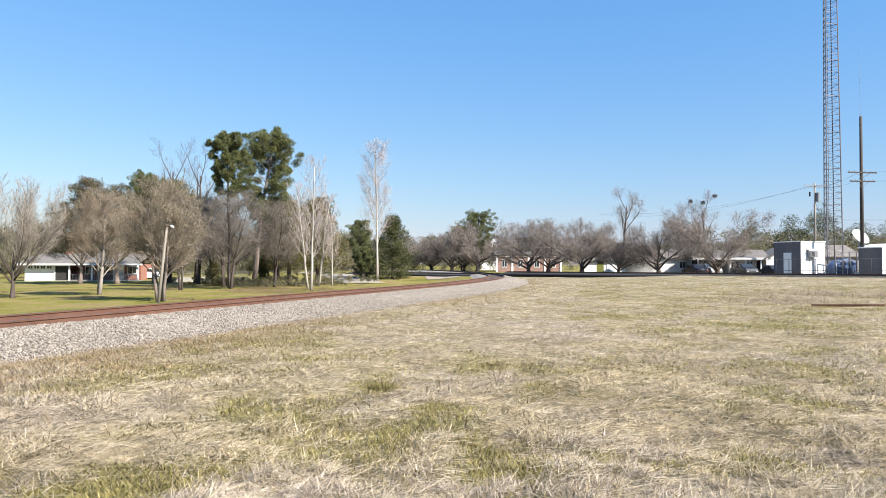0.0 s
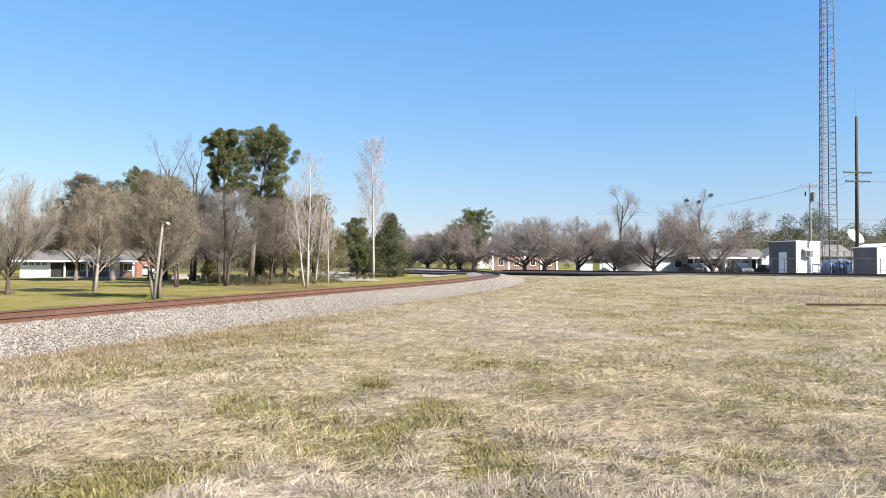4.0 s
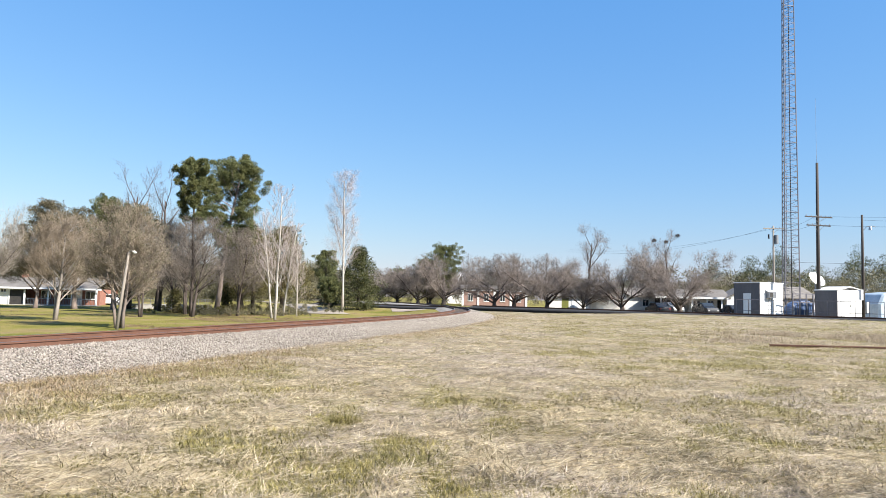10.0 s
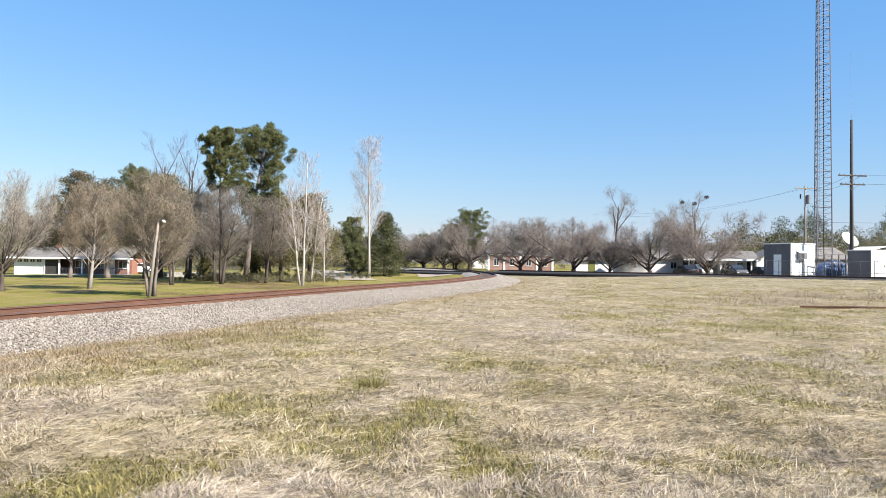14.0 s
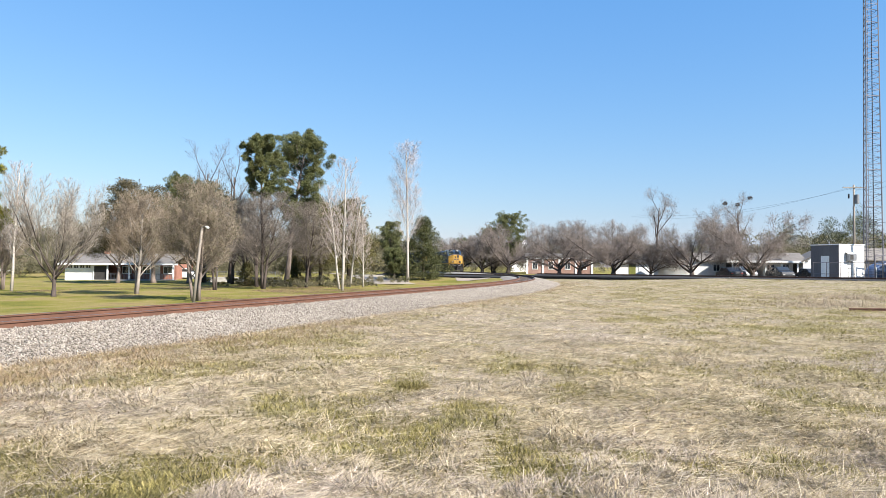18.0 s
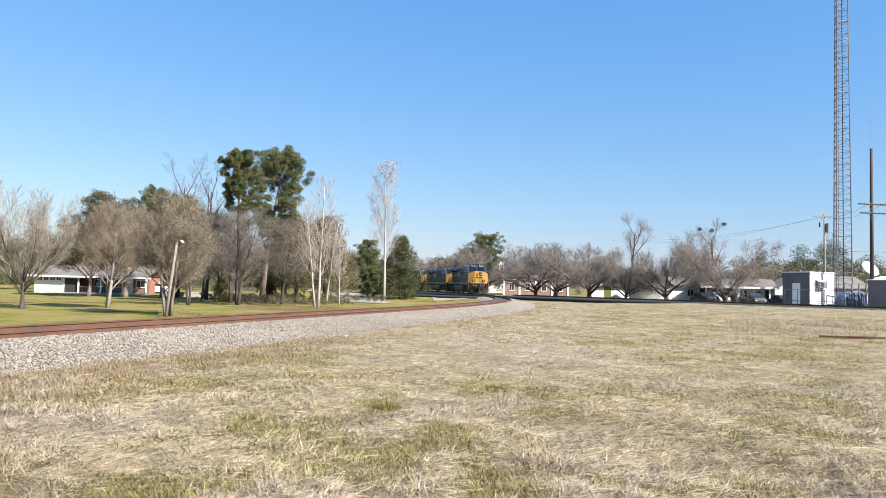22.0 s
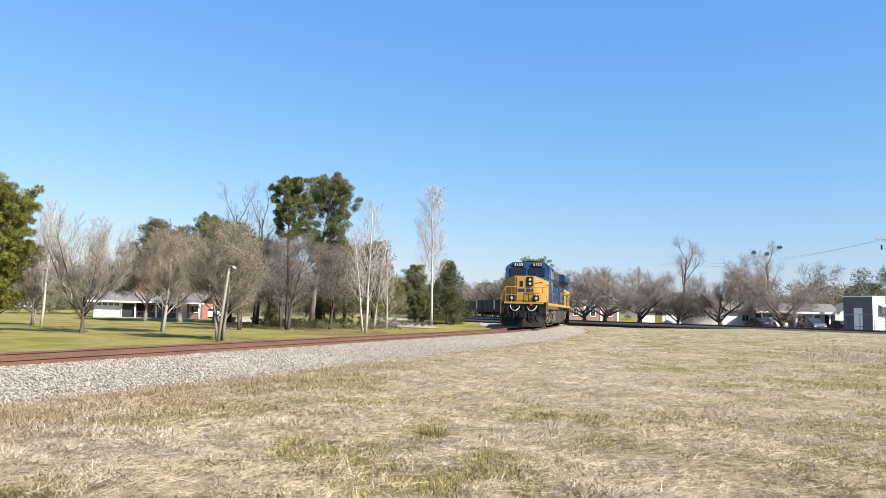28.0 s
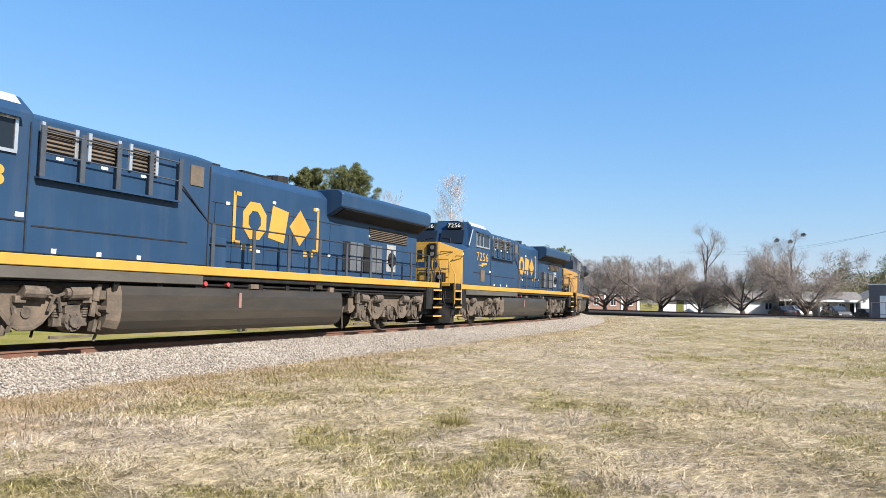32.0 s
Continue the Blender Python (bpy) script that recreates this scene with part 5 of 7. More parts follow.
def build_loco(number, blue, yellow, label, lit=False):
    root = thing("locomotive", pose(0, 0, 0), label, "locomotive", "train on the curve")
    P = lambda nm, g, mt, lb="", bev=0.0, par=root, sm=False: part(nm, g, mt, par, lb, bev, sm)

    def apart(nm, pieces, mt, par=root):
        for g in pieces:
            part(nm, g, mt, par)
    # under frame and side sills
    P("platform", Geo().box(-10.75, 10.85, -1.47, 1.47, 1.40, 1.70).box(-10.75, 10.85, -0.5, 0.5, 0.95, 1.40), MAT_BLACK, "", 0.02)
    for s in (-1, 1):
        y0, y1 = sorted((s * 1.472, s * 1.53))
        P("sill_stripe", Geo().box(-10.5, 10.1, y0, y1, 1.52, 1.72), yellow, "yellow stripe along the side sill", 0.012)
        P("sill_skirt", Geo().box(2.2, 9.75, *sorted((s * 1.42, s * 1.50)), 1.30, 1.515), MAT_SKIRT, "dusty grey side skirt", 0.01)
        P("sill_skirt", Geo().box(-10.4, 2.2, *sorted((s * 1.40, s * 1.475)), 1.42, 1.50), MAT_BLACK)
        pipes = Geo()
        pipes.tube((-9.8, s * 1.3, 1.22), (9.6, s * 1.3, 1.22), 0.045, n=6)
        pipes.tube((-9.8, s * 1.36, 1.30), (9.6, s * 1.36, 1.30), 0.03, n=6)
        for k in range(9):
            pipes.box(-4.4 + k * 1.1, -4.25 + k * 1.1, *sorted((s * 1.2, s * 1.42)), 1.12, 1.36)
        P("air_piping", pipes, MAT_BLACK)
    # fuel tank
    half = [(1.20, 1.28), (1.44, 1.22), (1.49, 1.05), (1.50, 0.72), (1.47, 0.52), (1.38, 0.36), (1.22, 0.27), (1.0, 0.24)]
    prof = [(-y, z) for y, z in half] + [(y, z) for y, z in reversed(half)]
    tank = P("fuel_tank", Geo().prism([(-3.6, y, z) for y, z in prof], (8.0, 0, 0)), MAT_TANK, "grimy grey-brown fuel tank", 0.0)
    tip = Geo()
    tip.add([Vector((4.4, y, z)) for y, z in prof] + [Vector((4.62, y * 0.9, 0.30 + (z - 0.24) * 0.9)) for y, z in prof],
            [tuple(range(len(prof), 2 * len(prof)))] + [(k, k + 1, k + 1 + len(prof), k + len(prof)) for k in range(len(prof) - 1)])
    P("tank_end", tip, MAT_TRUCK, "dusty rounded tank end", par=tank)
    apart("tank_end", (Geo().prism([(-3.75, y * 0.95, z) for y, z in prof], (0.15, 0, 0)),), MAT_BLACK, tank)
    for s in (-1, 1):
        apart("tank_valve", (Geo().box(4.45, 4.75, *sorted((s * 1.05, s * 1.30)), 0.95, 1.12), Geo().tube((4.6, s * 1.1, 0.75), (4.6, s * 1.38, 0.75), 0.07, n=8), Geo().box(-3.2, -3.0, *sorted((s * 1.2, s * 1.45)), 1.22, 1.36), Geo().box(0.2, 0.5, *sorted((s * 1.2, s * 1.45)), 1.25, 1.36)), MAT_TRUCK, tank)
        apart("sight_gauge", (Geo().box(0.9, 0.99, *sorted((s * 1.495, s * 1.515)), 0.78, 1.14),), MAT_RED_DULL, tank)
    for s in (-1, 1):
        apart("tank_bracket", (Geo().box(-0.05, 0.05, *sorted((s * 1.42, s * 1.45)), 0.8, 1.25), Geo().box(2.2, 2.5, *sorted((s * 1.3, s * 1.46)), 1.3, 1.42), Geo().box(-2.6, -2.3, *sorted((s * 1.3, s * 1.46)), 1.3, 1.42),), MAT_TANK, tank)
        apart("filler_cap", (Geo().tube((2.05, s * 1.30, 1.31), (2.05, s * 1.44, 1.33), 0.06, n=8), Geo().tube((1.30, s * 1.30, 1.31), (1.30, s * 1.44, 1.33), 0.055, n=8),), MAT_RED, tank)
    # nose
    bot = [(8.65, 1.52), (10.05, 1.52), (10.5, 0.62), (10.5, -0.62), (10.05, -1.52), (8.65, -1.52)]
    zt = [3.42, 3.12, 3.46, 3.46, 3.12, 3.42]
    nose = Geo()
    nose.add([Vector((x, y, 1.72)) for x, y in bot] + [Vector((x, y, z)) for (x, y), z in zip(bot, zt)] + [Vector((8.65, 0, 3.55))],
             [(5, 4, 3, 2, 1, 0), (0, 1, 7, 6), (1, 2, 8, 7), (2, 3, 9, 8), (3, 4, 10, 9), (4, 5, 11, 10), (5, 0, 6, 12, 11), (6, 7, 8, 12), (8, 9, 12), (9, 10, 11, 12)])
    P("nose", nose, blue, "", 0.03)
    for a, b, za, zb in (((10.5, 0.62), (10.05, 1.52), 3.46, 3.12), ((10.5, -0.62), (10.05, -1.52), 3.46, 3.12)):
        n = Vector((b[1] - a[1], -(b[0] - a[0]), 0)).normalized()
        if n.x < 0:
            n = -n
        P("nose_flank", Geo().prism([(a[0], a[1], 1.73), (b[0], b[1], 1.73), (b[0], b[1], zb), (a[0], a[1], za)], n * 0.03), yellow, "yellow slanted side of the nose", 0.01)
    fr = P("nose_face", Geo().prism([(10.5, -0.62, 1.73), (10.5, 0.62, 1.73), (10.5, 0.62, 3.46), (10.5, -0.62, 3.46)], (0.03, 0, 0)), yellow, "yellow end of the nose", 0.01)
    # nose door recess, headlights, latches
    P("nose_door", Geo().box(10.52, 10.55, -0.52, 0.10, 1.85, 3.30), yellow, par=fr, bev=0.01)
    P("door_seam", Geo().box(10.545, 10.555, 0.10, 0.125, 1.8, 3.36).box(10.545, 10.555, -0.54, -0.52, 1.8, 3.36).box(10.545, 10.56, -0.32, -0.10, 2.75, 3.12), MAT_BLACK, par=fr)
    P("headlight_housing", Geo().box(10.52, 10.62, 0.18, 0.56, 2.78, 3.40), MAT_BLACK, par=fr, bev=0.03)
    for z in (2.95, 3.22):
        P("headlight", Geo().tube((10.6, 0.37, z), (10.635, 0.37, z), 0.095, 0.085, 16), MAT_LAMP if lit else MAT_LENS, "lit headlight" if lit else "unlit headlight", par=fr)
    apart("grab_iron", (Geo().path([(10.5, 0.72, 3.05), (10.62, 0.74, 3.05), (10.25, 1.16, 3.05), (10.45, 1.12, 3.05)], 0.015, 5), Geo().path([(10.3, 1.3, 2.85), (10.4, 1.34, 2.88), (10.18, 1.55, 2.88), (10.1, 1.5, 2.85)], 0.018, 5), Geo().path([(10.45, 0.72, 2.35), (10.56, 0.74, 2.35), (10.3, 1.05, 2.35)], 0.015, 5), Geo().path([(10.45, 0.72, 2.0), (10.56, 0.74, 2.0), (10.3, 1.05, 2.0)], 0.015, 5),), MAT_BLACK, fr)
    P("nose_emblem", Geo().box(10.535, 10.56, 0.16, 0.58, 2.42, 2.62).box(10.535, 10.56, -0.45, 0.02, 2.40, 2.62), blue, par=fr)
    # cab
    rear = [(-1.52, 1.72), (-1.52, 4.16), (-1.12, 4.50), (1.12, 4.50), (1.52, 4.16), (1.52, 1.72)]
    front_x = [9.07, 8.87, 8.57, 8.57, 8.87, 9.07]
    cab = Geo()
    ring_f = [Vector((x, y, z)) for x, (y, z) in zip(front_x, rear)]
    cab.add([Vector((6.47, y, z)) for y, z in rear] + ring_f + [Vector((9.27, -1.50, 3.40)), Vector((9.27, 1.50, 3.40))],
            [(0, 1, 2, 3, 4, 5), (0, 6, 12, 7, 1), (1, 7, 8, 2), (2, 8, 9, 3), (3, 9, 10, 4), (4, 10, 13, 11, 5), (5, 11, 6, 0), (6, 11, 13, 12), (12, 13, 10, 9, 8, 7)])
    cb = P("cab", cab, blue, "", 0.03)
    for s in (-1, 1):
        y = s * 1.02
        P("roof_panel", Geo().prism([(6.6, s * 1.14, 4.485), (8.5, s * 1.14, 4.485), (8.65, s * 1.36, 4.27), (6.6, s * 1.36, 4.27)], (0, s * 0.012, 0.012)), MAT_ROOFGREY, "pale grey sloping roof edge", par=cb)
        fr_x0, fr_x1, yy = 6.77, 8.52, s * 1.525
        win = P("side_window", Geo().box(fr_x0, fr_x1, *sorted((yy, yy + s * 0.035)), 3.40, 3.46).box(fr_x0, fr_x1, *sorted((yy, yy + s * 0.035)), 3.97, 4.02)
                .box(fr_x0, fr_x0 + 0.06, *sorted((yy, yy + s * 0.035)), 3.46, 3.97).box(fr_x1 - 0.06, fr_x1, *sorted((yy, yy + s * 0.035)), 3.46, 3.97)
                .box(7.6, 7.66, *sorted((yy, yy + s * 0.035)), 3.46, 3.97).box(8.07, 8.13, *sorted((yy, yy + s * 0.035)), 3.46, 3.97), MAT_SILVER, par=cb)
        P("pane", Geo().box(fr_x0 + 0.06, fr_x1 - 0.06, *sorted((yy - s * 0.01, yy + s * 0.008)), 3.46, 3.97), MAT_CABGLASS, "dark tinted window pane", par=win)
        P("window_awning", Geo().prism([(6.72, yy, 4.06), (8.52, yy, 4.06), (8.52, yy + s * 0.14, 4.0), (6.72, yy + s * 0.14, 4.0)], (0, 0, 0.02)), blue, par=cb)
        y0, y1 = sorted((s * 0.10, s * 1.18))
        ws = P("windshield", Geo().prism([(9.24, y0, 3.50), (9.24, y1, 3.50), (8.98, y1 * 0.98, 4.08), (8.98, y0, 4.08)], (0.03, 0, 0.012)), MAT_CABGLASS, "dark windshield pane", par=cb)
        P("wiper", Geo().path([(9.3, s * 0.65, 3.52), (9.22, s * 0.60, 3.72), (9.18, s * 0.2, 3.76)], 0.012, 4), MAT_BLACK, par=cb)
        nb = P("number_board", Geo().box(8.52, 8.92, *sorted((s * 0.28, s * 1.0)), 4.16, 4.44), MAT_BLACK, "", 0.02, par=cb)
        for k, ch in enumerate(number):
            o = (k - (len(number) - 1) / 2)
            part("digit", text_mesh(ch, 0.25, MAT_WHITE), None, nb, "white figure on black", m=Matrix(((0, 0, 1, 8.925), (1.15, 0, 0, s * 0.64 + o * 0.155), (0, 1, 0, 4.30), (0, 0, 0, 1))))
            x, w = 7.67 - s * o * 0.40, 1.35
            mm = Matrix(((-w, 0, 0, x), (0, 0, 1, 1.528), (0, 1, 0, 2.98), (0, 0, 0, 1))) if s > 0 else Matrix(((w, 0, 0, x), (0, 0, -1, -1.528), (0, 1, 0, 2.98), (0, 0, 0, 1)))
            part("digit", text_mesh(ch, 0.52, yellow), None, cb, "yellow figure of the road number", m=mm)
        bolt = [(x, z + 0.16) for x, z in [(7.07, 2.60), (7.77, 2.56), (7.72, 2.50), (8.27, 2.46), (7.57, 2.40), (7.62, 2.46), (7.12, 2.50)]]
        P("bolt_emblem", Geo().prism([(x, yy, z) for x, z in bolt], (0, s * 0.006, 0)), yellow, par=cb)
        P("body_seam", Geo().box(6.52, 8.82, *sorted((yy, yy + s * 0.008)), 2.26, 2.285).box(6.52, 6.54, *sorted((yy, yy + s * 0.008)), 1.75, 4.0), MAT_BLACK, par=cb)
        P("vent_panel", Geo().box(7.37, 7.92, *sorted((yy, yy + s * 0.02)), 1.90, 2.42), MAT_LOUVRE, "brown louvred vent", par=cb)
        apart("placard", (Geo().box(9.97, 10.07, *sorted((s * 1.522, s * 1.53)), 2.95, 3.03), Geo().box(6.57, 6.72, *sorted((yy, yy + s * 0.006)), 2.34, 2.42),), MAT_WHITE, cb)
    roof = Geo().box(6.92, 8.12, -0.5, 0.5, 4.50, 4.60)
    for k in range(3):
        roof.tube((6.72 + 0.1 * k, 0.2 * k - 0.2, 4.50), (7.12 + 0.1 * k, 0.2 * k - 0.2, 4.62), 0.03, 0.07, 8)
    for k in range(4):
        roof.tube((6.72 + 0.45 * k, 0.75, 4.44), (6.72 + 0.45 * k, 0.75, 4.62), 0.012, n=5)
    P("roof_gear", roof, MAT_BLACK, par=cb)
    # auxiliary cabinet behind the cab
    aux = [(-1.50, 1.72), (-1.50, 4.12), (-1.05, 4.28), (1.05, 4.28), (1.50, 4.12), (1.50, 1.72)]
    ax = P("auxiliary_cabinet", Geo().prism([(2.05, y, z) for y, z in aux], (4.45, 0, 0)), blue, "", 0.03)
    for s in (-1, 1):
        yy = s * 1.502
        for k in range(3):
            x0 = 6.5 - 0.95 * (k + 1)
            g = Geo()
            louvre(g, x0 + 0.12, x0 + 0.72, yy, 3.56, 4.02, s)
            P("air_grille", g, MAT_LOUVRE, "brown slatted air intake", par=ax)
            apart("grille_frame", (Geo().box(x0 + 0.72, x0 + 0.79, *sorted((yy, yy + s * 0.05)), 3.52, 4.06), Geo().box(x0 + 0.05, x0 + 0.12, *sorted((yy, yy + s * 0.05)), 3.52, 4.06),), MAT_SILVER, ax)
            apart("placard", (Geo().box(x0 + 0.3, x0 + 0.45, *sorted((yy, yy + s * 0.008)), 3.44, 3.49),), MAT_WHITE, ax)
        rail = Geo()
        for k in range(5):
            x = 6.35 - 0.80 * k
            rail.box(x - 0.05, x + 0.05, *sorted((yy + s * 0.11, yy + s * 0.135)), 3.05, 3.98)
            rail.tube((x, yy, 3.12), (x, yy + s * 0.12, 3.12), 0.02, n=5)
        rail.tube((6.35, yy + s * 0.12, 3.9), (3.15, yy + s * 0.12, 3.9), 0.02, n=6)
        rail.tube((6.35, yy + s * 0.12, 3.5), (3.15, yy + s * 0.12, 3.5), 0.016, n=6)
        P("service_rail", rail, MAT_STANCHION, par=ax)
        P("service_ledge", Geo().box(3.15, 6.4, *sorted((yy, yy + s * 0.14)), 3.04, 3.08), blue, par=ax)
        P("body_seam", Geo().box(2.75, 6.4, *sorted((yy, yy + s * 0.008)), 2.20, 2.225).box(2.12, 2.15, *sorted((yy, yy + s * 0.008)), 1.75, 4.0), MAT_BLACK, par=ax)
        P("hatch", Geo().box(2.35, 2.75, *sorted((yy, yy + s * 0.02)), 3.5, 3.95), MAT_LOUVRE, par=ax)
        for k in range(3):
            apart("placard", (Geo().box(5.9 - 0.95 * k, 6.0 - 0.95 * k, *sorted((yy, yy + s * 0.006)), 1.76, 1.84),), MAT_WHITE, ax)
    # engine hood
    hood = [(-1.02, 1.70), (-1.02, 4.02), (-0.78, 4.26), (0.78, 4.26), (1.02, 4.02), (1.02, 1.70)]
    hd = P("engine_hood", Geo().prism([(-9.45, y, z) for y, z in hood], (12.2, 0, 0)), blue, "", 0.03)
    for s in (-1, 1):
        yy = s * 1.022
        doors = Geo()
        for k in range(9):
            x = 1.4 - 0.62 * k
            doors.box(x, x + 0.012, *sorted((yy, yy + s * 0.006)), 1.85, 3.3)
        doors.box(-4.2, 1.5, *sorted((yy, yy + s * 0.006)), 3.30, 3.315)
        P("door_seam", doors, MAT_BLACK, par=hd)
        for k in range(6):
            x0 = -4.3 - 0.42 * k
            P("hood_door", Geo().box(x0 - 0.36, x0, *sorted((yy, yy + s * 0.03)), 1.9, 2.85), MAT_DOORGREY if k % 3 else MAT_BLACK, par=hd, bev=0.008)
        hatch = P("access_door", Geo().box(-7.75, -7.1, *sorted((yy, yy + s * 0.025)), 2.0, 2.95), MAT_TRIMGREY, "pale open access door", 0.01, hd)
        P("filter_drum", Geo().tube((-7.42, yy, 2.42), (-7.42, yy + s * 0.10, 2.42), 0.27, 0.22, 16).tube((-7.42, yy + s * 0.10, 2.42), (-7.42, yy + s * 0.14, 2.42), 0.10, n=10), MAT_BLACK, par=hatch)
        for x, z in ((-0.9, 3.55), (-2.9, 3.62), (-3.6, 2.3), (-0.3, 2.2), (-6.0, 3.1), (0.9, 3.3)):
            apart("placard", (Geo().box(x, x + 0.13, *sorted((yy, yy + s * 0.008)), z, z + 0.07),), MAT_WHITE, hd)
        # plain emblem blocks between brackets
        y0, t = yy, Vector((0, s * 0.008, 0))
        ring = lambda r, q: [(-0.06 + r * 0.50 * math.cos(q + k * math.pi / 4), y0, 3.01 + r * 0.52 * math.sin(q + k * math.pi / 4)) for k in range(8)]
        o, i = ring(1.0, 0.39), ring(0.52, 0.39)
        em = Geo()
        for k in range(8):
            em.prism([o[k], o[(k + 1) % 8], i[(k + 1) % 8], i[k]], t)
        P("emblem_ring", em, yellow, "plain yellow emblem ring", par=hd)
        P("emblem_block", Geo().prism([(-0.62, y0, 2.62), (-1.30, y0, 2.52), (-1.48, y0, 3.40), (-0.78, y0, 3.5)], t), yellow, "plain yellow emblem block", par=hd)
        P("emblem_diamond", Geo().prism([(-1.54, y0, 3.01), (-2.02, y0, 2.50), (-2.52, y0, 3.01), (-2.02, y0, 3.52)], t), yellow, "plain yellow emblem diamond", par=hd)
        for xb, dr in ((0.72, -1), (-2.9, 1)):
            P("emblem_bracket", Geo().box(xb - 0.05, xb + 0.05, *sorted((yy, yy + s * 0.008)), 2.35, 3.68).box(*sorted((xb, xb + dr * 0.24)), *sorted((yy, yy + s * 0.008)), 3.58, 3.68).box(*sorted((xb, xb + dr * 0.24)), *sorted((yy, yy + s * 0.008)), 2.35, 2.45), yellow, par=hd)
        for xb in (0.35, 0.02, -2.3, -2.6):
            P("emblem_dot", Geo().box(xb - 0.08, xb + 0.08, *sorted((yy, yy + s * 0.008)), 2.22, 2.40), yellow, par=hd, bev=0.003)
        # brace and walkway railing
        P("brace", Geo().tube((3.1, s * 1.56, 3.5), (2.1, s * 1.5, 2.72), 0.02, n=5), MAT_RAILING, par=ax)
        for k in range(9):
            x = 1.9 - 1.44 * k
            P("stanchion", Geo().box(x - 0.055, x + 0.055, *sorted((s * 1.44, s * 1.47)), 1.70, 2.72), MAT_STANCHION)
        P("handrail", Geo().tube((2.05, s * 1.455, 2.72), (-9.8, s * 1.455, 2.72), 0.022, n=6).tube((2.05, s * 1.455, 2.25), (-9.8, s * 1.455, 2.25), 0.016, n=6), MAT_RAILING)
        P("walkway_cabinet", Geo().box(1.4, 2.05, *sorted((s * 1.02, s * 1.42)), 1.70, 2.42), blue, par=hd, bev=0.015)
    top = Geo().box(-1.2, 0.0, -0.6, 0.6, 4.26, 4.36).tube((-2.2, 0, 4.26), (-2.2, 0, 4.56), 0.35, n=16).box(-3.0, -2.7, -0.4, 0.4, 4.26, 4.4).box(0.6, 1.4, -0.4, 0.4, 4.26, 4.4)
    P("exhaust_and_roof_hatches", top, MAT_BLACK, par=hd)
    # radiator housing with overhanging wings
    rad = [(-1.02, 3.50), (-1.56, 3.80), (-1.58, 4.20), (-1.40, 4.33), (1.40, 4.33), (1.58, 4.20), (1.56, 3.80), (1.02, 3.50)]
    rd = P("radiator_housing", Geo().prism([(-9.5, y, z) for y, z in rad], (6.15, 0, 0)), blue, "blue overhanging radiator housing", 0.03)
    for s in (-1, 1):
        P("radiator_grille", Geo().prism([(-9.3, s * 1.10, 3.545), (-3.6, s * 1.10, 3.545), (-3.6, s * 1.50, 3.765), (-9.3, s * 1.50, 3.765)], (0, s * 0.012, -0.02)), MAT_BLACK, par=rd)
        g = Geo()
        louvre(g, -8.6, -5.9, s * 1.024, 3.02, 3.44, s, 7)
        P("air_grille", g, MAT_LOUVRE, par=hd)
    P("radiator_fan", Geo().tube((-5.2, 0, 4.33), (-5.2, 0, 4.39), 0.8, n=20).tube((-7.4, 0, 4.33), (-7.4, 0, 4.39), 0.8, n=20), MAT_BLACK, par=rd)
    # ends: pilots, couplers, steps, hoses
    for e in (1, -1):
        X = 10.85 if e > 0 else -10.75
        pl = Geo()
        o = [(X - e * 0.1, -1.45), (X + e * 0.03, -1.32), (X + e * 0.36, 0), (X + e * 0.03, 1.32), (X - e * 0.1, 1.45)]
        pl.add([Vector((x, y, 0.13)) for x, y in o] + [Vector((x if i in (0, 4) else x - e * 0.14, y, 1.05)) for i, (x, y) in enumerate(o)], [(0, 1, 6, 5), (1, 2, 7, 6), (2, 3, 8, 7), (3, 4, 9, 8), (5, 6, 7, 8, 9), (4, 3, 2, 1, 0), (0, 5, 9, 4)])
        P("snow_plow", pl, MAT_BLACK, "black steel plow", 0.02)
        P("end_plate", Geo().box(*sorted((X - e * 0.08, X)), -1.45, 1.45, 0.95, 1.72), MAT_BLACK, bev=0.01)
        cp = Geo().box(*sorted((X, X + e * 0.45)), -0.16, 0.16, 0.74, 1.0).box(*sorted((X + e * 0.42, X + e * 0.72)), -0.20, 0.24, 0.70, 1.04).tube((X + e * 0.62, 0.22, 0.68), (X + e * 0.62, 0.22, 1.06), 0.06, n=8)
        P("coupler", cp, MAT_BLACK, "", 0.03)
        for s in (-1, 1):
            pts = [Vector((X + e * 0.06, s * 0.25 + s * 0.62 * t, 1.46 - 0.32 * math.sin(math.pi * t) ** 0.55 + 0.06 * t)) + Vector((e * 0.30 * math.sin(math.pi * t), 0, 0)) for t in (0, 0.04, 0.12, 0.25, 0.4, 0.6, 0.75, 0.88, 0.96, 1)]
            P("air_hose", Geo().path(pts, 0.022, 6), MAT_HOSE, "pale looped air hose")
        for s in (-1, 1):
            for k in range(4):
                y = s * (0.35 + 0.09 * k)
                P("brake_hose", Geo().path([(X + e * 0.03, y, 1.35), (X + e * 0.28, y, 1.1), (X + e * 0.30, y, 0.7), (X + e * 0.22, y, 0.45)], 0.025, 5), MAT_BLACK)
        clutter = Geo()
        for k in range(7):
            y = -1.05 + 0.35 * k
            clutter.box(*sorted((X, X + e * (0.08 + 0.04 * (k % 3)))), y - 0.08, y + 0.08, 1.12 + 0.08 * (k % 2), 1.42 + 0.05 * (k % 3))
            clutter.path([(X + e * 0.06, y, 1.30), (X + e * 0.22, y + 0.05, 1.12), (X + e * 0.26, y + 0.14, 0.92 - 0.05 * (k % 3)), (X + e * 0.2, y + 0.2, 0.72)], 0.028, 5)
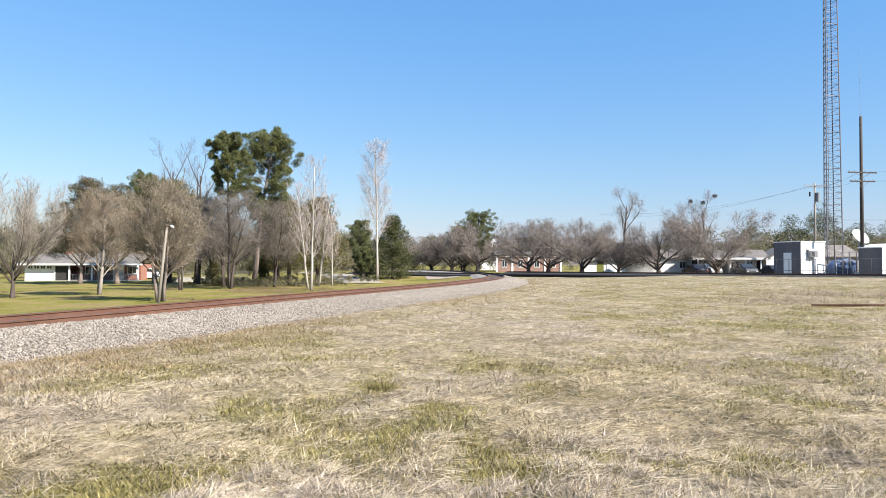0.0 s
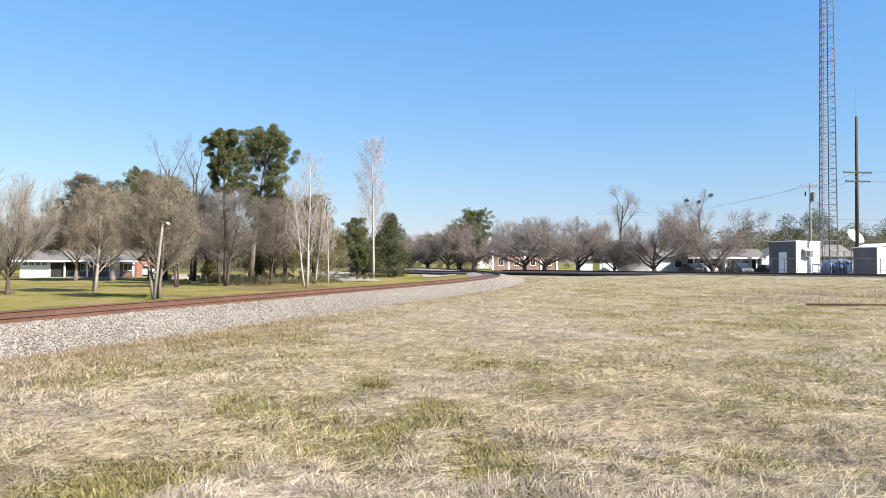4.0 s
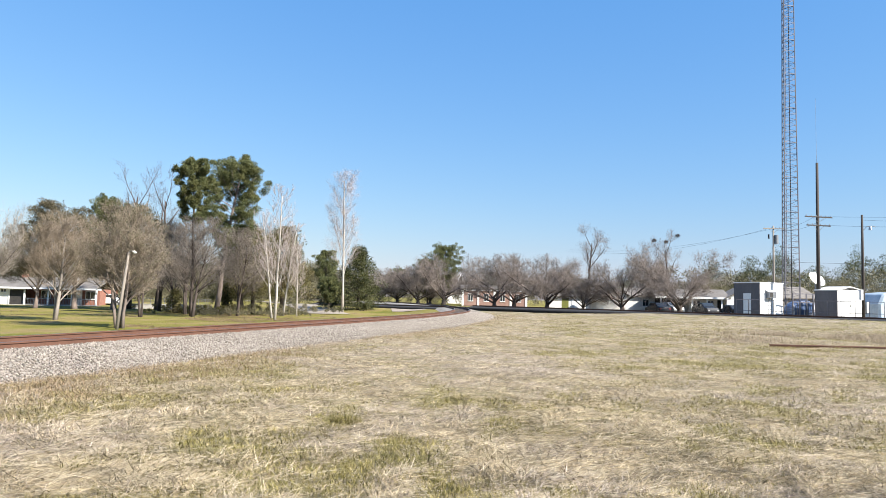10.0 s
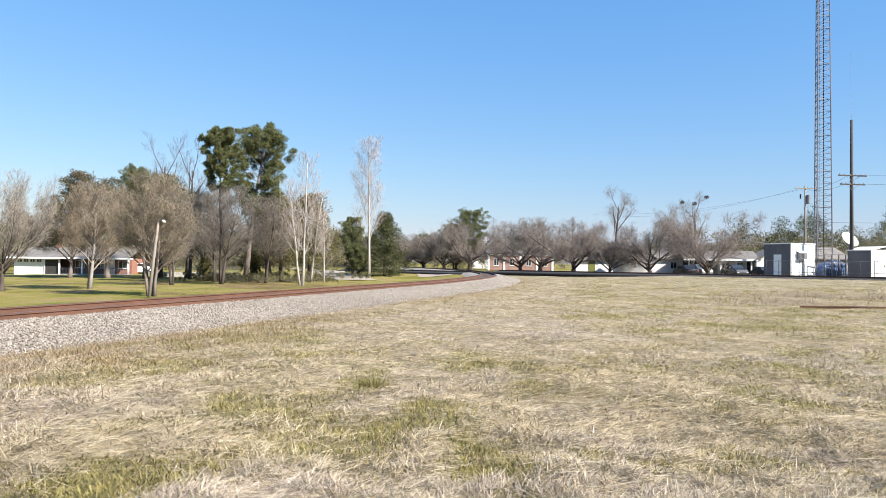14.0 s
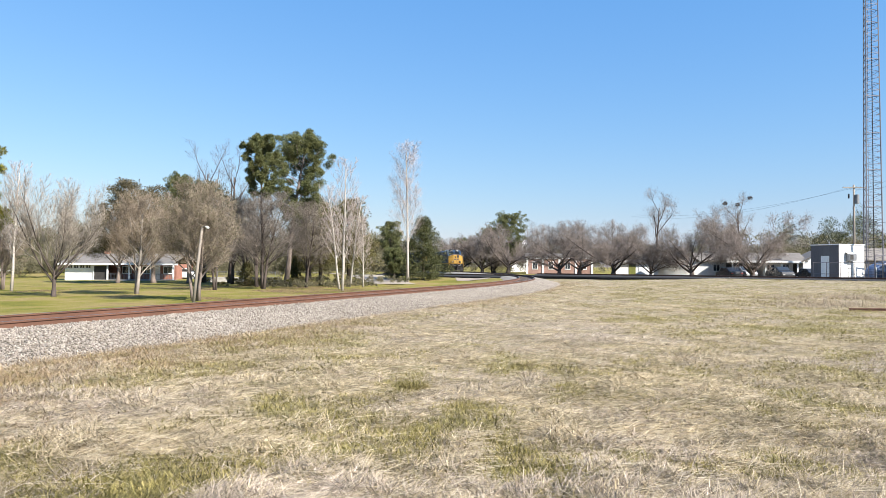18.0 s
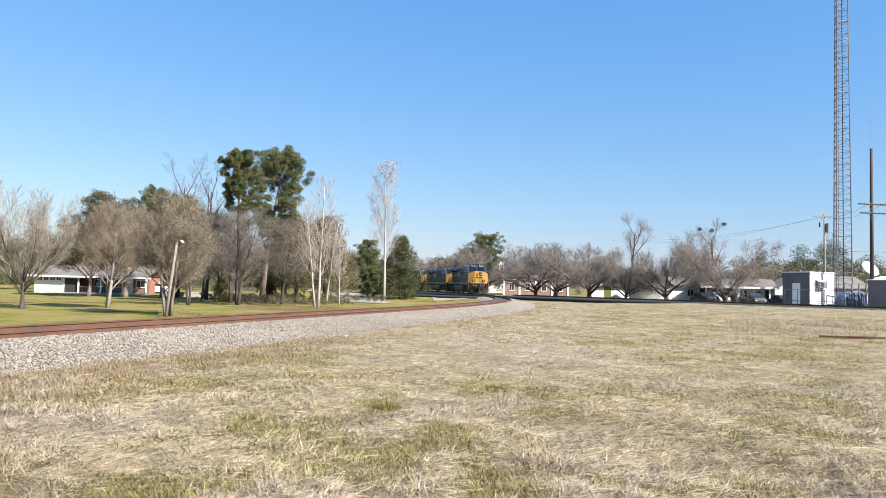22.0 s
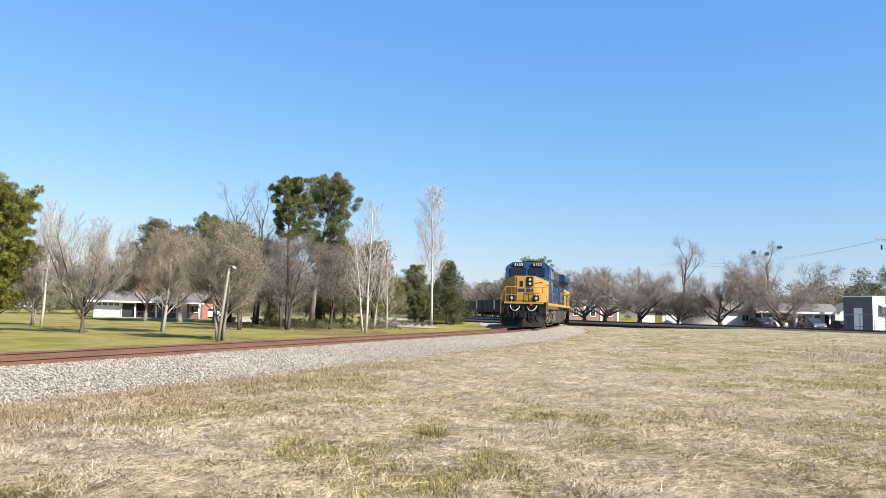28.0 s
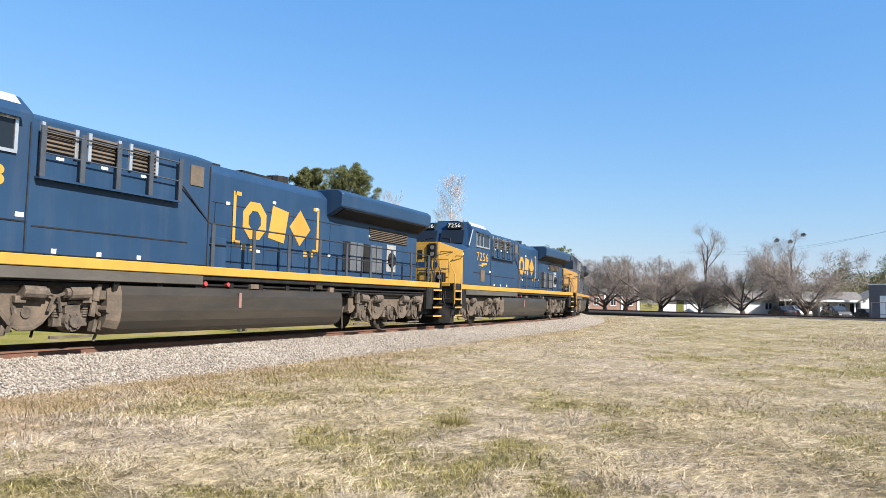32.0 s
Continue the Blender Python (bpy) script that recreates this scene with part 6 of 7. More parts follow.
        clutter.path([(X + e * 0.1, -1.35, 1.12), (X + e * 0.2, -0.8, 1.05), (X + e * 0.34, 0, 1.08), (X + e * 0.2, 0.8, 1.05), (X + e * 0.1, 1.35, 1.12)], 0.022, 5)
        clutter.box(*sorted((X, X + e * 0.3)), -0.34, 0.34, 1.06, 1.18)
        P("end_gear", clutter, MAT_BLACK, "black hoses, brackets and cut lever")
        P("valve", Geo().tube((X + e * 0.02, 0.5, 1.55), (X + e * 0.12, 0.5, 1.55), 0.09, n=10), MAT_RED)
        P("buffer_stripe", Geo().box(*sorted((X, X + e * 0.02)), -1.3, 1.3, 1.62, 1.74), yellow)
        for s in (-1, 1):
            sx0, sx1 = (10.1, 10.82) if e > 0 else (-10.7, -9.95)
            well = P("step_well", Geo().box(sx0 - (0.5 if e > 0 else 0), sx1 + (0 if e > 0 else 0.5), *sorted((s * 1.0, s * 1.18)), 0.5, 1.70).box(*((sx0 - 0.55, sx0 - 0.05) if e > 0 else (sx1 + 0.05, sx1 + 0.55)), *sorted((s * 1.40, s * 1.5)), 0.72, 1.72), MAT_BLACK)
            for k in range(4):
                P("step", Geo().box(sx0, sx1, *sorted((s * 1.18, s * 1.52)), 0.42 + 0.33 * k, 0.46 + 0.33 * k), MAT_BLACK, par=well)
                P("step_edge", Geo().box(sx0, sx1, *sorted((s * 1.52, s * 1.535)), 0.41 + 0.33 * k, 0.47 + 0.33 * k), yellow, par=well)
            rl = Geo().path([(sx0 if e > 0 else sx1, s * 1.5, 0.9), (sx0 if e > 0 else sx1, s * 1.5, 1.9), (sx0 - e * 0.25 if e > 0 else sx1 + 0.25, s * 1.45, 2.75)], 0.02, 6)
            rl.path([(sx1 if e > 0 else sx0, s * 1.5, 0.9), (sx1 if e > 0 else sx0, s * 1.5, 2.1), (sx1 if e > 0 else sx0, s * 1.2, 2.72)], 0.02, 6)
            P("grab_rail", rl, yellow if e > 0 else MAT_RAILING, par=well)
            bar = Geo()
            for y in (0.45, 0.8, 1.2):
                bar.tube((X - e * 0.08, s * y, 1.7), (X - e * 0.08, s * y, 2.72), 0.018, n=6)
            bar.tube((X - e * 0.08, s * 0.45, 2.72), (X - e * 0.08, s * 1.2, 2.72), 0.024, n=6)
            bar.tube((X - e * 0.08, s * 0.45, 2.2), (X - e * 0.08, s * 1.2, 2.2), 0.018, n=6)
            P("end_railing", bar, yellow if e > 0 else MAT_RAILING, par=root)
            if e > 0:
                dl = P("ditch_light_box", Geo().box(10.52, 10.78, *sorted((s * 0.62, s * 0.98)), 1.80, 2.18), MAT_BLACK, bev=0.03)
                P("ditch_light", Geo().tube((10.78, s * 0.80, 1.99), (10.82, s * 0.80, 1.99), 0.095, 0.085, 16), MAT_LAMP_DIM if lit else MAT_LENS, "lit ditch light" if lit else "unlit ditch light", par=dl)
                P("anti_climber", Geo().box(10.1, 10.85, *sorted((s * 0.2, s * 1.45)), 1.70, 1.745), MAT_BLACK)
    # trucks
    for cx in (7.1, -7.1):
        tr = part("truck", TRUCK_BOLSTER, None, root, "dusty three-axle truck", m=pose(cx, 0, 0))
        for fr_me, gear_me in TRUCK_SIDES:
            part("side_frame", fr_me, None, tr)
            part("brake_gear", gear_me, None, tr)
        for ax_x in (-1.85, 0, 1.85):
            part("wheelset", LOCO_AXLE, None, tr, m=pose(ax_x, 0, LOCO_R))
    return root


def build_wagon():
    """Open gondola with ribbed sides on two two-axle trucks."""
    root = thing("gondola_wagon", pose(0, 0, 0), "open dark grey gondola wagon with ribbed steel sides", "wagon", "wagons of the train")
    L, W, z0, z1 = 7.3, 1.5, 1.05, 3.15
    body = Geo()
    body.box(-L, L, W - 0.05, W, z0, z1).box(-L, L, -W, -W + 0.05, z0, z1).box(-L, -L + 0.05, -W, W, z0, z1).box(L - 0.05, L, -W, W, z0, z1).box(-L, L, -W, W, z0 - 0.1, z0)
    b = part("body", body, MAT_GONDOLA, root, "", 0.01)
    rib_me = mesh_of("rib", Geo().box(-0.06, 0.06, 0, 0.09, z0, z1 - 0.1), MAT_GONDOLA)
    for k in range(13):
        x = -L + 0.3 + k * (2 * L - 0.6) / 12
        part("rib", rib_me, None, b, m=pose(x, W, 0))
        part("rib", rib_me, None, b, m=pose(x, -W, 0, 0, 0, 180))
    part("top_chord", Geo().box(-L, L, W - 0.05, W + 0.1, z1 - 0.1, z1).box(-L, L, -W - 0.1, -W + 0.05, z1 - 0.1, z1), MAT_GONDOLA, b)
    part("placard", Geo().box(-6.6, -6.1, W + 0.1, W + 0.11, 1.25, 1.6), MAT_WHITE, b)
    part("centre_sill", Geo().box(-L - 0.7, L + 0.7, -0.2, 0.2, 0.75, 1.0), MAT_BLACK, root)
    side = Geo()
    for s in (-1, 1):
        y0, y1 = sorted((s * 0.95, s * 1.08))
        side.prism([(x, y0, z) for x, z in ((-1.15, 0.5), (-1.0, 0.62), (-0.4, 0.78), (0.4, 0.78), (1.0, 0.62), (1.15, 0.5), (1.0, 0.42), (0.7, 0.45), (0.35, 0.26), (-0.35, 0.26), (-0.7, 0.45), (-1.0, 0.42))], (0, y1 - y0, 0))
    side.box(-0.2, 0.2, -1.0, 1.0, 0.45, 0.75)
    side_me = mesh_of("truck", side, MAT_BLACK)
    for cx in (5.4, -5.4):
        tr = part("truck", side_me, None, root, m=pose(cx, 0, 0))
        for ax_x in (-0.88, 0.88):
            part("wheelset", CAR_AXLE, None, tr, m=pose(ax_x, 0, CAR_R))
    return root


TRAIN = []      # (thing, distance of its middle behind the leading coupler, half the truck spacing, wheel radius)
TRAIN.append((build_loco("3153", MAT_BLUE, MAT_YELLOW, "dark blue diesel locomotive with yellow nose, leading the train", True), 11.05, 7.1, LOCO_R))
TRAIN.append((build_loco("7256", MAT_BLUE, MAT_YELLOW, "dark blue diesel locomotive with yellow nose, second in the train"), 33.65, 7.1, LOCO_R))
TRAIN.append((build_loco("566", MAT_BLUE_OLD, MAT_YELLOW_OLD, "faded dark locomotive with dulled yellow nose, third in the train"), 56.2, 7.1, LOCO_R))
wagon = build_wagon()
for k in range(10):
    TRAIN.append((wagon if k == 0 else copy_thing(wagon, pose(0, 0, 0)), 76.0 + 16.2 * k, 5.4, CAR_R))


def on_curve(s):
    """Point of the curved track s metres from its near end."""
    i = min(max(int(s), 0), len(CURVE) - 2)
    return CURVE[i][0].lerp(CURVE[i + 1][0], s - i)


def along(s):
    return (on_curve(s + 0.5) - on_curve(s - 0.5)).normalized()


NOSE_AT, SPEED = 129.5, 10.3      # metres along the track at 25 s, metres a second


def lead(t):
    ease = max(0.0, 1 - abs(t - 29.9) / 1.5)
    return NOSE_AT - SPEED * (t - 25.0) + 0.55 * ease * ease * (3 - 2 * ease)


def motions():
    coarse = [k / 4 for k in range(129)]
    fine = [k / 15 for k in range(481)]
    for root, back, half, rad in TRAIN:
        rows, rel = [], ([], [])
        for t in coarse:
            s = max(lead(t) + back, half + 1.0)
            a, b = on_curve(s - half), on_curve(s + half)
            fwd = a - b
            ang = math.degrees(math.atan2(fwd.y, fwd.x))
            c = (a + b) / 2
            rows.append((t, pose(c.x, c.y, RAIL_Z, 0, 0, ang)))
            for k, sk in enumerate((s - half, s + half)):
                d = -along(sk)
                turn = math.degrees(math.atan2(d.y, d.x)) - ang
                turn = (turn + 180) % 360 - 180
                rel[k].append((t, pose(half if k == 0 else -half, 0, 0, 0, 0, turn)))
        walk(root, rows)
        trucks = sorted([o for o in root.children if o.name.startswith("truck")], key=lambda o: -o.matrix_local.translation.x)
        for k, tr in enumerate(trucks):
            walk(tr, rel[k])
            for ax in [o for o in tr.children if o.name.startswith("wheelset") and rad == LOCO_R]:
                x = ax.matrix_local.translation.x
                step = math.degrees(SPEED / rad)
                walk(ax, [(t, pose(x, 0, rad, 0, (step * t) % 360, 0)) for t in fine])


# ---- houses, shelters, poles ----
MAT_WALL = surface("white_painted_siding", (0.70, 0.69, 0.66), (0.80, 0.79, 0.76), 1.2, 12, 0.7, dirt=(0.5, 0.46, 0.4), dirt_amt=0.35, bumpy=0.1)
MAT_TRIM = surface("white_trim_paint", (0.74, 0.74, 0.72), (0.82, 0.82, 0.80), 2, 20, 0.6, bumpy=0.03)
MAT_ROOF = surface("grey_shingles", (0.118, 0.104, 0.090), (0.190, 0.172, 0.152), 1.4, 9, 0.9, dirt=(0.091, 0.084, 0.076), dirt_amt=0.5, bumpy=0.5)
MAT_BRICK = surface("red_brick", (0.20, 0.085, 0.06), (0.30, 0.14, 0.10), 1.5, 14, 0.9, dirt=(0.16, 0.10, 0.08), dirt_amt=0.4, bumpy=0.3)
MAT_PANE = glass_mat("window_glass", (0.03, 0.035, 0.04))
MAT_SHADE = surface("dark_fittings_and_shade", (0.023, 0.021, 0.02), (0.046, 0.042, 0.038), 2, 10, 0.9, bumpy=0.1)
MAT_CONC = surface("pale_concrete", (0.319, 0.304, 0.281), (0.426, 0.41, 0.38), 1.0, 14, 0.9, dirt=(0.228, 0.205, 0.175), dirt_amt=0.5, bumpy=0.2)
MAT_SHELTER = surface("off_white_shelter_panel", (0.66, 0.66, 0.65), (0.76, 0.76, 0.75), 1.0, 12, 0.6, dirt=(0.45, 0.42, 0.38), dirt_amt=0.35, bumpy=0.08, stretch=(1, 1, 0.3))
MAT_POLE = surface("weathered_pole_wood", (0.032, 0.026, 0.023), (0.070, 0.058, 0.050), 2, 20, 0.9, stretch=(1, 1, 0.1), bumpy=0.3)
MAT_POLEPALE = surface("sun_bleached_pole_wood", (0.19, 0.165, 0.14), (0.30, 0.26, 0.22), 2, 20, 0.9, stretch=(1, 1, 0.1), bumpy=0.3)
MAT_SHADED_PANEL = surface("grey_shaded_shelter_panel", (0.085, 0.08, 0.088), (0.125, 0.118, 0.128), 1.0, 12, 0.6, dirt=(0.11, 0.105, 0.10), dirt_amt=0.4, bumpy=0.08, stretch=(1, 1, 0.3))
MAT_GALV = surface("galvanised_steel", (0.167, 0.175, 0.19), (0.243, 0.251, 0.266), 2, 20, 0.5, 0.5, bumpy=0.05)
MAT_TOWER = surface("dull_tower_steel", (0.099, 0.099, 0.114), (0.167, 0.152, 0.167), 0.4, 20, 0.6, 0.3, bumpy=0.0)
MAT_BLUETARP = surface("faded_blue_sheeting", (0.016, 0.045, 0.13), (0.055, 0.105, 0.22), 1.6, 10, 0.6, dirt=(0.342, 0.38, 0.418), dirt_amt=0.6, bumpy=0.4)
MAT_PALETARP = surface("pale_blue_sheeting", (0.243, 0.319, 0.395), (0.38, 0.441, 0.502), 1.2, 10, 0.6, bumpy=0.4)
MAT_ROAD = surface("pale_old_asphalt", (0.24, 0.20, 0.155), (0.33, 0.28, 0.22), 0.5, 12, 0.9, bumpy=0.2)
MAT_OLIVEPANEL = surface("olive_green_panel", (0.122, 0.129, 0.023), (0.167, 0.175, 0.038), 1.5, 12, 0.8, bumpy=0.1)
MAT_CARWHITE = surface("white_car_paint", (0.62, 0.63, 0.64), (0.70, 0.71, 0.72), 1, 10, 0.25, bumpy=0.0)
MAT_CARDARK = surface("dark_car_paint", (0.02, 0.022, 0.026), (0.04, 0.042, 0.047), 1, 10, 0.25, bumpy=0.0)
MAT_CARSILVER = surface("silver_car_paint", (0.228, 0.236, 0.243), (0.304, 0.312, 0.319), 1, 10, 0.3, 0.5, bumpy=0.0)
MAT_TYRE = surface("black_tyre_rubber", (0.012, 0.012, 0.012), (0.025, 0.025, 0.025), 4, 30, 0.9, bumpy=0.1)


def window(root, x, z, w, h, y=0.0, name="window"):
    """Window in a wall that faces -y of its house."""
    fr = Geo().box(x - w / 2, x + w / 2, y - 0.05, y, z, z + 0.07).box(x - w / 2, x + w / 2, y - 0.05, y, z + h - 0.07, z + h).box(x - w / 2, x - w / 2 + 0.07, y - 0.05, y, z + 0.07, z + h - 0.07) \
        .box(x + w / 2 - 0.07, x + w / 2, y - 0.05, y, z + 0.07, z + h - 0.07).box(x - 0.02, x + 0.02, y - 0.045, y, z + 0.07, z + h - 0.07)
    o = part(name, fr, MAT_TRIM, root)
    part("pane", Geo().box(x - w / 2 + 0.07, x + w / 2 - 0.07, y - 0.02, y - 0.01, z + 0.07, z + h - 0.07), MAT_PANE, o, "dark window glass")
    part("sill", Geo().box(x - w / 2 - 0.06, x + w / 2 + 0.06, y - 0.10, y, z - 0.05, z), MAT_TRIM, o)
    return o


def gable_roof(x0, x1, y0, y1, z0, z1, ridge="x", eave=0.4, th=0.14):
    g = Geo()
    if ridge == "x":
        ym = (y0 + y1) / 2
        for a, s in ((y0 - eave, 1), (y1 + eave, -1)):
            g.prism([(x0 - eave, a, z0 - 0.1), (x0 - eave, ym, z1), (x0 - eave, ym, z1 + th), (x0 - eave, a, z0 - 0.1 + th)], (x1 - x0 + 2 * eave, 0, 0))
    else:
        xm = (x0 + x1) / 2
        for a in (x0 - eave, x1 + eave):
            g.prism([(a, y0 - eave, z0 - 0.1), (xm, y0 - eave, z1), (xm, y0 - eave, z1 + th), (a, y0 - eave, z0 - 0.1 + th)], (0, y1 - y0 + 2 * eave, 0))
    return g


def ranch_house():
    h = thing("house", pose(-55.8, 95.0, -0.66, 0, 0, 0), "long low white and brick ranch house with a grey roof", "house")
    part("wall", Geo().box(0, 4.0, 0, 8, 0, 2.3), MAT_WALL, h, "white painted wall", 0.01)
    part("wall", Geo().box(4.0, 14.6, 2.2, 8, 0, 2.3), MAT_BRICK, h, "recessed red brick wall", 0.01)
    roof = Geo().prism([(-0.6, -0.7, 2.25), (-0.6, 4.0, 3.62), (-0.6, 8.6, 2.25), (-0.6, 8.6, 2.40), (-0.6, 4.0, 3.80), (-0.6, -0.7, 2.40)], (15.9, 0, 0))
    part("roof", roof, MAT_ROOF, h, "grey shingle roof")
    part("fascia", Geo().box(-0.6, 16.0, -0.76, -0.702, 2.16, 2.38), MAT_TRIM, h)
    part("chimney", Geo().box(3.6, 4.2, 3.6, 4.2, 3.0, 4.15), MAT_BRICK, h)
    for k in range(4):
        window(h, 0.75 + 0.85 * k, 1.65, 0.75, 0.5)
    fr = part("porch_screen", Geo().box(4.0, 4.12, -0.1, 0.0, 0, 2.2).box(5.9, 6.02, -0.1, 0, 0, 2.2).box(4.12, 5.9, -0.1, 0, 2.05, 2.2), MAT_TRIM, h)
    part("screen_mesh", Geo().box(4.12, 5.9, -0.06, -0.04, 0.05, 2.05), MAT_SHADE, fr, "dark insect screen")
    for x in (6.1, 9.1, 12.1, 15.2):
        part("porch_post", Geo().box(x - 0.09, x + 0.09, -0.35, -0.17, 0, 2.2), MAT_TRIM, h, "", 0.01)
    part("porch_floor", Geo().box(4.0, 15.4, -0.5, 2.2, 0, 0.14), MAT_CONC, h)
    for i, (a, b) in enumerate(((6.2, 9.0), (9.2, 12.0), (12.2, 15.1))):
        g = Geo().box(a, b, -0.29, -0.24, 0.92, 0.98).box(a, b, -0.29, -0.24, 0.2, 0.25)
        for k in range(14):
            x = a + (b - a) * (k + 0.5) / 14
            g.box(x - 0.015, x + 0.015, -0.28, -0.25, 0.25, 0.92)
        part("porch_railing", g, MAT_GALV, h)
    for x in (7.6, 10.4, 13.4):
        window(h, x, 0.95, 1.3, 1.05, 2.2)
    part("door", Geo().box(11.45, 12.3, 2.14, 2.2, 0.14, 2.15), MAT_TRIM, h)


ranch_house()


def car(x, y, z, rz, paint_mat, label, tall=0.0):
    c = thing("car", pose(x, y, z, 0, 0, rz), label, "car")
    h = 1.0 + 0.25 * tall
    prof = [(-2.2, 0.35), (-2.25, 0.75), (-2.05, h), (-1.5, h + 0.06), (-1.0 + 0.1 * tall, 1.5 + 0.25 * tall), (0.55, 1.52 + 0.25 * tall), (1.15, h + 0.02), (2.0, h - 0.12), (2.25, 0.7), (2.2, 0.35)]
    part("body", Geo().prism([(px, -0.88, pz) for px, pz in prof], (0, 1.76, 0)), paint_mat, c, "", 0.06)
    for s in (-1, 1):
        y0, y1 = sorted((s * 0.885, s * 0.892))
        part("side_window", Geo().prism([(-1.25, y0, h + 0.08), (0.95, y0, h + 0.06), (0.5, y0, 1.43 + 0.25 * tall), (-0.9, y0, 1.43 + 0.25 * tall)], (0, y1 - y0, 0)), MAT_PANE, c)
        for wx in (-1.35, 1.4):
            w = part("wheel", Geo().tube((wx, s * 0.70, 0.33), (wx, s * 0.90, 0.33), 0.33, n=18), MAT_TYRE, c)
            part("rim", Geo().tube((wx, s * 0.90, 0.33), (wx, s * 0.915, 0.33), 0.2, n=12), MAT_SILVER, w)
        part("tail_light", Geo().box(-2.27, -2.2, *sorted((s * 0.55, s * 0.85)), 0.72, 0.88), MAT_RED, c)
        part("headlight", Geo().box(2.2, 2.27, *sorted((s * 0.5, s * 0.82)), 0.62, 0.76), MAT_SILVER, c)
    part("windscreen", Geo().prism([(1.12, -0.75, h + 0.06), (1.12, 0.75, h + 0.06), (0.62, 0.7, 1.46 + 0.25 * tall), (0.62, -0.7, 1.46 + 0.25 * tall)], (0.012, 0, 0.012)), MAT_PANE, c)
    return c


car(-41.2, 100.0, -0.62, 5, MAT_CARWHITE, "white car parked beside the ranch house", 0.6)


def street_lamp():
    l = thing("street_lamp", pose(-16.55, 41.4, -0.66), "leaning pale wooden lamp pole with a curved arm", "street lamp")
    part("pole", Geo().path([(0, 0, -0.2), (0.24, 0, 2.2), (0.48, 0, 4.45)], [0.10, 0.085, 0.065], 10), MAT_POLEPALE, l, "", 0, True)
    part("arm", Geo().path([(0.46, 0, 4.3), (0.52, -0.04, 4.46), (0.62, -0.08, 4.52), (0.76, -0.1, 4.50)], 0.025, 6), MAT_GALV, l)
    hd = part("lamp_head", Geo().path([(0.70, -0.1, 4.50), (0.82, -0.12, 4.47), (0.95, -0.14, 4.42)], [0.03, 0.075, 0.04], 8), MAT_TRIM, l)
    part("lens", Geo().tube((0.84, -0.12, 4.42), (0.84, -0.12, 4.36), 0.06, 0.05, 10), MAT_SILVER, hd)


street_lamp()


def fence_run():
    f = thing("fence", pose(0, 0, -0.62), "grey chain-link fence on steel posts behind the pines", "fence")
    mesh_g = Geo()
    for k in range(11):
        x = -33.5 + 0.85 * k
        part("post", Geo().tube((x, 92, 0), (x, 92, 1.35), 0.03, n=6), MAT_GALV, f)
    part("top_rail", Geo().tube((-33.5, 92, 1.33), (-25.0, 92, 1.33), 0.02, n=6), MAT_GALV, f)
    for k in range(60):
        x = -33.5 + k * 8.5 / 60
        mesh_g.tube((x, 92, 0.05), (x + 0.5 if k < 56 else x, 92, 1.3), 0.006, n=3, cap=False)
        mesh_g.tube((x + 0.5 if k < 56 else x, 92, 0.05), (x, 92, 1.3), 0.006, n=3, cap=False)
    part("wire_mesh", mesh_g, MAT_GALV, f)
    w = thing("low_wall", pose(-28.5, 88.5, -0.62, 0, 0, 6), "low pale concrete wall with a sloping end", "wall")
    part("coping", Geo().box(-6, 4, -0.17, 0.17, 0.55, 0.66), MAT_CONC, w, "", 0.02)
    part("body", Geo().prism([(-6, -0.13, -0.1), (4.6, -0.13, -0.1), (4.0, -0.13, 0.55), (-6, -0.13, 0.55)], (0, 0.26, 0)), MAT_CONC, w)


fence_run()


def lane():
    pts = [(-8.9, 82.0), (-11.5, 91.0), (-16.0, 106.0), (-24.0, 128.0), (-36, 155)]
    v, f = [], []
    for i, (x, y) in enumerate(pts):
        a, b = pts[max(i - 1, 0)], pts[min(i + 1, len(pts) - 1)]
        d = Vector((b[0] - a[0], b[1] - a[1], 0)).normalized()
        for k in (-1, 1):
            px, py = x + d.y * 2.4 * k, y - d.x * 2.4 * k
            v.append(Vector((px, py, float(ground_z(np.array([px]), np.array([py]))[0]) + 0.05)))
    f = [(2 * i, 2 * i + 1, 2 * i + 3, 2 * i + 2) for i in range(len(pts) - 1)]
    g = Geo()
    g.v, g.f = v, f
    tagged(part("road", g, MAT_ROAD), "pale narrow asphalt lane inside the curve", "road", kind="structure")


lane()
mk = thing("marker_post", pose(-5.9, 112.0, 0.0), "short white marker post beside the track", "post")
part("shaft", Geo().box(-0.08, 0.08, -0.04, 0.04, -0.2, 0.95), MAT_TRIM, mk, "", 0.01)
part("cap", Geo().box(-0.1, 0.1, -0.06, 0.06, 0.95, 1.0), MAT_TRIM, mk)


MAT_BRICK_PALE = surface("pale_brick", (0.235, 0.135, 0.105), (0.335, 0.215, 0.175), 0.6, 8, 0.9, bumpy=0.2)


def brick_hall():
    h = thing("brick_building", pose(11.2, 150, 0.05, 0, 0, -4), "single-storey pale brick building behind the street trees", "building")
    part("wall", Geo().box(0, 13.6, 0, 10, 0, 3.2), MAT_BRICK_PALE, h, "", 0.01)
    part("cornice", Geo().box(-0.2, 13.8, -0.25, 10.2, 3.2, 3.4), MAT_TRIM, h)
    part("roof", gable_roof(0, 13.6, 0, 10, 3.6, 4.3), MAT_ROOF, h)
    for x in (0.12, 3.4, 6.8, 10.2, 13.48):
        part("pilaster", Geo().box(x - 0.2, x + 0.2, -0.12, 0.0, 0, 3.2), MAT_TRIM, h, "white pilaster", 0.01)
    for x in (1.75, 5.1, 8.5, 11.85):
        window(h, x, 1.0, 1.1, 1.6)


brick_hall()


